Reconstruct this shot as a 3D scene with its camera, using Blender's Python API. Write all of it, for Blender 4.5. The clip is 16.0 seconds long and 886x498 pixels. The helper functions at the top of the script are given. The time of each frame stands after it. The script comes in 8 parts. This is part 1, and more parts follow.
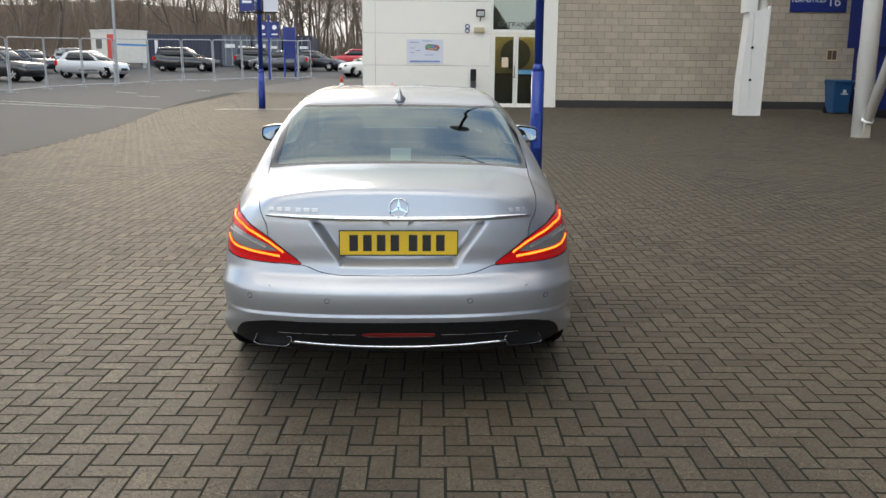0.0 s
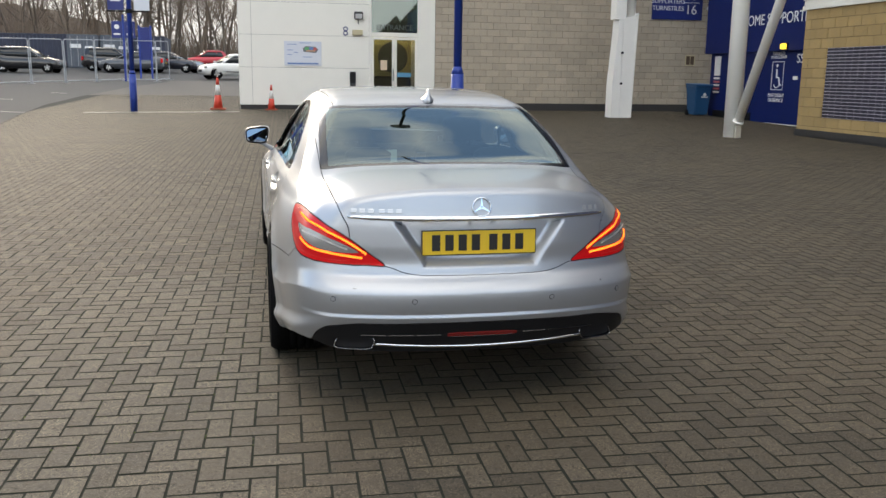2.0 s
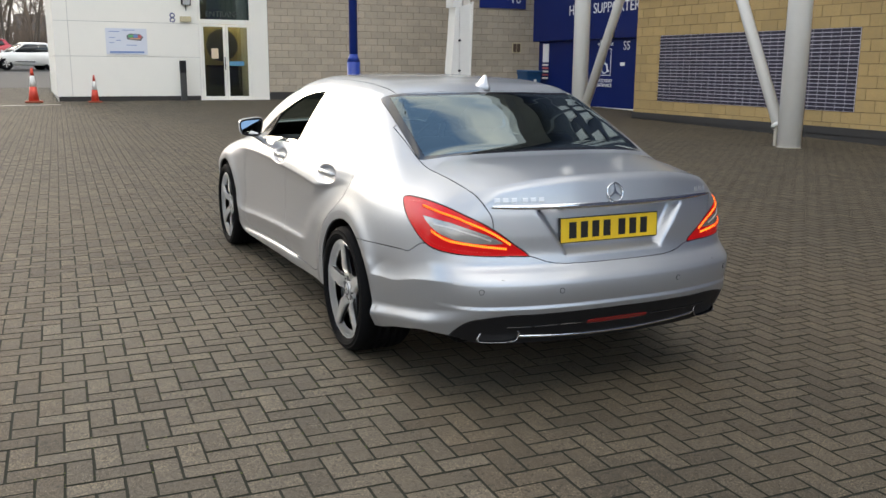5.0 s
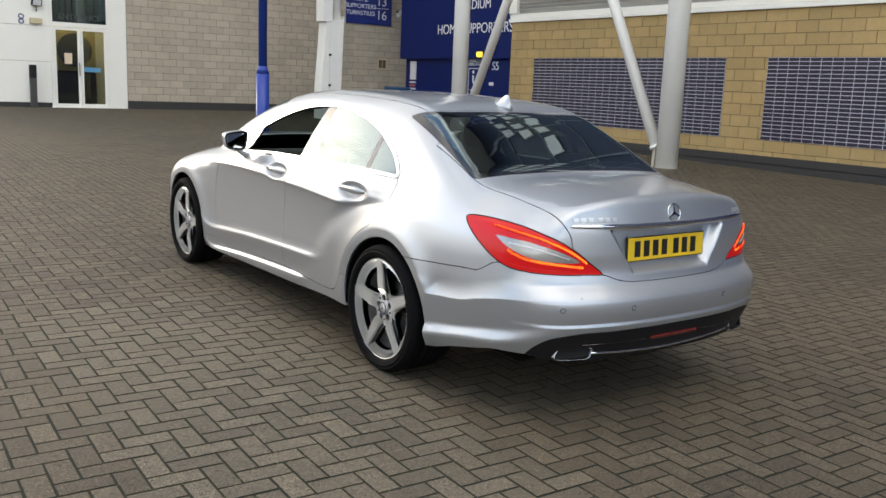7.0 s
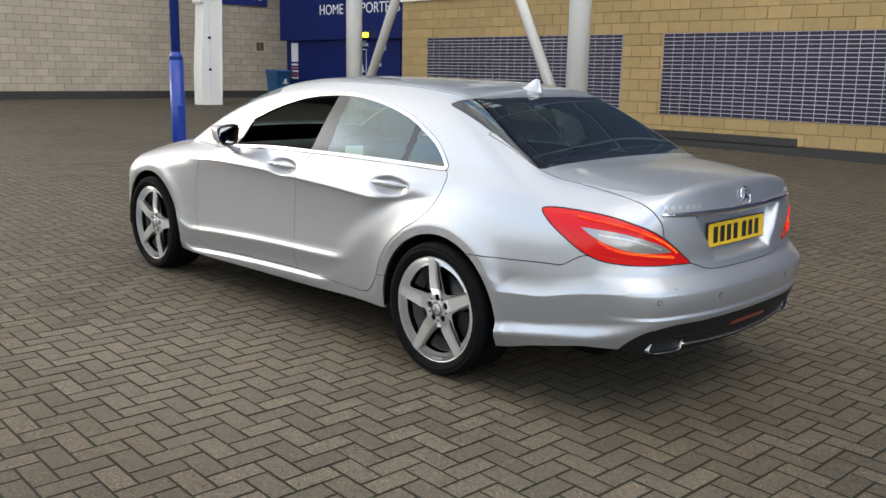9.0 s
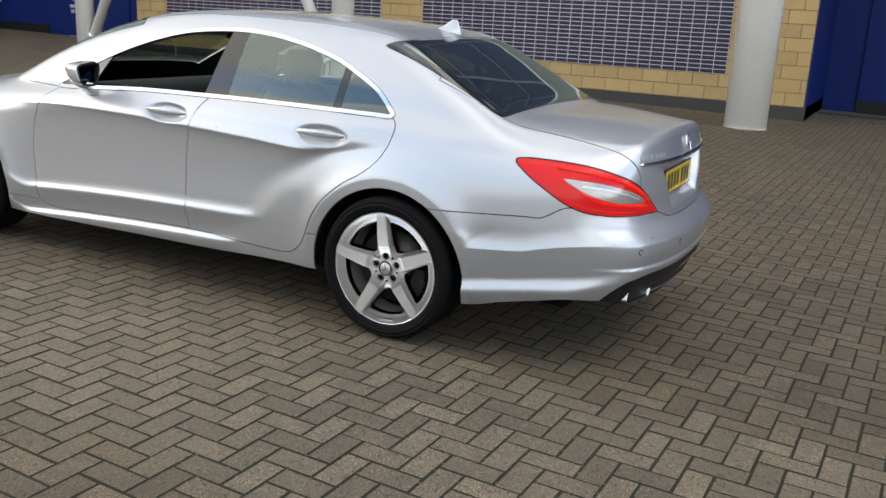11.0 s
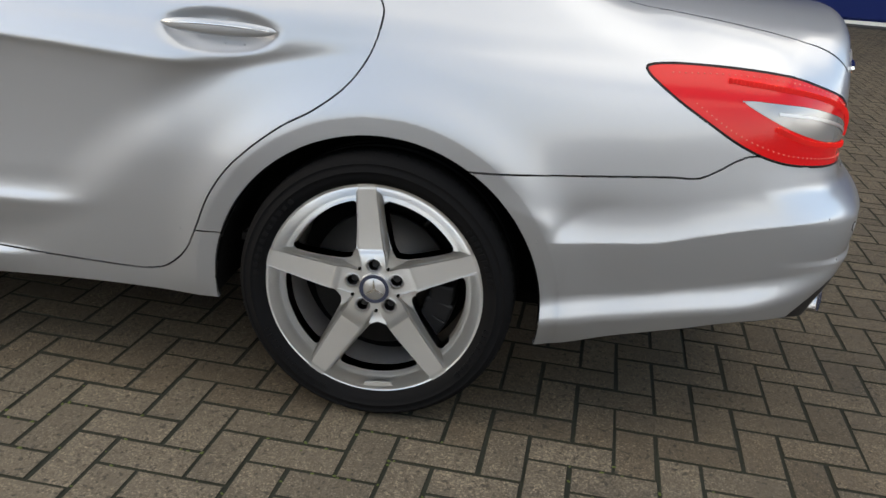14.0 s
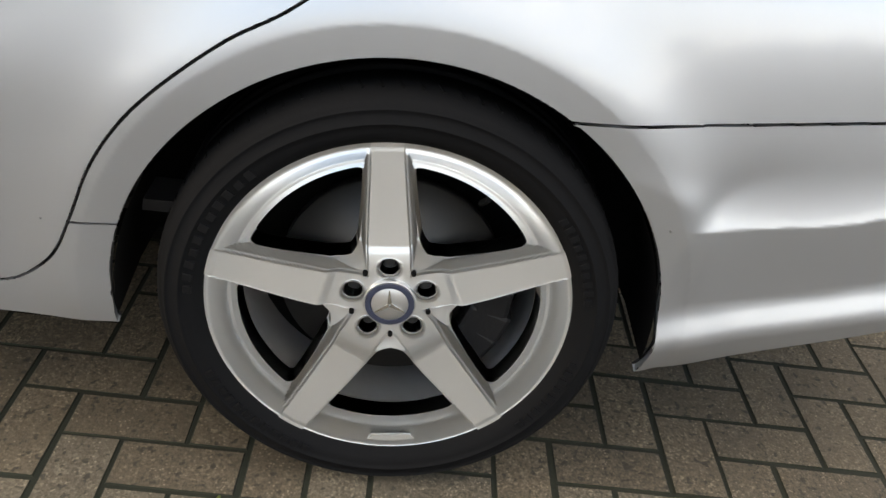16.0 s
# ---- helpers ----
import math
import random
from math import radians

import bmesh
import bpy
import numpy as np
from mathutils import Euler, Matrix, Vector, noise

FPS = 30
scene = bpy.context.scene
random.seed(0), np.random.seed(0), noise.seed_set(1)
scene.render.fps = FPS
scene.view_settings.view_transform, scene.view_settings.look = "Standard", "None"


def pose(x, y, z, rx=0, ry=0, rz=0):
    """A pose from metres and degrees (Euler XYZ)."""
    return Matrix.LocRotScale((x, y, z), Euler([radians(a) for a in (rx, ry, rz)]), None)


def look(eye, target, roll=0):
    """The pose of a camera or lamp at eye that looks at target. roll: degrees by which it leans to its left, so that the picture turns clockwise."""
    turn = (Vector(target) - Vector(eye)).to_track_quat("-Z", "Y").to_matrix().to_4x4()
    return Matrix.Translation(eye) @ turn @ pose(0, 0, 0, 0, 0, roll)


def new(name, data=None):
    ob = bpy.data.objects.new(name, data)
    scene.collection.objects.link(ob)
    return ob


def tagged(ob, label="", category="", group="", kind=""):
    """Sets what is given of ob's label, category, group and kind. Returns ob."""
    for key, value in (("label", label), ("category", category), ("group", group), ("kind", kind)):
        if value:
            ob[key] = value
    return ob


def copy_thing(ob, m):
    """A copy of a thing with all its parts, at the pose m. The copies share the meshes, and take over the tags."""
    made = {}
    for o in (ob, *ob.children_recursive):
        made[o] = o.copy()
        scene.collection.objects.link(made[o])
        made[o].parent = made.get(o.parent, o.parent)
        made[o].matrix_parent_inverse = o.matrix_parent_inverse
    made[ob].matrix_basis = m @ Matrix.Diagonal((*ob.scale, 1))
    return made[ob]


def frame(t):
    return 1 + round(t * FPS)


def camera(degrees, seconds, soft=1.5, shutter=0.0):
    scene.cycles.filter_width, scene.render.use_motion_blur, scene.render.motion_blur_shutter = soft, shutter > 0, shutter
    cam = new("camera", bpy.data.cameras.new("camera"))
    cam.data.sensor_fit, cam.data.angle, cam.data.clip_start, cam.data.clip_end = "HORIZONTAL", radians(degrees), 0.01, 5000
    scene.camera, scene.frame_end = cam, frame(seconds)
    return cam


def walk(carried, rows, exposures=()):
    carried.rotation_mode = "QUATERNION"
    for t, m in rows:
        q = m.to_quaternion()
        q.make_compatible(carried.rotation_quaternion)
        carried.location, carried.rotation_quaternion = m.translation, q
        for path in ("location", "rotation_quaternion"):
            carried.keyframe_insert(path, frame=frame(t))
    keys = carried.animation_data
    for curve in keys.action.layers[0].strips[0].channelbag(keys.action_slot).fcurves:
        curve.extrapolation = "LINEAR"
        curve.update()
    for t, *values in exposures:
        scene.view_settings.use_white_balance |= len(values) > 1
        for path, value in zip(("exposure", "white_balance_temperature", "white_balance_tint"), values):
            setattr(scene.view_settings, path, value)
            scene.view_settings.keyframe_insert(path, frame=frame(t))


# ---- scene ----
cam = camera(53.1, 16.0)
PATH = [
    (0, (0.021, -4.896, 1.506), (0.11, -2.937, 1.114), 0.5),
    (0.5, (-0.262, -4.958, 1.498), (-0.04, -3.011, 1.094), -0.2),
    (1, (-0.486, -4.962, 1.485), (-0.23, -3.015, 1.106), 1.4),
    (1.5, (-0.719, -4.866, 1.494), (-0.436, -2.92, 1.128), 0.3),
    (2, (-0.976, -4.816, 1.486), (-0.561, -2.897, 1.104), 0.8),
    (2.5, (-1.26, -4.803, 1.49), (-0.767, -2.905, 1.097), 1.1),
    (3, (-1.462, -4.655, 1.473), (-0.884, -2.778, 1.096), 0.4),
    (3.5, (-1.657, -4.565, 1.495), (-0.954, -2.729, 1.129), 0.6),
    (4, (-1.954, -4.569, 1.495), (-1.198, -2.757, 1.111), 0.7),
    (4.5, (-2.149, -4.464, 1.469), (-1.348, -2.672, 1.086), 1.8),
    (4.7, (-2.219, -4.383, 1.461), (-1.415, -2.594, 1.066), 1.0),
    (6.8, (-3.102, -3.802, 1.462), (-1.989, -2.18, 1.102), 2.1),
    (7, (-3.205, -3.747, 1.454), (-2.055, -2.151, 1.093), 2.3),
    (7.5, (-3.467, -3.624, 1.464), (-2.246, -2.089, 1.074), 2.0),
    (8, (-3.566, -3.388, 1.436), (-2.262, -1.921, 1.05), 2.3),
    (8.2, (-3.595, -3.293, 1.458), (-2.283, -1.834, 1.072), 1.6),
    (10.3, (-4.051, -2.347, 1.452), (-2.452, -1.246, 0.971), 3.6),
    (10.5, (-4.09, -2.216, 1.439), (-2.444, -1.196, 0.939), 4.0),
    (11, (-4.184, -1.941, 1.452), (-2.455, -1.078, 0.937), 3.1),
    (11.5, (-4.124, -1.646, 1.386), (-2.398, -0.848, 0.766), 2.8),
    (12, (-3.947, -1.441, 1.341), (-2.190, -0.681, 0.764), 1.7),
    (12.5, (-3.746, -0.999, 1.306), (-1.898, -0.528, 0.704), 3.1),
    (13, (-3.476, -0.759, 1.247), (-1.595, -0.406, 0.664), 4.2),
    (13.5, (-3.105, -0.631, 1.224), (-1.241, -0.299, 0.580), 4.8),
    (14, (-2.745, -0.410, 1.135), (-0.882, -0.161, 0.449), 4.0),
    (14.5, (-2.356, -0.232, 1.090), (-0.531, -0.087, 0.286), 4.0),
    (15, (-2.038, -0.109, 1.066), (-0.252, 0.016, 0.175), 6.0),
    (15.5, (-1.933, -0.032, 1.035), (-0.158, -0.080, 0.115), 6.4),
    (16, (-1.913, 0.026, 1.048), (-0.202, -0.131, 0.024), 7.7),
]
EXPOSURES = [(0, -0.10, 6500, 10), (4.5, -0.02, 6500, 10), (7.5, 0.12, 6500, 10), (11.5, 0.26, 6550, 10), (12.5, 0.22, 6600, 10), (13.2, 0.14, 6650, 10), (14, 0.02, 6700, 10), (15, 0.18, 6850, 10), (16, 0.56, 6900, 10)]
walk(cam, [(t, look(eye, target, roll)) for t, eye, target, roll in PATH], EXPOSURES)

# ---------------------------------------------------------------- daylight: a bright, mostly clouded sky with a veiled sun
world = bpy.data.worlds.new("sky")
scene.world = world
world.use_nodes = True
wt = world.node_tree
wt.nodes.clear()
w_out = wt.nodes.new("ShaderNodeOutputWorld")
w_bg = wt.nodes.new("ShaderNodeBackground")
w_sky = wt.nodes.new("ShaderNodeTexSky")
w_sky.sky_type = "NISHITA"
w_sky.sun_disc = False
w_sky.sun_elevation, w_sky.sun_rotation = radians(15), radians(-14)
w_co = wt.nodes.new("ShaderNodeTexCoord")
w_map = wt.nodes.new("ShaderNodeMapping")
w_map.inputs["Scale"].default_value = (1.0, 1.0, 4.0)
w_noise = wt.nodes.new("ShaderNodeTexNoise")
w_noise.inputs["Scale"].default_value, w_noise.inputs["Detail"].default_value, w_noise.inputs["Roughness"].default_value = 1.9, 7.0, 0.55
w_ramp = wt.nodes.new("ShaderNodeValToRGB")
w_ramp.color_ramp.elements[0].position, w_ramp.color_ramp.elements[0].color = 0.42, (0, 0, 0, 1)
w_ramp.color_ramp.elements[1].position, w_ramp.color_ramp.elements[1].color = 0.58, (1, 1, 1, 1)
w_mix = wt.nodes.new("ShaderNodeMix")
w_mix.data_type = "RGBA"
w_bg.inputs["Strength"].default_value = 0.138
wt.links.new(w_co.outputs["Generated"], w_map.inputs[0])
wt.links.new(w_map.outputs[0], w_noise.inputs["Vector"])
w_sep = wt.nodes.new("ShaderNodeSeparateXYZ")
wt.links.new(w_co.outputs["Generated"], w_sep.inputs[0])
w_gap = wt.nodes.new("ShaderNodeMapRange")      # a clearer belt between the low haze and the higher cloud
w_gap.interpolation_type = "SMOOTHSTEP"
w_gap.inputs["From Min"].default_value, w_gap.inputs["From Max"].default_value = 0.50, 0.78
w_gap.inputs["To Min"].default_value, w_gap.inputs["To Max"].default_value = -0.09, 0.043
wt.links.new(w_sep.outputs["Z"], w_gap.inputs["Value"])
w_sum = wt.nodes.new("ShaderNodeMath")
w_sum.operation = "ADD"
wt.links.new(w_noise.outputs["Fac"], w_sum.inputs[0])
wt.links.new(w_gap.outputs["Result"], w_sum.inputs[1])
wt.links.new(w_sum.outputs[0], w_ramp.inputs[0])
w_low = wt.nodes.new("ShaderNodeMapRange")      # cloud closes towards the horizon
w_low.inputs["From Min"].default_value, w_low.inputs["From Max"].default_value = 0.13, 0.33
w_low.inputs["To Min"].default_value, w_low.inputs["To Max"].default_value = 1.0, 0.0
wt.links.new(w_sep.outputs["Z"], w_low.inputs["Value"])
w_max = wt.nodes.new("ShaderNodeMath")
w_max.operation = "MAXIMUM"
wt.links.new(w_ramp.outputs[0], w_max.inputs[0])
wt.links.new(w_low.outputs["Result"], w_max.inputs[1])
wt.links.new(w_max.outputs[0], w_mix.inputs[0])
# the cloud is thinner and brighter towards the south
w_dot = wt.nodes.new("ShaderNodeVectorMath")
w_dot.operation = "DOT_PRODUCT"
w_dot.inputs[1].default_value = Vector((0.2, -1.0, 0.35)).normalized()
wt.links.new(w_co.outputs["Generated"], w_dot.inputs[0])
w_glow = wt.nodes.new("ShaderNodeMapRange")
w_glow.interpolation_type = "SMOOTHSTEP"
w_glow.inputs["From Min"].default_value, w_glow.inputs["From Max"].default_value = -0.35, 1.0
w_glow.inputs["To Min"].default_value, w_glow.inputs["To Max"].default_value = 0.75, 1.8
wt.links.new(w_dot.outputs["Value"], w_glow.inputs["Value"])
w_cloud = wt.nodes.new("ShaderNodeVectorMath")
w_cloud.operation = "SCALE"
w_cloud.inputs[0].default_value = (15.6, 15.0, 14.0)
wt.links.new(w_glow.outputs["Result"], w_cloud.inputs["Scale"])
wt.links.new(w_cloud.outputs["Vector"], w_mix.inputs[7])
w_blue = wt.nodes.new("ShaderNodeVectorMath")
w_blue.operation = "SCALE"
w_blue.inputs["Scale"].default_value = 3.2
wt.links.new(w_sky.outputs[0], w_blue.inputs[0])
wt.links.new(w_blue.outputs["Vector"], w_mix.inputs[6])
wt.links.new(w_mix.outputs[2], w_bg.inputs["Color"])
wt.links.new(w_bg.outputs[0], w_out.inputs["Surface"])
sun = new("sun", bpy.data.lights.new("sun", "SUN"))
sun.data.energy, sun.data.angle, sun.data.color = 0.76, radians(17), (1.0, 0.87, 0.68)
sun.matrix_world = look((-5.0, 20.0, 5.5), (0, 0, 0))

# ---------------------------------------------------------------- small kit
SLOPE = 0.0135          # the yard climbs gently towards the far building


def ground_z(y):
    return SLOPE * min(max(y, -40.0), 27.0)


def mesh_of(name, verts, faces, material=None, smooth=False, normals=None):
    me = bpy.data.meshes.new(name)
    verts = np.asarray(verts, np.float32)
    if isinstance(faces, np.ndarray):
        n, k = faces.shape
        me.vertices.add(len(verts))
        me.vertices.foreach_set("co", verts.ravel())
        me.loops.add(n * k)
        me.loops.foreach_set("vertex_index", np.ascontiguousarray(faces, np.int32).ravel())
        me.polygons.add(n)
        me.polygons.foreach_set("loop_start", np.arange(0, n * k, k, dtype=np.int32))
        me.update(calc_edges=True)
    else:
        me.from_pydata(verts, [], faces)
    if material:
        me.materials.append(material)
    me.polygons.foreach_set("use_smooth", np.full(len(me.polygons), bool(smooth)))
    if normals is not None:
        me.normals_split_custom_set_from_vertices(np.asarray(normals, np.float32))
    me.update()
    return me


def put(name, me, parent=None, label="", m=None):
    ob = new(name, me)
    if parent is not None:
        ob.parent = parent
    if m is not None:
        ob.matrix_basis = m
    return tagged(ob, label)


def part(name, bm, material, parent, label="", m=None, smooth=False):
    """Links a bmesh as one mesh object under a thing or a part."""
    me = bpy.data.meshes.new(name)
    bmesh.ops.recalc_face_normals(bm, faces=bm.faces)
    for f in bm.faces:
        f.smooth = smooth
    bm.to_mesh(me)
    bm.free()
    if material:
        me.materials.append(material)
    return put(name, me, parent, label, m)


def box(x0, x1, y0, y1, z0, z1, bevel=0.0, segs=2):
    bm = bmesh.new()
    bmesh.ops.create_cube(bm, size=1.0, matrix=Matrix.LocRotScale(((x0 + x1) / 2, (y0 + y1) / 2, (z0 + z1) / 2), None, (abs(x1 - x0), abs(y1 - y0), abs(z1 - z0))))
    if bevel:
        bmesh.ops.bevel(bm, geom=bm.edges[:], offset=bevel, segments=segs, affect="EDGES", profile=0.5)
    return bm


def join(*bms):
    out = bmesh.new()
    for b in bms:
        me = bpy.data.meshes.new("t")
        b.to_mesh(me)
        b.free()
        out.from_mesh(me)
        bpy.data.meshes.remove(me)
    return out


def many(bms):
    """Joins many small bmeshes at once, as one mesh's points and faces."""
    v, f = [], []
    for b in bms:
        k = len(v)
        b.verts.index_update()
        v += [tuple(q.co) for q in b.verts]
        f += [tuple(k + q.index for q in face.verts) for face in b.faces]
        b.free()
    return v, f


def moved(bm, m):
    bmesh.ops.transform(bm, matrix=m, verts=bm.verts[:])
    return bm


def tube(a, b, r0, r1=None, n=24, caps=True):
    a, b = Vector(a), Vector(b)
    bm = bmesh.new()
    d = b - a
    bmesh.ops.create_cone(bm, cap_ends=caps, segments=n, radius1=r0, radius2=r0 if r1 is None else r1, depth=d.length,
                          matrix=Matrix.Translation((a + b) / 2) @ d.to_track_quat("Z", "Y").to_matrix().to_4x4())
    return bm


def lathe(profile, n=48, axis="x"):
    """Turns (radius, along) points round an axis."""
    v, f = [], []
    k = len(profile)
    for i in range(n):
        a = 2 * math.pi * i / n
        for r, h in profile:
            v.append((h, r * math.cos(a), r * math.sin(a)) if axis == "x" else (r * math.cos(a), r * math.sin(a), h))
    for i in range(n):
        j = (i + 1) % n
        for q in range(k - 1):
            f.append((i * k + q, i * k + q + 1, j * k + q + 1, j * k + q))
    return v, f


def rope(points, r, n=8, closed=False):
    """A round bar along points."""
    pts = [Vector(p) for p in points]
    v, f = [], []
    m = len(pts)
    up = Vector((0, 0, 1))
    for i, p in enumerate(pts):
        q0 = pts[i - 1] if i or closed else p
        q1 = pts[(i + 1) % m] if i < m - 1 or closed else p
        d = (q1 - q0).normalized()
        if abs(d.dot(up)) > 0.97:
            up = Vector((1, 0, 0))
        s = d.cross(up).normalized()
        t = s.cross(d).normalized()
        up = t
        for k in range(n):
            a = 2 * math.pi * k / n
            v.append(p + s * math.cos(a) * r + t * math.sin(a) * r)
    for i in range(m if closed else m - 1):
        j = (i + 1) % m
        for k in range(n):
            l = (k + 1) % n
            f.append((i * n + k, i * n + l, j * n + l, j * n + k))
    if not closed:
        f.append(tuple(range(n - 1, -1, -1)))
        f.append(tuple((m - 1) * n + k for k in range(n)))
    return v, f


def slab(outline, z0, z1):
    """A prism over a flat (x, y) outline."""
    bm = bmesh.new()
    lo = [bm.verts.new((x, y, z0)) for x, y in outline]
    hi = [bm.verts.new((x, y, z1)) for x, y in outline]
    bm.faces.new(lo[::-1])
    bm.faces.new(hi)
    for i in range(len(lo)):
        j = (i + 1) % len(lo)
        bm.faces.new((lo[i], lo[j], hi[j], hi[i]))
    return bm


def empty(name, m=None):
    ob = new(name)
    if m is not None:
        ob.matrix_basis = m
    return ob

# ---------------------------------------------------------------- materials
class Mat:
    """A node material with a Principled shader and a few short hands for its nodes."""

    def __init__(self, name, color=(0.5, 0.5, 0.5), rough=0.5, metal=0.0, **extra):
        self.m = bpy.data.materials.new(name)
        self.m.use_nodes = True
        self.t = self.m.node_tree
        self.b = self.t.nodes["Principled BSDF"]
        self.out = self.t.nodes["Material Output"]
        self.set("Base Color", (*color, 1) if not hasattr(color, "node") else color)
        self.set("Roughness", rough)
        self.set("Metallic", metal)
        for k, v in extra.items():
            self.set(k.replace("_", " "), v)

    def set(self, name, v):
        if hasattr(v, "node"):
            self.t.links.new(v, self.b.inputs[name])
        else:
            self.b.inputs[name].default_value = v

    def node(self, kind, **values):
        n = self.t.nodes.new("ShaderNode" + kind)
        for k, v in values.items():
            k = k.replace("_", " ")
            if k in n.inputs:
                if hasattr(v, "node"):
                    self.t.links.new(v, n.inputs[k])
                else:
                    n.inputs[k].default_value = v
        return n

    def where(self, space="Object"):
        return self.node("TexCoord").outputs[space]

    def noise(self, scale, detail=4.0, rough=0.6, space="Object", vector=None):
        return self.node("TexNoise", Vector=vector or self.where(space), Scale=scale, Detail=detail, Roughness=rough).outputs["Fac"]

    def ramp(self, fac, *stops):
        n = self.t.nodes.new("ShaderNodeValToRGB")
        self.t.links.new(fac, n.inputs["Fac"])
        el = n.color_ramp.elements
        while len(el) < len(stops):
            el.new(0.5)
        for e, (p, c) in zip(el, stops):
            e.position = p
            e.color = (*c, 1) if isinstance(c, tuple) else (c, c, c, 1)
        return n.outputs["Color"]

    def mix(self, fac, a, b, mode="MIX"):
        n = self.t.nodes.new("ShaderNodeMix")
        n.data_type, n.blend_type = "RGBA", mode
        for i, v in ((0, fac), (6, a), (7, b)):
            if hasattr(v, "node"):
                self.t.links.new(v, n.inputs[i])
            elif i == 0:
                n.inputs[i].default_value = v
            else:
                n.inputs[i].default_value = (*v, 1)
        return n.outputs[2]

    def math(self, op, a, b=0.0):
        n = self.t.nodes.new("ShaderNodeMath")
        n.operation = op
        for i, v in enumerate((a, b)):
            if hasattr(v, "node"):
                self.t.links.new(v, n.inputs[i])
            else:
                n.inputs[i].default_value = v
        return n.outputs[0]

    def bump(self, height, strength=0.3, distance=0.01):
        n = self.node("Bump", Height=height, Strength=strength, Distance=distance)
        self.set("Normal", n.outputs[0])
        return self


def plain(name, color, rough=0.5, metal=0.0, grain=60.0, vary=0.12, relief=0.05, **extra):
    """A surface with faint mottling and fine relief."""
    k = Mat(name, color, rough, metal, **extra)
    big, fine = k.noise(2.3, 5.0), k.noise(grain, 3.0)
    shade = k.math("ADD", k.math("MULTIPLY", big, vary), k.math("MULTIPLY", fine, vary * 0.6))
    dark = tuple(c * (1 - vary) for c in color)
    light = tuple(min(1.0, c * (1 + vary * 0.7)) for c in color)
    k.set("Base Color", k.mix(k.math("DIVIDE", shade, vary * 1.6), dark, light))
    if relief:
        k.bump(fine, relief, 0.004)
    return k.m


M = {}
M["paint"] = Mat("silver_paint", (0.435, 0.450, 0.474), 0.42, 0.78, Coat_Weight=0.9, Coat_Roughness=0.09).m
M["tyre"] = plain("tyre_rubber", (0.0070, 0.0070, 0.0075), 0.75, grain=90, vary=0.3, relief=0.15, Specular_IOR_Level=0.05)
M["alloy"] = Mat("silver_alloy", (0.70, 0.70, 0.69), 0.34, 0.72).m
M["barrel"] = plain("dusty_alloy", (0.30, 0.29, 0.28), 0.55, 0.5, grain=40, vary=0.3, relief=0.0)
M["black"] = plain("black_plastic", (0.009, 0.009, 0.010), 0.5, grain=200, vary=0.2, relief=0.1, Specular_IOR_Level=0.25)
M["gloss_black"] = Mat("gloss_black", (0.008, 0.008, 0.009), 0.12, Coat_Weight=0.5).m
M["dark"] = plain("dark_cavity", (0.006, 0.006, 0.006), 0.9, vary=0.2, relief=0.0, Specular_IOR_Level=0.05)
M["chrome"] = Mat("chrome", (0.75, 0.76, 0.77), 0.08, 1.0).m
M["satin"] = Mat("satin_silver", (0.55, 0.55, 0.55), 0.35, 0.8).m
M["cap_dark"] = Mat("cap_ring_blue", (0.03, 0.035, 0.06), 0.3).m
M["steel"] = plain("worn_steel", (0.075, 0.073, 0.07), 0.55, 0.5, vary=0.25)
M["disc"] = plain("brake_disc", (0.045, 0.043, 0.041), 0.42, 0.7, grain=30, vary=0.3, relief=0.0)
M["dark_metal"] = plain("dark_metal", (0.05, 0.05, 0.05), 0.55, 0.5, vary=0.3)
M["lamp_red"] = Mat("red_lens", (0.52, 0.006, 0.008), 0.15, Specular_IOR_Level=0.3, Coat_Weight=0.08, Coat_Roughness=0.02, Emission_Color=(1.0, 0.015, 0.012, 1), Emission_Strength=0.05).m
M["lamp_clear"] = Mat("clear_lens", (0.36, 0.355, 0.35), 0.25, 0.6, Coat_Weight=0.25, Coat_Roughness=0.02).m


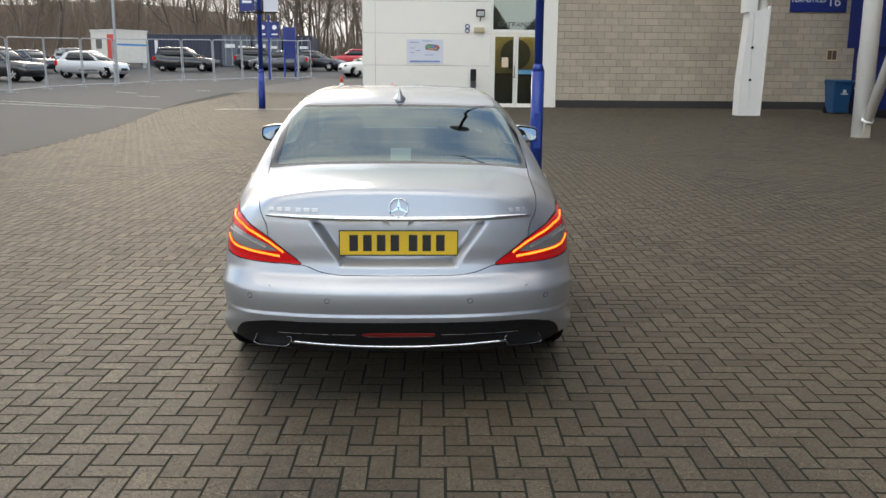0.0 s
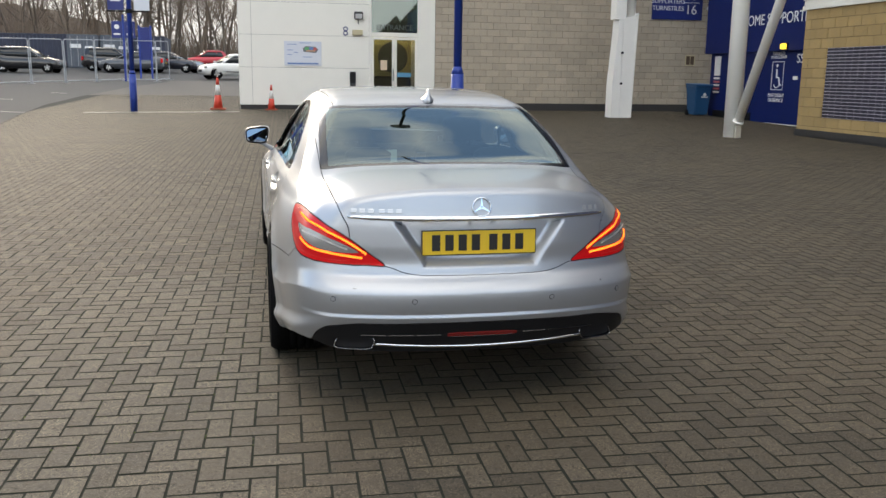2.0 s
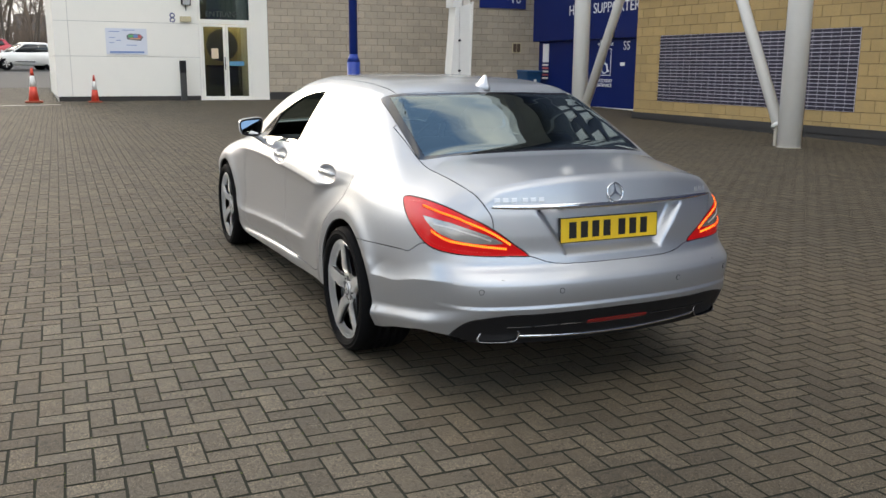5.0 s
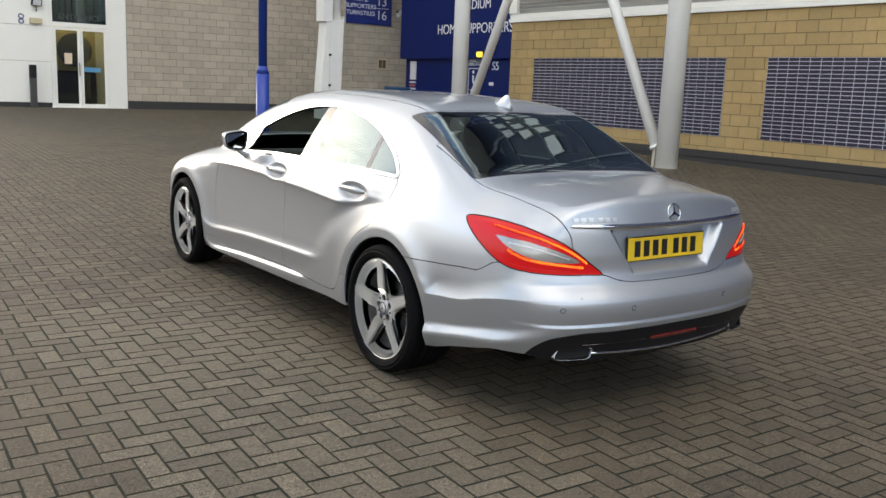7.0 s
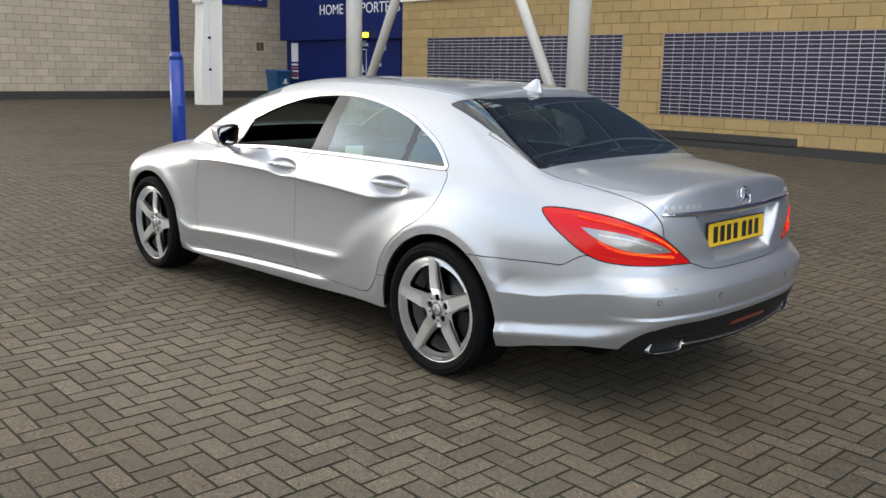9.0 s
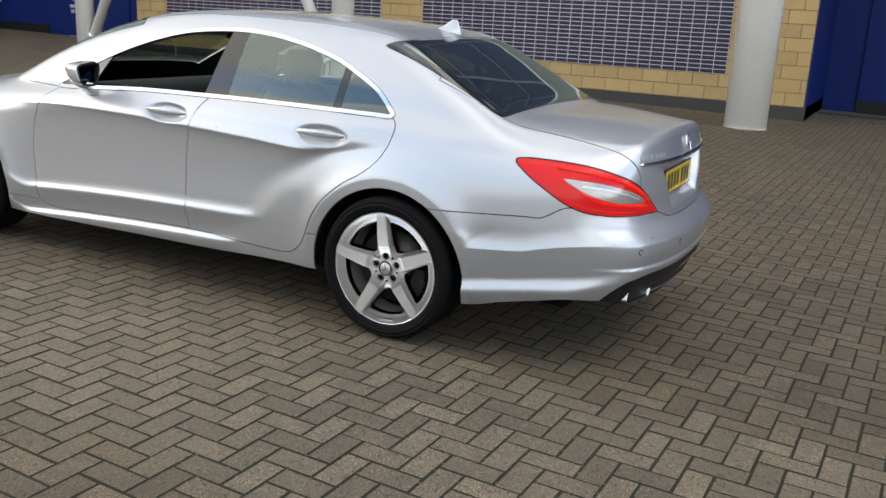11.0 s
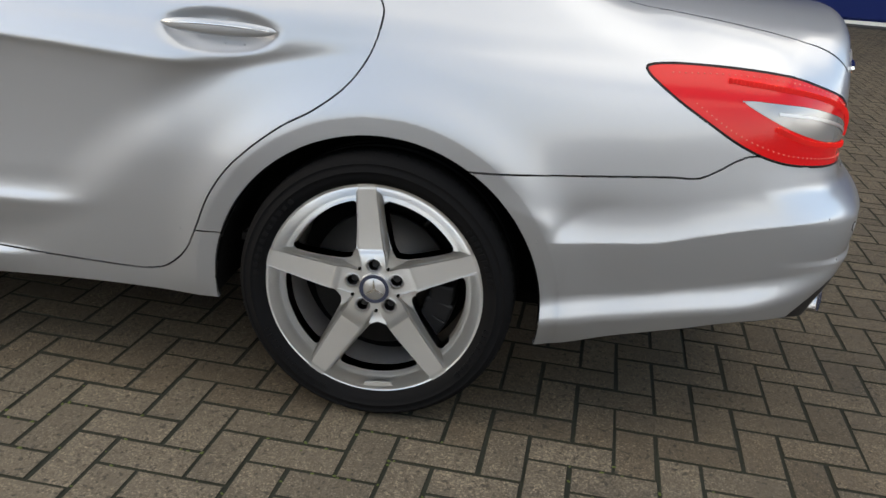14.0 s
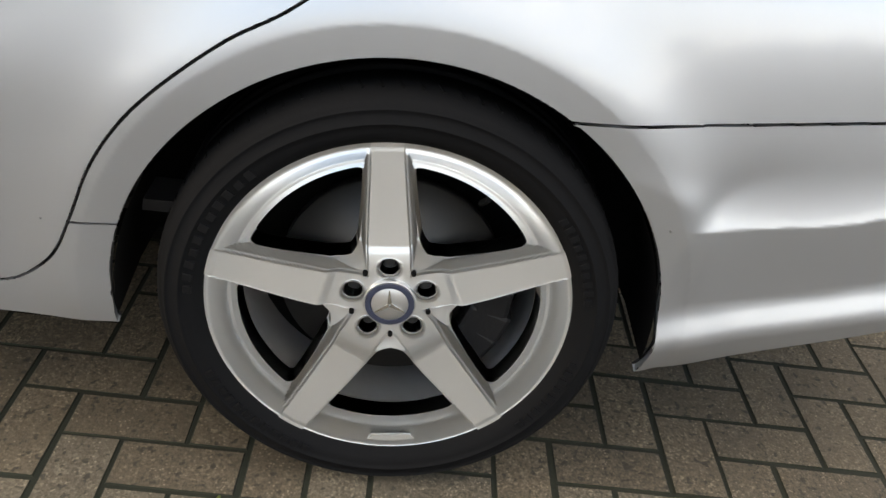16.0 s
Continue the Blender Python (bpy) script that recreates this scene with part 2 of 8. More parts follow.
def flecked(name, color, scale, island=None, rough=0.85, spread=0.35, moss=None, bump=0.35):
    """Concrete or stone: pieces differ in tone, with grains, pale flecks and stains."""
    k = Mat(name, color, rough)
    pos = k.where("Object") if island != "object" else k.node("NewGeometry").outputs["Position"]
    grain = k.noise(scale, 6.0, 0.7, vector=pos)
    cloud = k.noise(1.1, 4.0, 0.6, vector=pos)
    stain = k.noise(6.0, 5.0, 0.65, vector=pos)
    lo = tuple(c * (1 - spread) for c in color)
    hi = tuple(min(1, c * (1 + spread)) for c in color)
    if island == "island":
        rnd = k.node("NewGeometry").outputs["Random Per Island"]
    elif island == "object":
        rnd = k.node("ObjectInfo").outputs["Random"]
    else:
        rnd = cloud
    tone = k.mix(rnd, lo, hi)
    warm = k.mix(k.ramp(stain, (0.35, 0.0), (0.7, 1.0)), tuple(c * s for c, s in zip(color, (0.82, 0.84, 0.90))), tuple(c * s for c, s in zip(color, (1.10, 1.04, 0.94))))
    col = k.mix(0.45, tone, warm)
    col = k.mix(k.math("MULTIPLY", k.ramp(cloud, (0.3, 0.0), (0.75, 1.0)), 0.45), col, tuple(c * 0.72 for c in color))
    col = k.mix(k.math("MULTIPLY", k.ramp(grain, (0.30, 1.0), (0.5, 0.0)), 0.55), col, tuple(c * 0.45 for c in color))
    col = k.mix(k.math("MULTIPLY", k.ramp(grain, (0.66, 0.0), (0.76, 1.0)), 0.75), col, tuple(min(1, c * 2.3 + 0.02) for c in color))
    k.set("Base Color", col)
    k.set("Roughness", k.math("ADD", k.math("MULTIPLY", stain, 0.25), rough - 0.15))
    k.bump(k.math("ADD", grain, k.math("MULTIPLY", stain, 0.8)), bump, 0.004)
    return k.m


M["asphalt"] = flecked("asphalt", (0.066, 0.064, 0.061), 60, rough=0.9)


def concrete_block(name, color, single):
    """Worn concrete paving: each block its own tone, coarse grit, pale chips, dark pits, damp patches."""
    k = Mat(name, color, 0.9, Specular_IOR_Level=0.4)
    pos = k.node("NewGeometry").outputs["Position"]
    rnd = k.node("ObjectInfo").outputs["Random"] if single else k.node("NewGeometry").outputs["Random Per Island"]
    shade = lambda s: tuple(c * s for c in color)
    col = k.mix(k.ramp(rnd, (0.0, 0.0), (1.0, 1.0)), shade(0.66), shade(1.30))
    grit = k.noise(190, 5.0, 0.8, vector=pos)
    col = k.mix(0.8, col, k.mix(k.ramp(grit, (0.38, 0.0), (0.62, 1.0)), (0.22, 0.215, 0.20), (1.95, 1.92, 1.86)), "MULTIPLY")
    stones = k.node("TexVoronoi", Vector=pos, Scale=210.0).outputs["Color"]
    col = k.mix(0.75, col, k.ramp(stones, (0.15, 0.40), (0.5, 0.85), (0.72, 1.15), (0.95, 2.5)), "MULTIPLY")
    patch = k.noise(9, 5.0, 0.65, vector=pos)
    col = k.mix(k.math("MULTIPLY", k.ramp(patch, (0.34, 1.0), (0.56, 0.0)), 0.6), col, shade(0.52))
    worn = k.noise(0.55, 4.0, 0.6, vector=pos)
    col = k.mix(k.math("MULTIPLY", k.ramp(worn, (0.40, 0.0), (0.66, 1.0)), 0.5), col, tuple(c * s for c, s in zip(color, (1.30, 1.25, 1.16))))
    chip = k.node("TexVoronoi", Vector=pos, Scale=130.0).outputs["Distance"]
    col = k.mix(k.math("MULTIPLY", k.ramp(chip, (0.14, 1.0), (0.27, 0.0)), k.ramp(k.noise(24, 2.0, vector=pos), (0.45, 0.0), (0.58, 1.0))), col, shade(2.5))
    pit = k.noise(70, 2.0, 0.5, vector=pos)
    col = k.mix(k.math("MULTIPLY", k.ramp(pit, (0.32, 1.0), (0.40, 0.0)), 0.8), col, shade(0.25))
    k.set("Base Color", col)
    k.set("Roughness", k.math("ADD", k.math("MULTIPLY", patch, 0.35), 0.54))
    k.bump(k.math("ADD", grit, k.math("MULTIPLY", pit, 1.4)), 0.6, 0.003)
    return k.m


M["paver_joined"] = concrete_block("paver_joined", (0.089, 0.071, 0.048), False)
# lighter copy for the blocks by the wheel: brighter light put into the colour
M["paver_lit"] = concrete_block("paver_lit", (0.103, 0.086, 0.062), True)
M["bedding"] = flecked("mossy_bedding", (0.013, 0.014, 0.006), 80, rough=1.0, bump=0.2)
M["cream_joined"] = flecked("cream_block", (0.49, 0.42, 0.325), 45, "island", 0.9, 0.20, bump=1.0)
M["cream_single"] = flecked("cream_block_single", (0.49, 0.42, 0.325), 45, "object", 0.9, 0.17, bump=0.8)
M["sand_joined"] = flecked("sand_block", (0.46, 0.322, 0.138), 45, "island", 0.9, 0.20, bump=0.6)
M["sand_single"] = flecked("sand_block_single", (0.46, 0.322, 0.138), 45, "object", 0.9, 0.20, bump=0.6)
M["mortar_cream"] = plain("cream_mortar", (0.15, 0.125, 0.095), 0.95)
M["mortar_sand"] = plain("sand_mortar", (0.20, 0.14, 0.075), 0.95)
M["grout"] = plain("pale_grout", (0.62, 0.59, 0.66), 0.9, vary=0.2)
M["tile_joined"] = flecked("purple_glazed_tile", (0.019, 0.014, 0.034), 30, "island", 0.45, 0.35, bump=0.05)
M["tile_single"] = flecked("purple_glazed_tile_single", (0.019, 0.014, 0.034), 30, "object", 0.45, 0.35, bump=0.05)
M["plinth"] = flecked("dark_brick", (0.045, 0.042, 0.040), 40, rough=0.85)
M["white"] = plain("white_cladding", (0.86, 0.83, 0.75), 0.45, vary=0.05, relief=0.02)
M["column"] = plain("white_gloss_paint", (0.90, 0.88, 0.83), 0.32, grain=20, vary=0.06, relief=0.02)
M["stained"] = plain("stained_paint", (0.50, 0.46, 0.38), 0.7, grain=40, vary=0.5, relief=0.2)
M["joint"] = plain("panel_joint", (0.45, 0.43, 0.40), 0.8)
M["cladding"] = plain("pale_cladding", (0.62, 0.62, 0.60), 0.5)
M["louvre"] = plain("louvre_grey", (0.42, 0.41, 0.38), 0.5)
M["lobby"] = plain("lobby_wall", (0.50, 0.42, 0.18), 0.8)
M["blue"] = plain("blue_paint", (0.003, 0.013, 0.105), 0.5, grain=30, vary=0.18, relief=0.04, Specular_IOR_Level=0.2)
M["royal"] = plain("royal_blue_paint", (0.012, 0.042, 0.28), 0.35, grain=30, vary=0.15, relief=0.03)
M["sign_blue"] = plain("sign_blue", (0.012, 0.025, 0.17), 0.4, vary=0.05, relief=0.0)
M["sign_white"] = plain("sign_white", (0.80, 0.80, 0.82), 0.5, vary=0.04, relief=0.0)
M["notice"] = plain("notice_white", (0.70, 0.70, 0.70), 0.5, vary=0.1, relief=0.0)
M["notice_red"] = plain("notice_red", (0.45, 0.10, 0.12), 0.5, vary=0.1, relief=0.0)
M["line"] = plain("worn_line_paint", (0.58, 0.56, 0.52), 0.9, grain=18, vary=0.4)
M["beige"] = plain("beige_plastic", (0.55, 0.48, 0.30), 0.5)
M["brown"] = plain("brown_metal", (0.10, 0.065, 0.04), 0.6)
M["paper"] = plain("paper", (0.72, 0.58, 0.42), 0.8, vary=0.08)
M["sticker"] = plain("blue_sticker", (0.10, 0.30, 0.48), 0.5, vary=0.25, grain=15)
M["letter_dark"] = plain("dark_letter", (0.05, 0.06, 0.06), 0.5)
M["emblem_dark"] = plain("emblem_dark", (0.06, 0.06, 0.05), 0.5, vary=0.3)
M["emblem_gold"] = plain("emblem_gold", (0.46, 0.38, 0.17), 0.5, vary=0.3)
M["map_white"] = plain("board_white", (0.68, 0.70, 0.76), 0.45, vary=0.06)
for _n, _c in (("grey", (0.16, 0.16, 0.17)), ("green", (0.12, 0.42, 0.16)), ("blue", (0.15, 0.25, 0.5)), ("red", (0.6, 0.12, 0.12)), ("orange", (0.65, 0.35, 0.2))):
    M["map_" + _n] = plain("board_" + _n, _c, 0.5, vary=0.1, relief=0.0)
M["bin"] = plain("blue_bin_plastic", (0.02, 0.085, 0.20), 0.45, grain=40, vary=0.15)
M["orange"] = plain("cone_red", (0.62, 0.06, 0.03), 0.5, grain=30, vary=0.2)
M["sleeve"] = plain("cone_sleeve", (0.75, 0.73, 0.68), 0.4, grain=30, vary=0.15)
M["cone_base"] = plain("cone_base", (0.35, 0.07, 0.03), 0.7, grain=30, vary=0.3)


def pane(name, tint, gloss=0.02, floor=0.05):
    """Thin glass: sees through with a tint, mirrors more at a slant."""
    k = Mat(name)
    clear = k.node("BsdfTransparent", Color=(*tint, 1))
    shine = k.node("BsdfGlossy", Color=(0.86, 1.0, 1.0, 1), Roughness=gloss)
    face = k.node("LayerWeight", Blend=0.5).outputs["Facing"]
    amount = k.math("ADD", k.math("MULTIPLY", k.math("POWER", face, 3.6), 0.85), floor)
    mixer = k.t.nodes.new("ShaderNodeMixShader")
    k.t.links.new(amount, mixer.inputs[0])
    k.t.links.new(clear.outputs[0], mixer.inputs[1])
    k.t.links.new(shine.outputs[0], mixer.inputs[2])
    k.t.links.new(mixer.outputs[0], k.out.inputs["Surface"])
    return k.m


M["back_glass"] = pane("tinted_back_glass", (0.22, 0.27, 0.26), 0.006, 0.16)
M["glass"] = pane("tinted_car_glass", (0.42, 0.50, 0.48), 0.006, 0.13)
M["door_glass"] = pane("entrance_glass", (0.62, 0.64, 0.58))
M["sky_glass"] = pane("transom_glass", (0.08, 0.13, 0.15), 0.02, 0.10)
_k = Mat("amber_lamp", (0.9, 0.6, 0.05), 0.4)
_k.set("Emission Color", (1.0, 0.72, 0.05, 1))
_k.set("Emission Strength", 1.6)
M["amber"] = _k.m
_k = Mat("lit_led", (0.9, 0.3, 0.02), 0.4)
_k.set("Emission Color", (1.0, 0.22, 0.02, 1))
_k.set("Emission Strength", 3.2)
M["led"] = _k.m
M["plate_yellow"] = plain("plate_yellow", (0.72, 0.48, 0.02), 0.35, grain=120, vary=0.05, relief=0.0, Coat_Weight=0.6)
M["plate_ink"] = plain("plate_ink", (0.012, 0.012, 0.012), 0.4, relief=0.0)
M["mirror"] = Mat("mirror_glass", (0.40, 0.42, 0.44), 0.01, 1.0).m
M["leather"] = plain("dark_leather", (0.040, 0.040, 0.043), 0.5, grain=180, vary=0.25, relief=0.15)
M["trim_dark"] = plain("dark_soft_trim", (0.040, 0.040, 0.042), 0.65, grain=220, vary=0.2, relief=0.1)
M["headliner"] = plain("grey_headliner", (0.12, 0.12, 0.118), 0.95, grain=150, vary=0.12)
M["led_wall"] = Mat("red_light_guide", (0.62, 0.012, 0.010), 0.3).m
_k = Mat("lit_screen", (0.3, 0.4, 0.35), 0.3)
_k.set("Emission Color", (0.75, 0.95, 0.85, 1))
_k.set("Emission Strength", 0.55)
M["screen"] = _k.m
M["lens_dot"] = Mat("bright_red_dot", (0.85, 0.16, 0.12), 0.12, 0.3, Coat_Weight=1.0).m
M["fog_red"] = Mat("dark_red_lens", (0.16, 0.006, 0.006), 0.2, Coat_Weight=1.0).m
M["far_paving"] = flecked("far_paving", (0.100, 0.090, 0.076), 40, rough=0.85)
M["shell"] = plain("dark_shell", (0.012, 0.012, 0.012), 0.9, vary=0.2, relief=0.0)
M["stand_navy"] = plain("stand_navy", (0.020, 0.026, 0.060), 0.4, grain=8, vary=0.2, relief=0.0)
M["stand_rib"] = plain("stand_rib", (0.16, 0.18, 0.22), 0.5, relief=0.0)
# glow of the panel added to brighten the lobby
_k = Mat("lobby_fill_glow", (0.9, 0.85, 0.7), 0.5)
_k.set("Emission Color", (1.0, 0.90, 0.66, 1))
_k.set("Emission Strength", 14.0)
M["lobby_fill_glow"] = _k.m
M["moss"] = plain("moss", (0.075, 0.095, 0.018), 0.95, grain=300, vary=0.5, relief=0.4)
M["tip"] = Mat("dull_chrome", (0.42, 0.42, 0.43), 0.25, 1.0).m
# ---------------------------------------------------------------- the saloon's outer form
# Car axes: x to its right, y forwards from the rear axle, z up from the ground.


def spline(*knots):
    """A smooth curve through (a, b) knots, straight beyond the ends."""
    xs = np.array([k[0] for k in knots], float)
    ys = np.array([k[1] for k in knots], float)
    n, h = len(xs), np.diff(xs)
    s = np.diff(ys) / h
    m = np.zeros(n)
    m[0], m[-1] = s[0], s[-1]
    for i in range(1, n - 1):
        w = h[i - 1] + h[i]
        m[i] = (s[i - 1] * h[i] + s[i] * h[i - 1]) / w
        if s[i - 1] * s[i] <= 0:
            m[i] *= 0.35

    def f(x):
        x = np.asarray(x, float)
        i = np.clip(np.searchsorted(xs, x) - 1, 0, n - 2)
        t = (x - xs[i]) / h[i]
        tc = np.clip(t, 0, 1)
        a, b = ys[i], ys[i + 1]
        v = ((2 * tc**3 - 3 * tc**2 + 1) * a + (tc**3 - 2 * tc**2 + tc) * h[i] * m[i]
             + (3 * tc**2 - 2 * tc**3) * b + (tc**3 - tc**2) * h[i] * m[i + 1])
        return v + np.where(t < 0, t * h[i] * m[i], 0) + np.where(t > 1, (t - 1) * h[i] * m[i + 1], 0)
    return f


def step(a, b, v):
    t = np.clip((v - a) / (b - a), 0, 1)
    return t * t * t * (t * (6 * t - 15) + 10)


def smax(a, b, k):
    h = np.maximum(k - np.abs(a - b), 0) / k
    return np.maximum(a, b) + h * h * k * 0.25


def smin(a, b, k):
    return -smax(-a, -b, k)


REAR_AXLE, FRONT_AXLE, HUB_Z = 0.0, 2.874, 0.325
plan_w = spline((-1.3, 0.70), (-0.95, 0.790), (-0.8, 0.828), (-0.6, 0.861), (-0.38, 0.884), (-0.2, 0.894), (0.0, 0.897), (0.45, 0.887), (1.2, 0.887),
                (2.0, 0.890), (2.6, 0.896), (2.9, 0.896), (3.2, 0.88), (3.5, 0.82), (3.75, 0.72))
door_d = spline((0.15, -0.07), (0.22, -0.035), (0.27, -0.012), (0.30, -0.008), (0.325, -0.020), (0.37, -0.016), (0.425, -0.004), (0.447, 0.0),
                (0.475, -0.009), (0.54, -0.014), (0.62, -0.016), (0.72, -0.0135), (0.78, -0.0095), (0.81, -0.005), (0.824, -0.001), (0.842, -0.006), (0.87, -0.017), (0.90, -0.032),
                (0.95, -0.056), (1.0, -0.09), (1.05, -0.13))
rear_d = spline((0.15, -0.05), (0.25, -0.022), (0.33, -0.012), (0.42, -0.006), (0.52, -0.002), (0.62, -0.004), (0.70, -0.015), (0.78, -0.032),
                (0.85, -0.053), (0.92, -0.082), (1.0, -0.130), (1.1, -0.21))
front_d = spline((0.15, -0.05), (0.3, -0.01), (0.5, -0.004), (0.7, -0.006), (0.8, -0.02), (0.86, -0.045), (0.95, -0.11), (1.05, -0.2))
crease_z = spline((0.35, 0.796), (0.57, 0.811), (0.73, 0.821), (0.9, 0.828), (1.09, 0.834), (1.5, 0.848), (1.97, 0.850), (2.37, 0.83))
haunch_y = spline((0.2, 0.90), (0.433, 0.702), (0.498, 0.639), (0.582, 0.569), (0.717, 0.451), (0.796, 0.350), (0.868, 0.215), (0.922, 0.095), (0.969, 0.02), (1.05, -0.06))
low_z = spline((0.4, 0.452), (0.95, 0.436), (1.36, 0.422), (1.8, 0.40), (2.3, 0.365))
bump_crease = spline((-1.18, 0.577), (-1.05, 0.590), (-0.94, 0.581), (-0.71, 0.540), (-0.65, 0.524), (-0.5, 0.507), (-0.36, 0.498))
strip_top = spline((-1.15, 0.490), (-1.043, 0.476), (-0.98, 0.455), (-0.885, 0.431), (-0.69, 0.401), (-0.51, 0.371), (-0.37, 0.349))
deck_c = spline((-1.15, 1.012), (-1.05, 1.019), (-0.9, 1.030), (-0.7, 1.040), (-0.42, 1.047), (0.5, 1.05), (2.2, 1.02), (2.5, 0.995), (2.8, 0.955),
                (3.1, 0.905), (3.4, 0.835), (3.6, 0.765), (3.75, 0.68))
deck_s = spline((-1.15, 0.868), (-0.9, 0.893), (-0.58, 0.930), (-0.2, 0.972), (0.2, 0.995), (0.6, 1.003), (1.2, 0.998), (1.7, 0.978), (2.1, 0.945),
                (2.6, 0.885), (3.0, 0.82), (3.3, 0.75), (3.6, 0.64))
deck_p = spline((-1.1, 2.9), (-0.95, 3.0), (-0.42, 5.2), (0.4, 5.0), (2.2, 3.0), (3.7, 2.6))
tail_y = spline((0.15, -0.98), (0.28, -1.085), (0.36, -1.125), (0.43, -1.155), (0.50, -1.176), (0.575, -1.180), (0.592, -1.172), (0.62, -1.148), (0.645, -1.122),
                (0.68, -1.108), (0.78, -1.101), (0.885, -1.088), (0.94, -1.075), (1.0, -1.058), (1.05, -1.045))
nose_y = spline((0.15, 3.55), (0.3, 3.70), (0.45, 3.755), (0.6, 3.755), (0.72, 3.71), (0.85, 3.60))
roof_c = spline((-0.75, 0.86), (-0.42, 1.056), (-0.2, 1.172), (0.0, 1.275), (0.1, 1.322), (0.2, 1.356), (0.4, 1.384), (0.8, 1.402), (1.15, 1.403), (1.45, 1.388),
                (1.7, 1.352), (1.95, 1.285), (2.2, 1.185), (2.45, 1.065), (2.8, 0.88))
cabin_w = spline((-0.9, 0.62), (-0.42, 0.738), (0.0, 0.772), (0.4, 0.790), (0.9, 0.800), (1.4, 0.797), (1.9, 0.772), (2.3, 0.74), (2.8, 0.66))


def soft_clip(t, k):
    return smin(smax(t, 0.0, k), 1.0, k)


def half_width(y, z):
    shift = step(0.1, 0.7, y) * (1 - step(2.3, 2.6, y))
    zm = z - np.where(z > 0.62, shift * (crease_z(y) - 0.824), shift * (low_z(y) - 0.447)) * np.where(z > 0.62, step(0.62, 0.78, z), 1 - step(0.48, 0.62, z))
    wide = 0.22 * step(0.79, 0.90, z)
    tail = 1 - step(-0.05 - wide, 0.19 + wide, y - haunch_y(z))
    nose = step(2.1, 2.7, y)
    w = plan_w(y) + door_d(zm) * (1 - tail) * (1 - nose) + rear_d(z) * tail + front_d(z) * nose
    # flares round the wheels
    for ya in (REAR_AXLE, FRONT_AXLE):
        r = np.hypot(y - ya, z - 0.304)
        w = w + (0.011 * np.exp(-(np.maximum(r - 0.430, 0) / 0.060) ** 2) - 0.16 * np.clip(0.430 - r, 0, 0.05)) * step(0.16, 0.32, z)
    # the bumper's side: a crease, and a proud strip below it
    above = z - bump_crease(y)
    far = step(0.02, 0.14, above)
    back = 1 - step(-0.43 - 0.20 * far, -0.37 + 0.25 * far, y)
    w = w - back * (0.016 * (1 - (1 - np.clip(above / 0.085, 0, 1)) ** 2) * (1 - 0.5 * step(0.08, 0.3, above)) + 0.10 * np.clip(-above, 0, 0.13))
    strip = strip_top(y)
    w = w + (1 - step(-0.39, -0.365, y)) * (0.022 * soft_clip((strip - z) / 0.046, 0.30) - 0.30 * smax(strip - 0.048 - z, 0.0, 0.014))
    # shallow dishes behind the door handles
    for yh, zh in ((0.385, 0.882), (1.30, 0.886)):
        w = w - 0.022 * np.exp(-(((y - yh) / 0.122) ** 2 + ((z - zh + 0.002) / 0.043) ** 2) ** 3)
    return w


def shape(p):
    """Below 0 inside the car, above it outside (about metres)."""
    x, y, z = np.minimum(np.abs(p[..., 0]), 3.0), p[..., 1], p[..., 2]
    side = (x - half_width(y, z)) * 0.98
    strip = np.where(z < 0.487, 0.010 * (1 - step(-0.02, 0.004, z - 0.487)), 0)
    rear = (tail_y(z) - strip + 0.150 * (x / 0.77) ** 2.7) - y
    # the hollow for the number plate in the boot lid
    edge = np.minimum((0.268 + 0.70 * np.clip(z - 0.69, 0, 0.2) - x) * 0.8, z - 0.672)
    rear = rear + 0.052 * step(0.0, 0.05, edge) * step(0.0, 0.010, 0.880 - z)
    front = y - (nose_y(z) - 0.30 * (x / 0.80) ** 2.6)
    deck = (z - (deck_c(y) + (deck_s(y) - deck_c(y)) * (x / 0.78) ** deck_p(y))) * 0.95
    body = smax(smax(side, rear, 0.13), front, 0.2)
    body = smax(body, deck, 0.10 + (0.12 * step(0.5, 0.75, x) - 0.07) * (1 - step(-0.97, -0.84, y)))
    body = smax(body, 0.17 - z, 0.03)
    dz = np.maximum(z - 0.98, -0.1)
    cab = smax((x - (cabin_w(y) - 0.46 * dz - 0.35 * dz * dz)) * 0.9, (z - (roof_c(y) - 0.024 * (x / 0.6) ** 2.2)) * 0.87, 0.085)
    cab = smax(cab, 0.93 - z, 0.03)
    return smin(body, cab, 0.045)


def slope(p, e=0.0015):
    g = np.empty_like(p)
    for k in range(3):
        d = np.zeros(3)
        d[k] = e
        g[..., k] = shape(p + d) - shape(p - d)
    return g / np.maximum(np.linalg.norm(g, axis=-1, keepdims=True), 1e-9)

# ---------------------------------------------------------------- the ground
rise = spline((-90.0, -1.215), (-40.0, -0.54), (0.0, 0.0), (10.0, 0.135), (20.0, 0.27), (26.0, 0.375), (33.0, 0.52), (42.0, 0.78), (51.0, 1.08), (60.0, 1.40), (66.0, 1.60), (72.0, 1.78), (90.0, 2.2), (120.0, 2.4), (400.0, 2.6))


def gz(y):
    return float(rise(y))


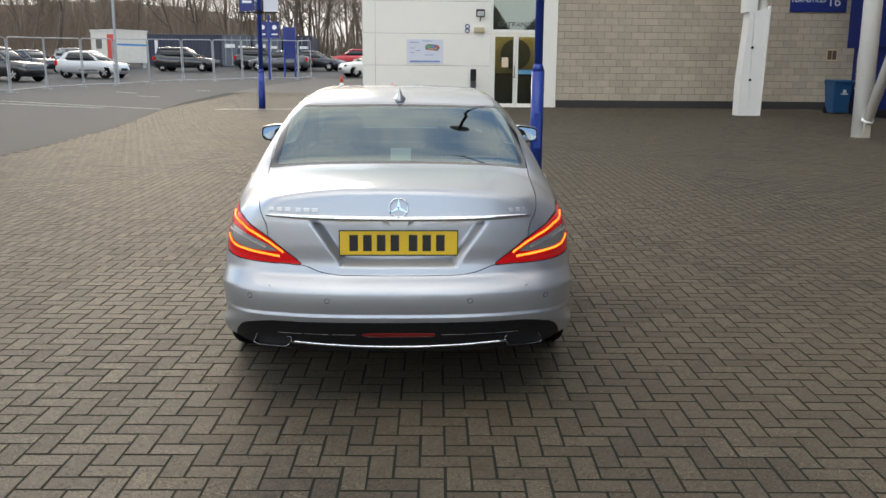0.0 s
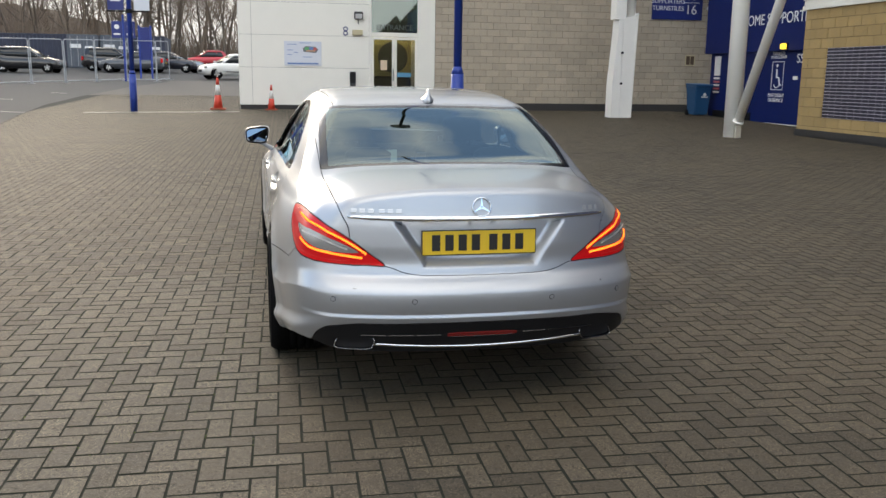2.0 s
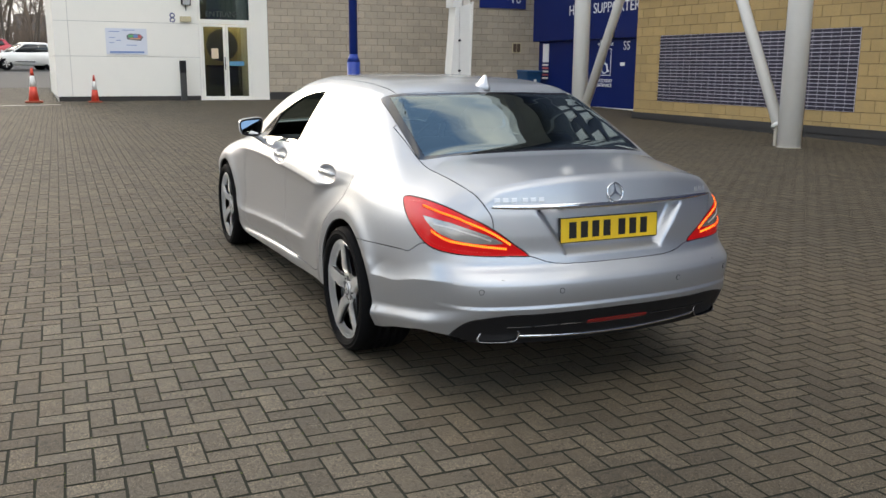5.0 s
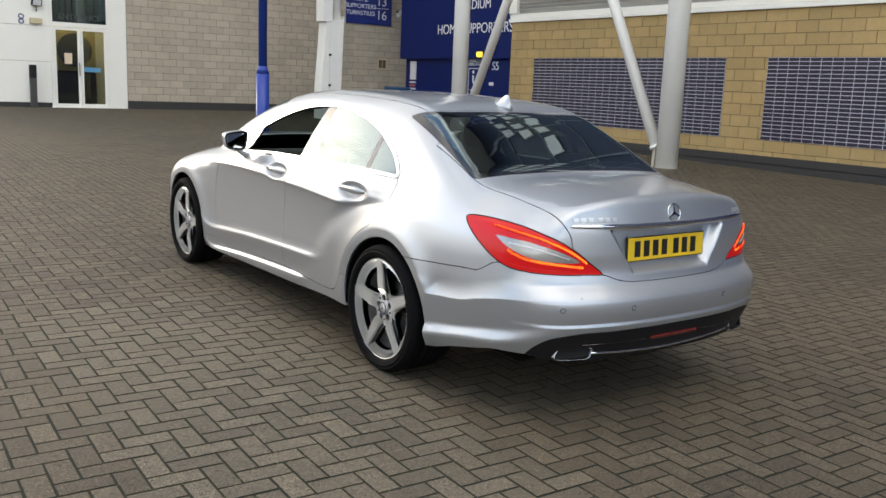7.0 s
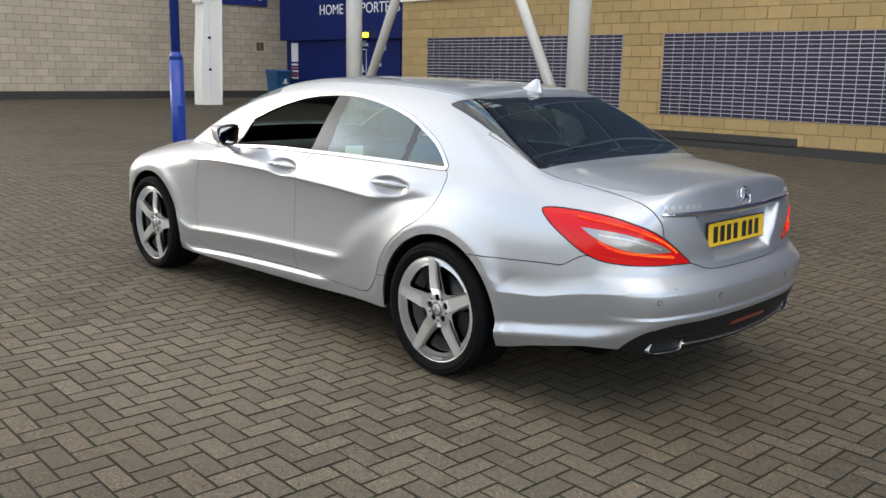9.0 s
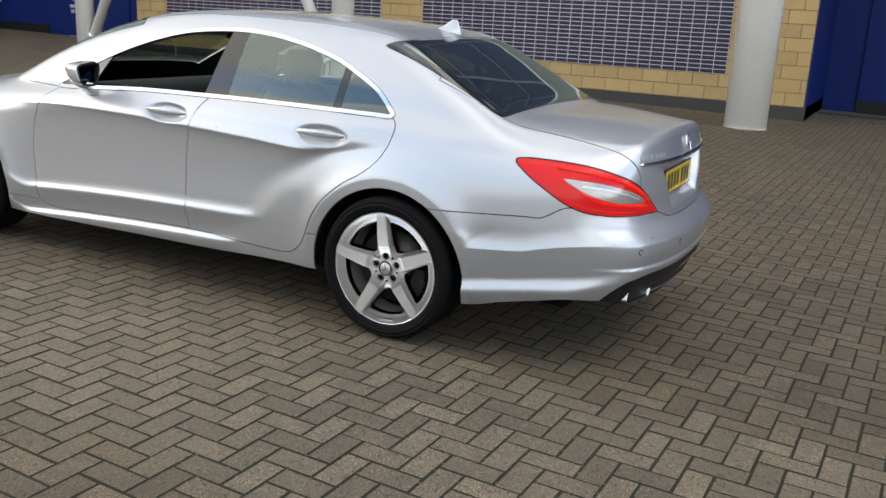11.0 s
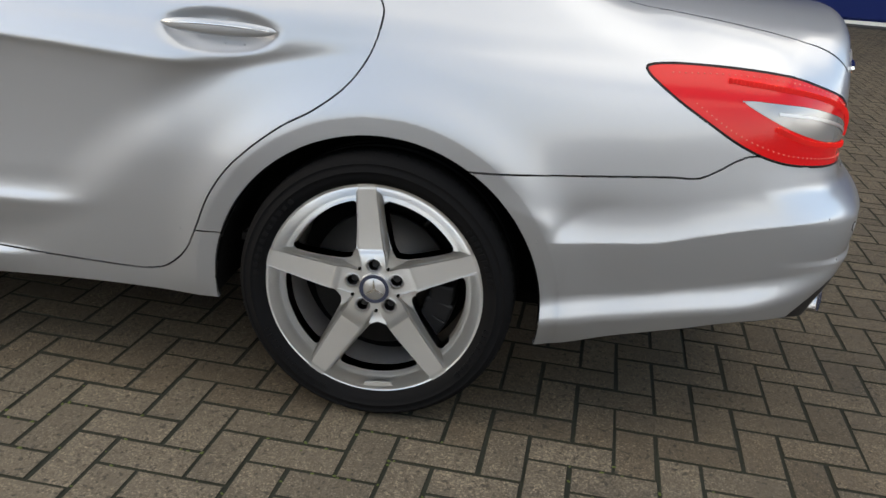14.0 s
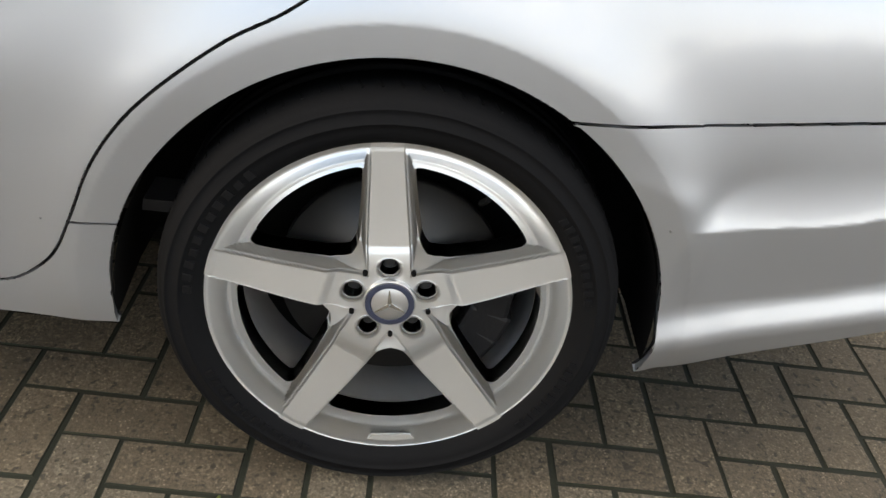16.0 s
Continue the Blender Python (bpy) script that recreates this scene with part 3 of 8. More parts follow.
def build_ground():
    ys = np.concatenate([np.linspace(-90, 20, 23), np.linspace(22, 80, 30), np.array([95, 120, 170, 260, 400, 900, 2500])])
    xs = np.array([-2500, -600, -200, -80, -40, -20, -10, 0, 10, 20, 40, 80, 200, 600, 2500.0])
    v = [(x, y, gz(min(y, 400)) - 0.03) for y in ys for x in xs]
    n = len(xs)
    f = [(j * n + i, j * n + i + 1, (j + 1) * n + i + 1, (j + 1) * n + i) for j in range(len(ys) - 1) for i in range(n - 1)]
    tagged(put("ground", mesh_of("ground", v, f, M["asphalt"], True)), "worn grey asphalt of the yard and car park", "ground", kind="structure")


build_ground()


def kerb_x(y):
    """The edge between asphalt and block paving."""
    return float(np.interp(y, [-30, 8, 12, 16, 22, 27, 33, 42, 48], [-6.6, -6.45, -6.35, -6.55, -7.2, -7.6, -7.55, -6.8, -5.5]))


def strip(name, pts, width, lift, material, label, category):
    """A painted line on the ground along points."""
    v, f = [], []
    for i, (x, y) in enumerate(pts):
        a = Vector(pts[max(i - 1, 0)])
        b = Vector(pts[min(i + 1, len(pts) - 1)])
        s = Vector((-(b - a).y, (b - a).x)).normalized() * width / 2
        for k in (-1, 1):
            px, py = x + k * s.x, y + k * s.y
            v.append((px, py, gz(py) + lift))
    for i in range(len(pts) - 1):
        f.append((2 * i, 2 * i + 1, 2 * i + 3, 2 * i + 2))
    return tagged(put(name, mesh_of(name, v, f, material)), label, category, kind="structure")


def line_points(a, b, n=8):
    return [(a[0] + (b[0] - a[0]) * i / n, a[1] + (b[1] - a[1]) * i / n) for i in range(n + 1)]


for _a, _b in (((-14.07, 27.2), (-7.4, 23.1)), ((-13.4, 25.6), (-9.3, 23.5)), ((-12.4, 34.6), (-11.2, 33.5)), ((-10.6, 31.4), (-9.5, 30.7)), ((-9.3, 36.2), (-8.6, 35.8))):
    strip("parking_line", line_points(_a, _b), 0.10, -0.022, M["line"], "worn white parking line on the asphalt", "road marking")
strip("pale_strip", line_points((-5.75, 22.8), (-1.32, 23.5)), 0.16, 0.006, M["line"], "pale line of edging blocks in the paving", "paving line")

# ---------------------------------------------------------------- buildings
WALL_Y, WALL_X = 25.18, 12.0


def setting(name, bm, material, label, category="wall", parent=None):
    ob = part(name, bm, material, parent, label)
    if parent is None:
        tagged(ob, "", category, kind="structure")
    return ob


# white clad block with the entrance
setting("wall_white", box(-1.31, 2.91, WALL_Y + 0.012, WALL_Y + 6, 0.2, 8.2), M["joint"], "white metal-clad wall with fine panel joints")
_wall = bpy.data.objects["wall_white"]
for z0, z1 in ((0.50, 1.70), (1.712, 2.735), (2.747, 3.77), (3.782, 4.80), (4.812, 5.84), (5.852, 6.87), (6.882, 7.9)):
    for x0, x1 in ((-1.325, -0.915), (-0.903, 2.905)):
        part("panel", box(x0, x1, WALL_Y - 0.012, WALL_Y + 0.02, z0, z1, 0.004, 1), M["white"], _wall)
    part("panel", box(-1.328, -1.30, WALL_Y + 0.03, WALL_Y + 6, z0, z1, 0.004, 1), M["white"], _wall)
part("plinth", box(-1.30, 2.90, WALL_Y + 0.0, WALL_Y + 0.05, 0.25, 0.50), M["plinth"], _wall, "dark plinth")
setting("wall_entrance", join(box(4.60, 5.13, WALL_Y - 0.02, WALL_Y + 6, 0.2, 8.2, 0.006, 1), box(2.912, 4.60, WALL_Y, WALL_Y + 6, 4.55, 8.2)), M["white"], "white pier and head over the glazed entrance")
setting("wall_north", box(5.132, 17.5, WALL_Y + 0.008, WALL_Y + 6, 0.2, 8.2), M["mortar_cream"], "cream blockwork wall")
wall_north = bpy.data.objects["wall_north"]
part("plinth", box(4.66, 17.5, WALL_Y - 0.012, WALL_Y + 0.01, 0.2, 0.598, 0.004, 1), M["plinth"], wall_north, "dark brick plinth")
setting("wall_entrance_back", box(2.912, 4.60, WALL_Y + 1.6, WALL_Y + 1.7, 0.2, 4.55), M["lobby"], "dim lobby wall behind the entrance doors")
setting("roof_north", box(-1.33, 17.5, WALL_Y - 0.05, WALL_Y + 6, 8.2, 8.4), M["white"], "plain white roof edge", "roof")

# east wing: sand-coloured blockwork with two dark tiled panels
setting("wall_east", box(WALL_X + 0.008, WALL_X + 3.4, -0.50, 14.675, -0.3, 3.15), M["mortar_sand"], "sand-coloured blockwork wall with tiled panels")
wall_east = bpy.data.objects["wall_east"]
part("plinth", slab([(WALL_X - 0.03, -0.53), (WALL_X + 3.4, -0.53), (WALL_X + 3.4, 14.70), (WALL_X - 0.03, 14.70)], -0.3, 0.215), M["plinth"], wall_east, "dark brick plinth")
part("plinth", slab([(WALL_X - 0.03, 4.0), (WALL_X + 0.2, 4.0), (WALL_X + 0.2, 14.70), (WALL_X - 0.03, 14.70)], 0.2, 0.36), M["plinth"], wall_east)
setting("wall_east_upper", box(WALL_X + 0.10, WALL_X + 3.4, -0.5, 14.68, 3.15, 4.9), M["cladding"], "pale grey cladding above the blockwork")
upper = bpy.data.objects["wall_east_upper"]
part("trim", box(WALL_X - 0.06, WALL_X + 0.12, -0.52, 14.75, 3.15, 3.24, 0.008, 1), M["white"], upper, "white metal flashing")
part("trim", box(WALL_X - 0.02, WALL_X + 0.12, -0.52, 14.75, 3.25, 3.36, 0.008, 1), M["white"], upper)
part("corner_trim", box(WALL_X - 0.05, WALL_X + 0.14, 14.45, 14.76, 3.37, 5.4, 0.01, 1), M["white"], upper)
for i in range(16):
    b = moved(box(-0.012, 0.012, -0.5, 14.44, -0.055, 0.055), Matrix.Translation((WALL_X + 0.05, 0, 3.43 + 0.085 * i)) @ Matrix.Rotation(radians(-38), 4, "Y"))
    part("louvre", b, M["louvre"], upper)

# blue recesses on both sides of it
setting("wall_recess_north", join(box(14.12, 14.5, 14.68, 22.95, 0.2, 2.36), box(14.5, 18, 22.80, 22.95, 0.2, 8)), M["blue"], "dark blue painted recess wall with doors")
setting("fascia_north", box(13.95, 14.5, 14.68, 23.10, 2.34, 8.0, 0.01, 1), M["blue"], "dark blue fascia panel over the recess", "fascia")
for y0, y1 in ((14.9, 16.3), (20.3, 22.6)):
    part("plinth", box(14.09, 14.13, y0, y1, 0.2, 0.52), M["black"], bpy.data.objects["wall_recess_north"])
setting("wall_recess_south", join(box(15.40, 15.9, -14, -0.52, -0.5, 8.0), box(12.0, 15.4, -0.53, -0.505, -0.3, 8.0)), M["blue"], "dark blue painted recess wall")
rs = bpy.data.objects["wall_recess_south"]
for y0, y1, x in ((-2.95, -1.15, 15.33), (-4.40, -3.62, 15.30)):
    part("wall_panel", box(x, 15.41, y0, y1, 0.20, 4.5, 0.004, 1), M["blue"], rs)
    part("plinth", box(x - 0.005, 15.41, y0, y1, -0.2, 0.20, 0.004, 1), M["black"], rs, "black plinth")
part("door", box(15.34, 15.41, -8.4, -4.52, 0.0, 3.2, 0.006, 1), M["blue"], rs, "wide blue door")
part("threshold", box(15.30, 15.41, -8.4, -4.50, -0.12, -0.045), M["white"], rs, "white door threshold")
setting("wall_south_end", box(15.4, 15.9, -40, -14, -0.6, 8.0), M["blue"], "plain blue wall")


# ---------------------------------------------------------------- lettering
def letters(body, text, size, m, material, parent, align="CENTER", thick=0.004):
    cu = bpy.data.curves.new("letters", "FONT")
    cu.body, cu.size, cu.extrude, cu.align_x, cu.align_y = text, size, thick, align, "CENTER"
    ob = bpy.data.objects.new("letters", cu)
    scene.collection.objects.link(ob)
    me = bpy.data.meshes.new_from_object(ob.evaluated_get(bpy.context.evaluated_depsgraph_get()))
    bpy.data.objects.remove(ob)
    me.materials.clear()
    me.materials.append(material)
    return put("lettering", me, parent, m=m)


FACE_S = Matrix(((1, 0, 0, 0), (0, 0, -1, 0), (0, 1, 0, 0), (0, 0, 0, 1)))                     # read from the south
FACE_W = Matrix(((0, 0, -1, 0), (-1, 0, 0, 0), (0, 1, 0, 0), (0, 0, 0, 1)))                    # read from the west


def at(x, y, z, face):
    return Matrix.Translation((x, y, z)) @ face


# the numbered direction sign on the cream wall
sign = empty("direction_sign", pose(13.86, WALL_Y, 3.57))
tagged(sign, "dark blue direction sign with white lettering", "sign")
part("board", box(-0.96, 0.96, -0.05, -0.012, 0.0, 1.75, 0.004, 1), M["sign_blue"], sign)
for txt, x, z, s in (("HOME", -0.36, 0.86, 0.22), ("SUPPORTERS", -0.36, 0.62, 0.22), ("TURNSTILES", -0.36, 0.38, 0.22), ("13", 0.52, 0.83, 0.46), ("16", 0.52, 0.34, 0.46)):
    letters("t", txt, s, at(x, -0.056, z, FACE_S), M["sign_white"], sign)
part("bar", box(0.22, 0.82, -0.058, -0.05, 0.585, 0.605), M["sign_white"], sign)
part("bar", box(-0.8, 0.1, -0.058, -0.05, 1.15, 1.19), M["sign_white"], sign)

# white words on the fascia, and the recess door beneath
words = empty("fascia_lettering", pose(13.94, 18.9, 3.25))
tagged(words, "white raised words on the dark blue fascia", "lettering")
letters("t", "HOME SUPPORTERS", 0.44, at(0, 0, 0, FACE_W), M["sign_white"], words)
letters("t", "STADIUM", 0.40, at(0, 0.0, 0.72, FACE_W), M["sign_white"], words)
door = empty("recess_door", pose(14.10, 18.5, 0.25))
tagged(door, "dark blue double door with white accessible-entrance signs", "door")
part("door_leaf", box(-0.01, 0.05, -1.40, 0.95, 0.02, 2.05, 0.004, 1), M["blue"], door)
part("threshold", box(-0.03, 0.05, -1.40, 0.95, -0.06, 0.012), M["white"], door, "white threshold")
letters("t", "S5", 0.36, at(-0.02, -0.62, 1.86, FACE_W), M["sign_white"], door)
for txt, z in (("DISABLED/", 2.02), ("WHEELCHAIR", 1.92)):
    letters("t", txt, 0.13, at(-0.02, 0.45, z, FACE_W), M["sign_white"], door)
for txt, z in (("MATCHDAY", 0.82), ("ENTRANCE", 0.68)):
    letters("t", txt, 0.15, at(-0.02, 0.45, z, FACE_W), M["sign_white"], door)
for b in (box(-0.018, -0.008, 0.15, 0.75, 0.98, 1.0), box(-0.018, -0.008, 0.15, 0.75, 1.78, 1.80), box(-0.018, -0.008, 0.15, 0.17, 0.98, 1.8), box(-0.018, -0.008, 0.73, 0.75, 0.98, 1.8)):
    part("frame_bar", b, M["sign_white"], door)
_v, _f = rope([(-0.014, 0.47 + 0.15 * math.cos(a), 1.20 + 0.15 * math.sin(a)) for a in np.linspace(radians(80), radians(335), 24)], 0.018)
put("symbol", mesh_of("symbol", _v, _f, M["sign_white"]), door)
_v, _f = rope([(-0.014, 0.49, 1.58), (-0.014, 0.48, 1.34), (-0.014, 0.36, 1.32), (-0.014, 0.30, 1.10), (-0.014, 0.24, 1.13)], 0.028)
put("symbol", mesh_of("symbol", _v, _f, M["sign_white"]), door)
part("symbol", tube((-0.018, 0.49, 1.68), (-0.006, 0.49, 1.68), 0.05), M["sign_white"], door)
part("plate", box(-0.02, -0.008, -0.55, -0.33, 1.28, 1.38), M["notice"], door)
lamp_ = empty("bulkhead_light", pose(13.93, 18.45, 2.46))
tagged(lamp_, "lit yellow bulkhead light on the fascia", "wall lamp")
part("lens", box(-0.10, 0.0, -0.11, 0.11, -0.08, 0.08, 0.03), M["amber"], lamp_)
part("back", box(-0.02, 0.02, -0.13, 0.13, -0.10, 0.10, 0.008), M["black"], lamp_)
for yy, zz, w, h in ((22.45, 1.95, 0.36, 0.62), (14.95, 1.95, 0.36, 0.62)):
    nt = empty("notice_board", pose(14.10, yy, zz))
    tagged(nt, "small white notice on the blue wall", "notice")
    part("sheet", box(-0.02, 0.01, -w / 2, w / 2, -h / 2, h / 2, 0.003, 1), M["notice"], nt)
    for k in range(5):
        part("bar", box(-0.028, 0.0, -w / 2, w / 2, -h / 2 - 0.12 - 0.11 * k, -h / 2 - 0.06 - 0.11 * k), M["notice_red"] if k % 2 else M["notice"], nt)
nt = empty("prohibition_notice", pose(15.32, -2.02, 1.62))
tagged(nt, "notice of small round red and white symbols on the blue panel", "notice")
part("sheet", box(-0.012, 0.012, -0.34, 0.34, 0.42, 0.50, 0.002, 1), M["notice"], nt)
part("sheet", box(-0.012, 0.012, -0.34, 0.34, 0.18, 0.24, 0.002, 1), M["notice"], nt)
for r in range(4):
    for c in range(4 if r < 3 else 2):
        y, z = 0.24 - 0.16 * c - (0.16 if r == 3 else 0.0), 0.06 - 0.15 * r
        part("symbol", tube((-0.016, y, z), (0.01, y, z), 0.062, n=16), M["notice_red"], nt)
        part("symbol", tube((-0.020, y, z), (0.0, y, z), 0.043, n=16), M["notice"], nt)

# ---------------------------------------------------------------- the entrance
ent = empty("entrance_doors", pose(2.91, WALL_Y, 0.37))
tagged(ent, "white-framed glazed double doors with a window over them", "entrance door")


def bar(x0, x1, z0, z1, y0=-0.03, y1=0.05):
    return box(x0, x1, y0, y1, z0, z1, 0.006, 1)


for b in (bar(0.0, 0.07, 0, 4.18), bar(1.62, 1.69, 0, 4.18), bar(0.07, 1.62, 2.38, 2.52), bar(0.07, 1.62, 4.10, 4.18)):
    part("frame", b, M["white"], ent)
for x0, x1 in ((0.075, 0.84), (0.85, 1.615)):
    leaf = part("door_leaf", join(bar(x0, x0 + 0.075, 0.02, 2.37), bar(x1 - 0.075, x1, 0.02, 2.37), bar(x0 + 0.075, x1 - 0.075, 0.02, 0.11), bar(x0 + 0.075, x1 - 0.075, 2.29, 2.37)), M["white"], ent)
    part("pane", box(x0 + 0.074, x1 - 0.074, 0.005, 0.013, 0.10, 2.30), M["door_glass"], leaf)
part("pane", box(0.065, 1.625, 0.0, 0.01, 2.51, 4.11), M["sky_glass"], ent, "tall window above the doors, mirroring the sky")
part("threshold", box(-0.02, 1.71, -0.07, 0.05, -0.12, 0.018, 0.006, 1), M["white"], ent)
letters("t", "ENTRANCE", 0.24, at(0.85, -0.012, 2.68, FACE_S), M["letter_dark"], ent)
for r, mat in ((0.50, "emblem_dark"), (0.455, "emblem_gold"), (0.34, "emblem_dark"), (0.315, "emblem_gold")):
    part("emblem", tube((1.02, 1.455 - r * 0.02, 1.75), (1.02, 1.49, 1.75), r * 1.05, n=48), M[mat], ent)
part("paper", box(0.38, 0.60, -0.002, 0.004, 1.30, 1.62), M["paper"], ent, "paper notice taped inside the glass")
part("sticker", box(0.94, 1.42, -0.002, 0.004, 1.08, 1.22), M["sticker"], ent, "blue sticker")
part("handle", tube((0.80, -0.05, 0.95), (0.80, -0.05, 1.35), 0.014), M["steel"], ent)
# an unseen glowing panel, added so that the lobby looks lit
part("lobby_light", box(0.3, 1.4, 0.35, 1.15, 3.80, 3.84), M["lobby_fill_glow"], ent, "unseen glowing panel added to light the lobby")
part("lobby_dado", box(0.02, 1.67, 1.50, 1.56, 0.0, 1.02), M["plinth"], ent)
lobby = part("lobby_floor", box(0.0, 1.69, 0.06, 1.6, -0.1, 0.0), M["plinth"], ent)
part("lobby_band", box(0.06, 1.63, 1.52, 1.58, 1.02, 1.10), M["black"], ent)

post = empty("bollard_post", pose(2.32, WALL_Y - 0.35, 0.36))
tagged(post, "short steel post with a dark head before the white wall", "post")
part("shaft", box(-0.09, 0.09, -0.06, 0.06, 0, 0.86, 0.01), M["steel"], post)
part("head", box(-0.095, 0.095, -0.07, 0.07, 0.86, 1.24, 0.015), M["black"], post)

flood = empty("floodlight", pose(2.55, WALL_Y - 0.015, 3.44))
tagged(flood, "small black floodlight on the white wall", "floodlight")
part("housing", moved(box(-0.14, 0.14, -0.16, 0.0, -0.11, 0.11, 0.02), Matrix.Rotation(radians(20), 4, "X")), M["black"], flood)
part("lens", moved(box(-0.11, 0.11, -0.168, -0.15, -0.08, 0.08), Matrix.Rotation(radians(20), 4, "X")), M["notice"], flood)
part("arm", tube((0, 0.02, -0.12), (0, 0.0, -0.30), 0.015), M["black"], flood)
bx = empty("junction_box", pose(2.52, WALL_Y - 0.015, 2.87))
tagged(bx, "beige plastic box on the white wall", "wall box")
part("cover", box(-0.17, 0.17, -0.09, 0.0, -0.085, 0.085, 0.015), M["beige"], bx)
mk = empty("door_mark", pose(2.13, WALL_Y - 0.013, 2.91))
tagged(mk, "small dark blue plain mark on the white wall", "wall mark")
for z in (-0.07, 0.07):
    _v, _f = rope([(0.065 * math.cos(a), 0, z + 0.062 * math.sin(a)) for a in np.linspace(0, 2 * math.pi, 20)[:-1]], 0.016, closed=True)
    put("bar", mesh_of("bar", _v, _f, M["sign_blue"]), mk)
mp = empty("site_map", pose(0.73, WALL_Y - 0.014, 2.16))
tagged(mp, "white site plan board with a coloured stadium drawing", "plan board")
part("board", box(-0.60, 0.60, -0.02, 0.0, -0.39, 0.39, 0.003, 1), M["map_white"], mp)
part("drawing", moved(slab([(0.02, 0.06), (0.42, 0.02), (0.50, 0.14), (0.40, 0.22), (0.10, 0.24), (0.0, 0.17)], 0.0, 0.004), at(0, -0.021, 0, FACE_S)), M["map_grey"], mp)
for x0, x1, z0, z1, c in ((0.06, 0.20, 0.12, 0.20, "map_green"), (0.21, 0.33, 0.12, 0.21, "map_blue"), (0.34, 0.44, 0.11, 0.19, "map_red"), (0.10, 0.40, 0.07, 0.105, "map_orange")):
    part("drawing", box(x0, x1, -0.029, -0.02, z0, z1), M[c], mp)
for x0, x1, z in ((-0.50, -0.20, 0.28), (-0.50, -0.32, 0.10), (-0.5, -0.36, -0.05), (-0.3, -0.16, 0.02), (0.0, 0.3, -0.12), (-0.5, 0.5, -0.345), (-0.1, 0.25, 0.33)):
    part("bar", box(x0, x1, -0.026, -0.02, z, z + (0.05 if z < -0.3 else 0.018)), M["map_blue"], mp)
vent = empty("wall_vent", pose(14.48, WALL_Y - 0.012, 2.17))
tagged(vent, "brown louvred air vent set in the blockwork", "air vent")
part("frame", box(-0.19, 0.19, -0.02, 0.0, -0.19, 0.19), M["beige"], vent)
for x in (-0.082, 0.082):
    part("slot", box(x - 0.07, x + 0.07, -0.026, -0.018, -0.15, 0.15), M["brown"], vent)
cctv = empty("security_camera", pose(15.05, WALL_Y - 0.02, 4.02))
tagged(cctv, "grey security camera on a wall bracket", "camera")
part("bracket", tube((0, 0, 0.1), (0.0, -0.35, 0.05), 0.03), M["steel"], cctv)
part("housing", tube((0.02, -0.35, 0.08), (-0.22, -0.45, -0.08), 0.075), M["notice"], cctv)

# ---------------------------------------------------------------- columns and posts
def column(y, r, lean=0.0):
    c = empty("column", pose(9.95, y, gz(y)))
    tagged(c, "round white steel column with an inclined brace" if lean else "thick round white steel column", "column")
    part("shaft", tube((0, 0, -0.02), (0, 0, 9), r, n=48), M["column"], c, smooth=True)
    part("base", tube((0, 0, -0.05), (0, 0, 0.012), r + 0.01, n=48), M["stained"], c, "stained foot of the column")
    if lean:
        foot = Vector((0, lean * (r + 0.07), 0.38))
        d = Vector((0, lean * 1.42, 2.80)).normalized()
        part("brace", tube(foot, foot + d * 8.5, 0.105, n=32), M["column"], c, smooth=True)
        part("brace_collar", tube(foot - d * 0.03, foot + d * 0.02, 0.125, n=32), M["column"], c, smooth=True)
        part("brace_foot", moved(box(-0.07, 0.07, -0.035, 0.035, -0.38, 0.02, 0.01), Matrix.Translation(foot)), M["stained"], c, "flaking painted bracket")
    return c


column(14.10, 0.19, -1)
column(7.43, 0.205, 1)
column(0.11, 0.312)

pier = empty("cased_pier", pose(10.3, 21.6, gz(21.6)))
tagged(pier, "white sheet-metal cased steel pier in front of the blockwork", "pier")
part("casing", moved(slab([(-0.33, 0.0), (-0.06, 0.0), (-0.06, 3.05), (-0.19, 3.05), (-0.24, 2.2), (-0.33, 1.0)], -0.24, 0.24), FACE_S), M["column"], pier)
part("casing", moved(slab([(-0.052, 0.0), (0.29, 0.0), (0.36, 3.10), (-0.052, 3.02)], -0.26, 0.24), FACE_S), M["column"], pier)
part("edge", moved(slab([(0.293, 0.0), (0.33, 0.0), (0.42, 3.18), (0.365, 3.12)], -0.27, 0.26), FACE_S), M["column"], pier)
part("upper_casing", box(-0.31, 0.02, -0.25, 0.22, 2.98, 7.6, 0.01), M["column"], pier)
part("upper_casing", tube((0.26, 0, 2.9), (0.26, 0, 7.6), 0.15), M["column"], pier, smooth=True)
for z in (1.05, 1.98):
    part("catch", tube((-0.06, -0.30, z), (-0.06, -0.22, z), 0.035, n=10), M["black"], pier)


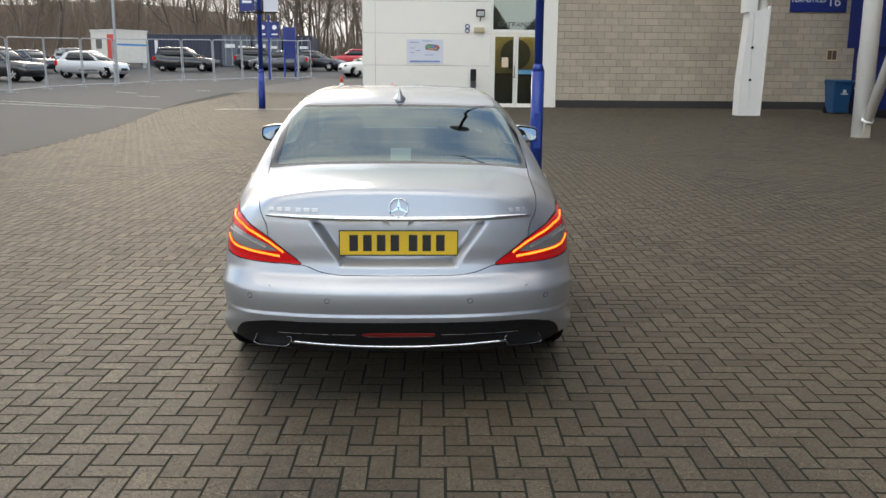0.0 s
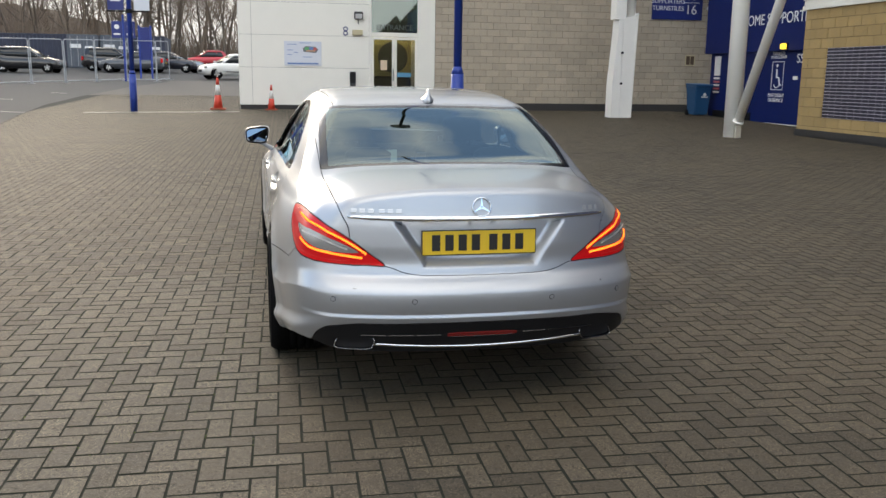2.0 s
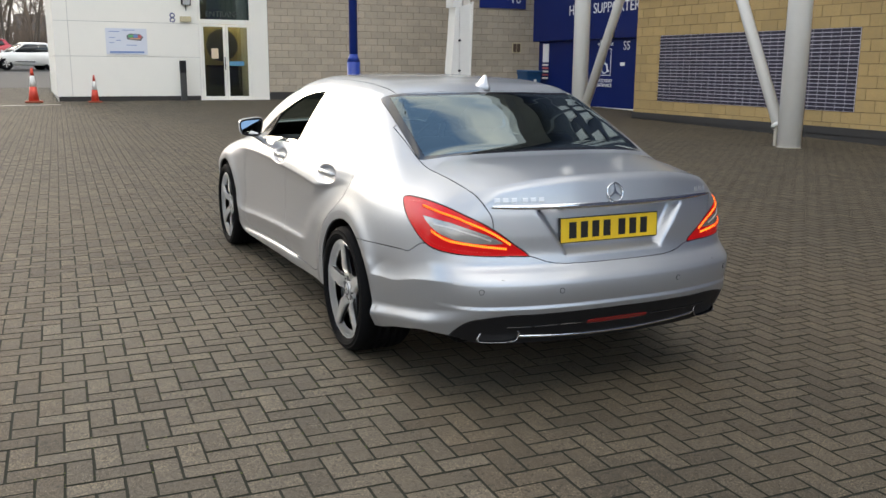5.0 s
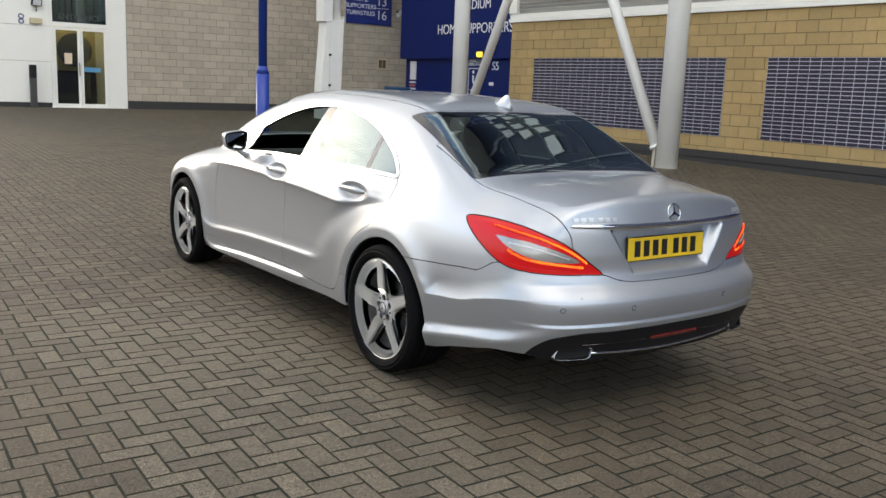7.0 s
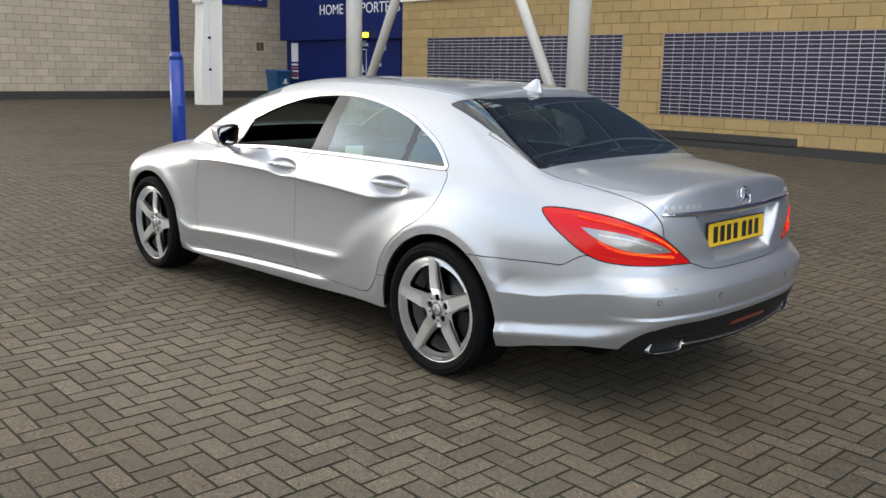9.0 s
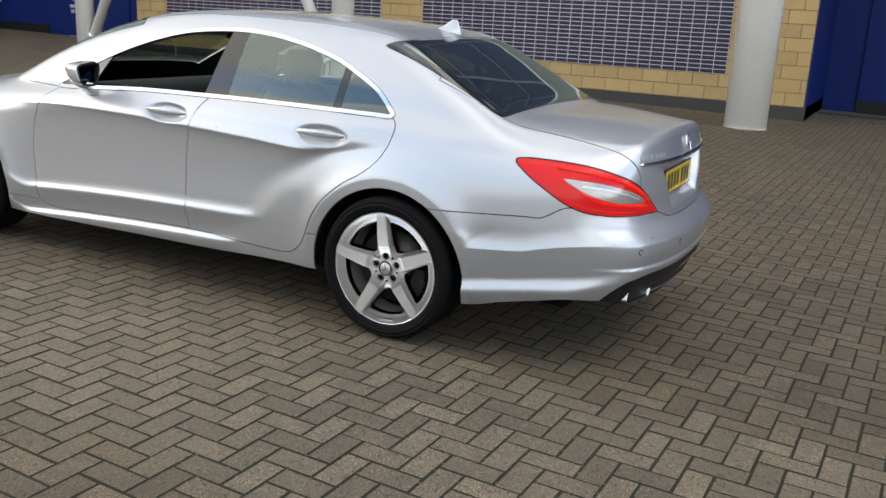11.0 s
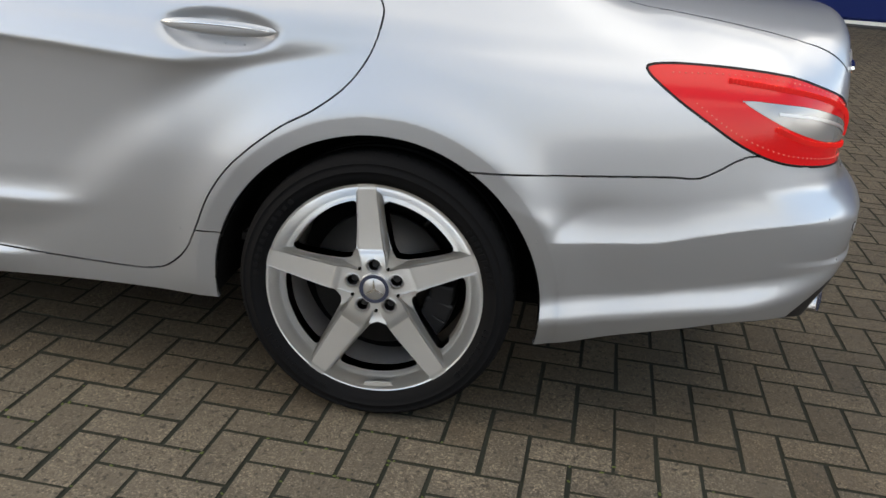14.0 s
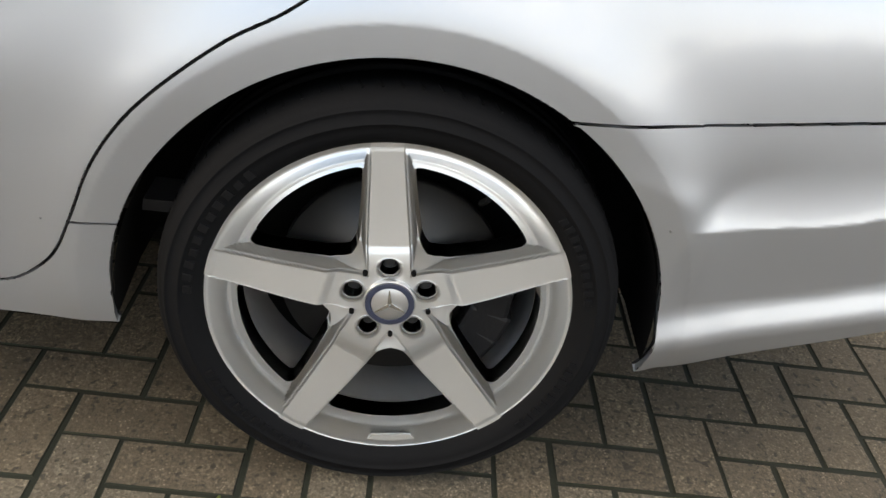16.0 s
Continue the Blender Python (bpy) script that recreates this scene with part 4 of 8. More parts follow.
def lamp_post(x, y, wide, thin, neck, banners=False):
    lp = empty("lamp_post", pose(x, y, gz(y)))
    tagged(lp, "royal blue painted steel lamp post" + (" with hanging banners" if banners else " with a thicker foot"), "lamp post")
    part("foot", tube((0, 0, -0.05), (0, 0, neck), wide, n=32), M["royal"], lp, smooth=True)
    part("neck", tube((0, 0, neck), (0, 0, neck + 0.10), wide, thin, n=32), M["royal"], lp, smooth=True)
    top = 7.5 if banners else 11.2
    part("shaft", tube((0, 0, neck + 0.09), (0, 0, top), thin, n=32), M["royal"], lp, smooth=True)
    if not banners:
        bend = [(-0.25 * (k / 12) ** 2, -1.3 * (k / 12) ** 2, top + 1.25 * k / 12) for k in range(13)]
        put("arm", mesh_of("arm", *rope(bend, 0.05, 10), M["black"], True), lp, "black swan-neck arm")
        ex, ey, ez = bend[-1]
        lens_v, lens_f = lathe([(0.001, ez + 0.05), (0.08, ez + 0.04), (0.20, ez + 0.01), (0.30, ez - 0.02), (0.305, ez - 0.035), (0.28, ez - 0.04), (0.001, ez - 0.045)], 32, "z")
        tilt = Matrix.Translation((ex, ey, ez)) @ Matrix.Rotation(radians(40), 4, "X") @ Matrix.Translation((0, 0, -ez))
        put("lantern", mesh_of("lantern", [tuple(tilt @ Vector(q)) for q in lens_v], lens_f, M["black"], True), lp, "black round lantern, tilted")
    part("access_door", box(-0.05, 0.05, -wide - 0.004, -wide + 0.03, 0.35, 0.85, 0.004, 1), M["royal"], lp)
    if banners:
        for z in (2.92, 4.6):
            part("banner_arm", tube((-0.62, 0, z), (0.55, 0, z), 0.022), M["black"], lp)
        part("clamp", tube((0, 0, 2.86), (0, 0, 2.98), thin + 0.02), M["black"], lp)
        b = part("banner", box(-0.60, -0.14, -0.006, 0.006, 2.95, 4.58), M["sign_blue"], lp, "dark blue fabric banner")
        for z, w in ((4.3, 0.30), (4.15, 0.22), (3.9, 0.26), (3.5, 0.30), (3.35, 0.24), (3.2, 0.28)):
            part("mark", box(-0.37 - w / 2, -0.37 + w / 2, -0.012, 0.012, z, z + 0.07), M["sign_white"], b)
        b = part("banner", box(0.14, 0.58, -0.006, 0.006, 2.95, 4.58), M["map_white"], lp, "white fabric banner")
        for x0 in (0.24, 0.40):
            part("mark", box(x0, x0 + 0.07, -0.012, 0.012, 3.5, 4.4), M["beige"], b)
    return lp


lamp_post(1.905, 7.70, 0.090, 0.058, 1.42)
lamp_post(-4.42, 23.55, 0.105, 0.07, 1.10, True)

# ---------------------------------------------------------------- loose things by the wall
wb = empty("wheelie_bin", pose(13.62, 22.75, gz(22.7)))
tagged(wb, "blue plastic wheelie bin against the blockwork", "bin")
bm = bmesh.new()
lo = [bm.verts.new(p) for p in ((-0.23, -0.27, 0.04), (0.23, -0.27, 0.04), (0.23, 0.27, 0.04), (-0.23, 0.27, 0.04))]
hi = [bm.verts.new(p) for p in ((-0.29, -0.36, 0.98), (0.29, -0.36, 0.98), (0.29, 0.33, 0.98), (-0.29, 0.33, 0.98))]
bm.faces.new(lo[::-1]), bm.faces.new(hi)
for i in range(4):
    bm.faces.new((lo[i], lo[(i + 1) % 4], hi[(i + 1) % 4], hi[i]))
bmesh.ops.bevel(bm, geom=bm.edges[:], offset=0.025, segments=2, affect="EDGES")
part("body", bm, M["bin"], wb)
part("lid", moved(box(-0.31, 0.31, -0.40, 0.37, 0.97, 1.05, 0.03), Matrix.Rotation(radians(2), 4, "X")), M["bin"], wb)
part("rim", box(-0.305, 0.305, -0.375, 0.345, 0.92, 0.97, 0.012), M["bin"], wb)
for s in (-1, 1):
    part("bin_wheel", tube((s * 0.20, 0.27, 0.10), (s * 0.26, 0.27, 0.10), 0.10), M["black"], wb)
part("mark", box(-0.06, 0.16, -0.352, -0.335, 0.60, 0.64), M["notice"], wb)
part("mark", tube((0.05, -0.348, 0.70), (0.05, -0.33, 0.70), 0.055), M["notice"], wb)


def cone(x, y, h):
    c = empty("traffic_cone", pose(x, y, gz(y)))
    tagged(c, "orange traffic cone with a white reflective sleeve", "traffic cone", "cones by the white wall")
    r0, r1 = 0.15 * h, 0.03 * h
    part("base", box(-0.24 * h, 0.24 * h, -0.24 * h, 0.24 * h, 0, 0.05 * h, 0.01), M["cone_base"], c)
    for a, b, mat in ((0.05, 0.46, "orange"), (0.46, 0.78, "sleeve"), (0.78, 1.0, "orange")):
        ra, rb = r0 + (r1 - r0) * a, r0 + (r1 - r0) * b
        part("sleeve" if mat == "sleeve" else "body", tube((0, 0, a * h), (0, 0, b * h), ra, rb, n=28), M[mat], c, smooth=True)
    return c


cone(-2.0, 24.75, 1.0)
cone(-0.33, 24.55, 0.80)

# ---- the tall stand above the turnstiles, which the car's glass mirrors
stand_wall = setting("wall_stand", box(WALL_X + 1.9, WALL_X + 3.6, -26.0, 25.1, 4.95, 20.0), M["stand_navy"], "dark navy glazed front of the tall stand")
for k in range(24):
    part("panel_rib", box(WALL_X + 1.84, WALL_X + 1.90, -25.4 + 2.1 * k, -25.33 + 2.1 * k, 5.0, 20.0), M["stand_rib"], stand_wall)
for k in range(5):
    part("panel_rib", box(WALL_X + 1.85, WALL_X + 1.90, -26.0, 25.1, 6.9 + 2.6 * k, 6.96 + 2.6 * k), M["stand_rib"], stand_wall)
for row, (count, z) in enumerate(((4, 16.4), (5, 15.1), (7, 13.8))):
    for k in range(count):
        y = 9.6 + 0.85 * (k - (count - 1) / 2)
        part("plain_letter", box(WALL_X + 1.80, WALL_X + 1.895, y - 0.25, y + 0.25, z, z + 0.8), M["notice"], stand_wall)
roof_edge = setting("roof_stand", box(WALL_X + 0.4, WALL_X + 14.0, -27.0, 25.1, 20.0, 20.7), M["cladding"], "pale roof edge of the stand", "roof")
setting("wall_north_upper", box(-1.30, 17.5, WALL_Y + 0.3, WALL_Y + 8.0, 8.42, 19.0), M["white"], "white cladding of the tall end building")
setting("roof_north_upper", box(-1.4, 17.5, WALL_Y + 0.2, WALL_Y + 8.0, 19.0, 19.3), M["white"], "plain white roof edge of the end building", "roof")


def skin_grid(n_tail=90, n_near=230, n_far=170, n_nose=50):
    """Points of the left half's skin on a grid, found along rays from the car's spine."""
    ya, yb, zc = -0.55, 3.15, 0.62
    phi = np.concatenate([np.linspace(0, math.pi / 2, n_tail + 1)[:-1], np.full(n_near + n_far, math.pi / 2), np.linspace(math.pi / 2, math.pi, n_nose + 1)])
    along = np.concatenate([np.full(n_tail, ya), np.linspace(ya, 0.62, n_near, endpoint=False), np.linspace(0.62, yb, n_far), np.full(n_nose + 1, yb)])
    lift = np.concatenate([np.linspace(-80, -32, 22)[:-1], np.linspace(-32, 31, 225)[:-1], np.linspace(31, 90, 70)])
    lift = np.radians(lift)
    P, A = np.meshgrid(phi, lift, indexing="ij")
    Y, _ = np.meshgrid(along, lift, indexing="ij")
    o = np.stack([np.zeros_like(P), Y, np.full_like(P, zc)], -1)
    d = np.stack([-np.sin(P) * np.cos(A), -np.cos(P) * np.cos(A), np.sin(A)], -1)
    lo, hi = np.zeros(P.shape), np.full(P.shape, 1.6)
    for _ in range(26):
        mid = (lo + hi) / 2
        out = shape(o + d * mid[..., None]) > 0
        hi = np.where(out, mid, hi)
        lo = np.where(out, lo, mid)
    v = o + d * lo[..., None]
    a, b = P.shape
    i, j = np.meshgrid(np.arange(a - 1), np.arange(b - 1), indexing="ij")
    q = (i * b + j).ravel()
    tri = np.concatenate([np.stack([q, q + 1, q + b + 1], -1), np.stack([q, q + b + 1, q + b], -1)])
    return v.reshape(-1, 3), tri


# ---------------------------------------------------------------- cutting the skin into panels
def outline_distance(a, b, pts):
    """Signed distance of points (a, b) from a closed outline: below 0 inside."""
    pts = np.asarray(pts, float)
    d = np.full(a.shape, 9.0)
    inside = np.zeros(a.shape, bool)
    for (x0, y0), (x1, y1) in zip(pts, np.roll(pts, -1, 0)):
        ex, ey = x1 - x0, y1 - y0
        t = np.clip(((a - x0) * ex + (b - y0) * ey) / max(ex * ex + ey * ey, 1e-12), 0, 1)
        d = np.minimum(d, np.hypot(a - x0 - t * ex, b - y0 - t * ey))
        if y0 != y1:
            inside ^= ((b < y0) != (b < y1)) & (a < x0 + (b - y0) / (y1 - y0) * ex)
    return np.where(inside, -d, d)


def rounded(pts, n=6, closed=True):
    """A smooth outline through a few points (Catmull-Rom)."""
    p = np.asarray(pts, float)
    m = len(p)
    out = []
    for i in range(m if closed else m - 1):
        if closed:
            a, b, c, d = p[i - 1], p[i], p[(i + 1) % m], p[(i + 2) % m]
        else:
            a, b, c, d = p[max(i - 1, 0)], p[i], p[i + 1], p[min(i + 2, m - 1)]
        for k in range(n):
            t = k / n
            out.append(0.5 * (2 * b + (c - a) * t + (2 * a - 5 * b + 4 * c - d) * t * t + (3 * b - a - 3 * c + d) * t**3))
    if not closed:
        out.append(p[-1])
    return np.array(out)


def cut(v, tri, f, near=None):
    """Splits the triangles along f = 0."""
    f = np.where(np.abs(f) < 2e-5, 2e-5, f)
    pos = f[tri] > 0
    n_pos = pos.sum(1)
    mixed = (n_pos == 1) | (n_pos == 2)
    if near is not None:
        mixed &= near[tri].all(1)
    keep, t, pz = tri[~mixed], tri[mixed], pos[mixed]
    if len(t) == 0:
        return v, tri
    lone = np.where(pz.sum(1) == 1, pz.argmax(1), (~pz).argmax(1))
    r = np.arange(len(t))
    a, b, c = t[r, lone], t[r, (lone + 1) % 3], t[r, (lone + 2) % 3]
    e = np.concatenate([np.stack([a, b], 1), np.stack([a, c], 1)])
    e.sort(1)
    key, inv = np.unique(e[:, 0] * len(v) + e[:, 1], return_inverse=True)
    i, j = key // len(v), key % len(v)
    w = (f[i] / (f[i] - f[j]))[:, None]
    fresh = v[i] * (1 - w) + v[j] * w
    ab, ac = len(v) + inv[:len(t)], len(v) + inv[len(t):]
    new_tri = np.concatenate([np.stack([a, ab, ac], 1), np.stack([ab, b, c], 1), np.stack([ab, c, ac], 1)])
    return np.concatenate([v, fresh]), np.concatenate([keep, new_tri])


def azimuth(x, y):
    """Angle round the tail (0 at its middle), in metres at a radius of 0.7 m."""
    return np.arctan2(x, -(y + 0.55)) * 0.7


def deg(*pts):
    return [(radians(a) * 0.7, z) for a, z in pts]


WINDOWS = rounded([(2.13, 0.938), (1.86, 0.951), (1.5, 0.974), (1.13, 0.985), (0.83, 0.991), (0.48, 0.994), (0.15, 0.994), (0.090, 0.993), (0.062, 0.998), (0.078, 1.018), (0.17, 1.094),
                   (0.30, 1.158), (0.43, 1.210), (0.62, 1.258), (0.82, 1.289), (1.01, 1.299), (1.2, 1.290), (1.38, 1.267), (1.57, 1.218), (1.75, 1.153), (1.91, 1.082),
                   (2.03, 1.010)], 5)
DOOR_FRONT = rounded([(2.10, 0.96), (2.13, 0.921), (2.184, 0.875), (2.208, 0.826), (2.252, 0.723), (2.268, 0.59), (2.255, 0.43), (2.23, 0.30), (2.12, 0.272), (1.9, 0.282), (1.56, 0.300),
                      (1.25, 0.312), (1.162, 0.316), (1.164, 0.35), (1.172, 0.43), (1.174, 0.53), (1.170, 0.66), (1.152, 0.79), (1.140, 0.85), (1.120, 0.915), (1.075, 0.975),
                      (1.04, 1.0), (1.3, 1.005), (1.7, 1.0)], 5)
DOOR_REAR = rounded([(1.04, 1.01), (1.075, 0.975), (1.120, 0.915), (1.140, 0.85), (1.152, 0.79), (1.170, 0.66), (1.174, 0.53), (1.172, 0.43), (1.164, 0.35), (1.162, 0.316), (1.05, 0.313),
                     (0.8, 0.304), (0.60, 0.301), (0.545, 0.306), (0.505, 0.321), (0.458, 0.366), (0.429, 0.428), (0.397, 0.509), (0.356, 0.574), (0.304, 0.629), (0.229, 0.690),
                     (0.156, 0.734), (0.088, 0.792), (0.045, 0.860), (0.027, 0.935), (0.036, 0.970), (0.062, 0.990), (0.14, 1.0), (0.5, 1.02)], 5)
LAMP = rounded(deg((90.2, 0.884), (86.6, 0.898), (76.4, 0.898), (67.2, 0.889), (62.0, 0.873), (55.0, 0.843), (49.3, 0.798), (43.8, 0.740), (39.0, 0.690), (44.0, 0.689), (50.4, 0.690),
                   (60.1, 0.696), (68.1, 0.708), (74.1, 0.737), (80.0, 0.784), (86.0, 0.836)), 5)
LAMP_CLEAR = rounded(deg((75.5, 0.836), (67.0, 0.836), (60.0, 0.822), (52.0, 0.789), (46.6, 0.742), (54.2, 0.739), (61.0, 0.750), (68.5, 0.782)), 6)
BACK_GLASS = np.array([(-0.2, 0.621), (0.0, 0.621), (0.3, 0.620), (0.55, 0.618), (0.628, 0.616), (0.646, 0.628), (0.640, 0.85), (0.632, 1.09), (0.618, 1.32), (0.604, 1.48), (0.596, 1.505),
                       (0.575, 1.495), (0.52, 1.455), (0.40, 1.436), (0.2, 1.434), (0.0, 1.434), (-0.2, 1.434)])
bumper_top = spline(*deg((0, 0.648), (20, 0.649), (28, 0.653), (33, 0.664), (37, 0.682), (41, 0.692), (50, 0.694), (60, 0.70), (68, 0.713), (72, 0.722), (74.5, 0.712), (77, 0.690), (80, 0.667),
                         (84, 0.664), (98, 0.650), (114, 0.636)))
diffuser_top = spline(*deg((0, 0.448), (20, 0.448), (34, 0.446), (46, 0.442), (50.5, 0.432), (54, 0.42), (57, 0.395), (59.5, 0.365), (61.5, 0.335), (64, 0.30), (70, 0.22)))
lid_edge = spline((-0.3, 0.575), (-0.16, 0.582), (-0.11, 0.600), (0.05, 0.623), (0.29, 0.636), (0.62, 0.648), (0.8, 0.65))
body_foot = spline((-1.3, 0.30), (-1.1, 0.30), (-1.02, 0.312), (-0.95, 0.338), (-0.86, 0.338), (-0.70, 0.308), (-0.58, 0.282), (-0.385, 0.236), (0.0, 0.245), (0.38, 0.247), (0.6, 0.247), (1.0, 0.232), (1.5, 0.222), (2.3, 0.206), (2.9, 0.20), (3.5, 0.19), (3.9, 0.19))


def tail_zone(x, y, z):
    return (y < -0.1) & (z > 0.6) & (z < 0.95)


def window_zone(x, y, z):
    return (x > 0.5) & (z > 0.85)


def glass_zone(x, y, z):
    return (y > -0.75) & (y < 0.45) & (z > 0.98)


# the signed functions of (|x|, y, z) by which the skin is cut, and where each one counts
FIELDS = {
    "arch_rear": (lambda x, y, z: np.hypot(y, z - 0.306) - 0.386, lambda x, y, z: (x > 0.5) & (z < 0.75) & (y < 0.6)),
    "arch_front": (lambda x, y, z: np.hypot(y - FRONT_AXLE, z - 0.310) - 0.384, lambda x, y, z: (x > 0.5) & (z < 0.75) & (y > 2.2)),
    "foot": (lambda x, y, z: z - body_foot(y), lambda x, y, z: z < 0.45),
    "dlo_out": (lambda x, y, z: outline_distance(y, z, WINDOWS) - 0.010, window_zone),
    "dlo_in": (lambda x, y, z: outline_distance(y, z, WINDOWS) + 0.007, window_zone),
    "b_front": (lambda x, y, z: y - (1.114 - 0.11 * (z - 0.99)), window_zone),
    "b_rear": (lambda x, y, z: y - (0.972 + 0.03 * (z - 0.99)), window_zone),
    "q_front": (lambda x, y, z: y - 0.372, window_zone), "q_rear": (lambda x, y, z: y - 0.330, window_zone),
    "sail": (lambda x, y, z: y - (1.90 - 0.5 * (z - 0.95)), window_zone),
    "lamp": (lambda x, y, z: outline_distance(azimuth(x, y), z, LAMP), tail_zone),
    "lamp_in": (lambda x, y, z: outline_distance(azimuth(x, y), z, LAMP) + 0.003, tail_zone),
    "lamp_clear": (lambda x, y, z: outline_distance(azimuth(x, y), z, LAMP_CLEAR) + 0.005, tail_zone),
    "strip_top": (lambda x, y, z: z - strip_top(y), lambda x, y, z: (y < -0.36) & (y > -1.06) & (z < 0.6)),
    "strip_low": (lambda x, y, z: z + 0.047 - strip_top(y), lambda x, y, z: (y < -0.36) & (y > -1.06) & (z < 0.6)),
    "crease": (lambda x, y, z: z - bump_crease(y), lambda x, y, z: (y < -0.36) & (y > -1.0) & (z > 0.45) & (z < 0.65)),
    "bumper": (lambda x, y, z: z - bumper_top(azimuth(x, y)), lambda x, y, z: (y < -0.12) & (z > 0.55) & (z < 0.8)),
    "diffuser": (lambda x, y, z: z - diffuser_top(azimuth(x, y)), lambda x, y, z: (y < -0.7) & (z < 0.5)),
    "lid": (lambda x, y, z: x - lid_edge(z + y), lambda x, y, z: (y < -0.1) & (z > 0.6)),
    "glass": (lambda x, y, z: outline_distance(x, z + y, BACK_GLASS), glass_zone),
    "glass_in": (lambda x, y, z: outline_distance(x, z + y, BACK_GLASS) + 0.035, glass_zone),
    "shield": (lambda x, y, z: np.maximum(np.maximum(x - 0.60 - 0.10 * (y - 1.7), z - y + 0.42), -1.50 - (z - y)), lambda x, y, z: (y > 1.4) & (z > 0.85)),
    "roof": (lambda x, y, z: np.maximum(x - 0.535, np.maximum(y - 1.70, 1.46 - z - y)), lambda x, y, z: z > 1.15),
    "door_front": (lambda x, y, z: outline_distance(y, z, DOOR_FRONT), lambda x, y, z: (x > 0.5) & (z < 1.06) & (y > 0.9) & (y < 2.5)),
    "door_rear": (lambda x, y, z: outline_distance(y, z, DOOR_REAR), lambda x, y, z: (x > 0.5) & (z < 1.06) & (y > -0.1) & (y < 1.4)),
    "seam": (lambda x, y, z: z - 0.422, lambda x, y, z: (x > 0.5) & (y > 0.30) & (y < 0.47) & (z < 0.6)),
    "sill": (lambda x, y, z: z - 0.30, lambda x, y, z: (x > 0.5) & (y > 1.0) & (y < 2.6) & (z < 0.4)),
    "wing": (lambda x, y, z: x - (0.66 - 0.05 * (y - 2.4)), lambda x, y, z: (y > 2.2) & (z > 0.6)),
    "cowl": (lambda x, y, z: y - 2.44, lambda x, y, z: (z > 0.85) & (y > 2.0)),
    "nose": (lambda x, y, z: y - 3.42 + 0.25 * np.maximum(0.0, z - 0.6), lambda x, y, z: y > 3.0),
}


def field(name, p):
    """A cutting function's values (9 where it does not count), and where it counts."""
    f, zone = FIELDS[name]
    x, y, z = np.abs(p[:, 0]), p[:, 1], p[:, 2]
    near = zone(x, y, z)
    out = np.full(len(p), 9.0)
    out[near] = f(x[near], y[near], z[near])
    return out, near


def sort_panels(v, tri):
    """A panel's name for every triangle."""
    c = v[tri].mean(1)
    k = {n: field(n, c)[0] for n in FIELDS}
    y, z, x = c[:, 1], c[:, 2], np.abs(c[:, 0])
    name = np.full(len(tri), "quarter_panel", dtype="U20")

    def set_(mask, n):
        name[mask] = n
    side = x > 0.5
    set_((y > 2.0) & (z < 1.0), "front_wing")
    set_((y > 1.15) & (y < 2.44) & (z > 0.93), "quarter_panel")
    set_((k["wing"] < 0) & (y > 2.44) & (z > 0.6), "bonnet")
    set_((k["nose"] > 0) & (y > 3.0), "front_bumper")
    set_((k["roof"] < 0) & (z > 1.15), "roof")
    set_(side & (y > 0.30) & (((z < 0.422) & (y < 2.2)) | ((z < 0.30) & (y < 2.5))), "sill")
    set_(side & (k["door_rear"] < 0) & (z < 1.06), "rear_door")
    set_(side & (k["door_front"] < 0) & (z < 1.06), "front_door")
    set_((k["lid"] < 0) & (y < -0.1) & (z > 0.6), "boot_lid")
    set_(((k["bumper"] < 0) | (z < 0.56)) & (y < -0.12), "rear_bumper")
    set_((k["diffuser"] < 0) & (y < -0.7), "diffuser")
    lamp = (k["lamp"] < 0) & (y < -0.4) & (z > 0.6)
    set_(lamp, "lamp_rim")
    set_(lamp & (k["lamp_in"] < 0), "lamp_red")
    set_(lamp & (k["lamp_clear"] < 0), "lamp_clear")
    glass = (k["glass"] < 0) & (y < 0.45) & (z > 0.98)
    set_(glass, "glass_border")
    set_(glass & (k["glass_in"] < 0), "back_glass")
    set_((k["shield"] < 0) & (y > 1.4) & (z > 0.85), "windscreen")
    win = side & (k["dlo_out"] < 0) & (z > 0.85)
    set_(win, "window_trim")
    win &= k["dlo_in"] < 0
    set_(win, "open")
    set_(win & (k["sail"] > 0), "mirror_base")
    set_(win & (k["b_front"] < 0), "pillar_trim")
    set_(win & (k["b_rear"] < 0), "rear_glass")
    set_(win & (k["q_front"] < 0), "divider")
    set_(win & (k["q_rear"] < 0), "quarter_glass")
    set_(side & ((k["arch_rear"] < 0) | (k["arch_front"] < 0)), "open")
    set_(k["foot"] < 0, "open")
    return name


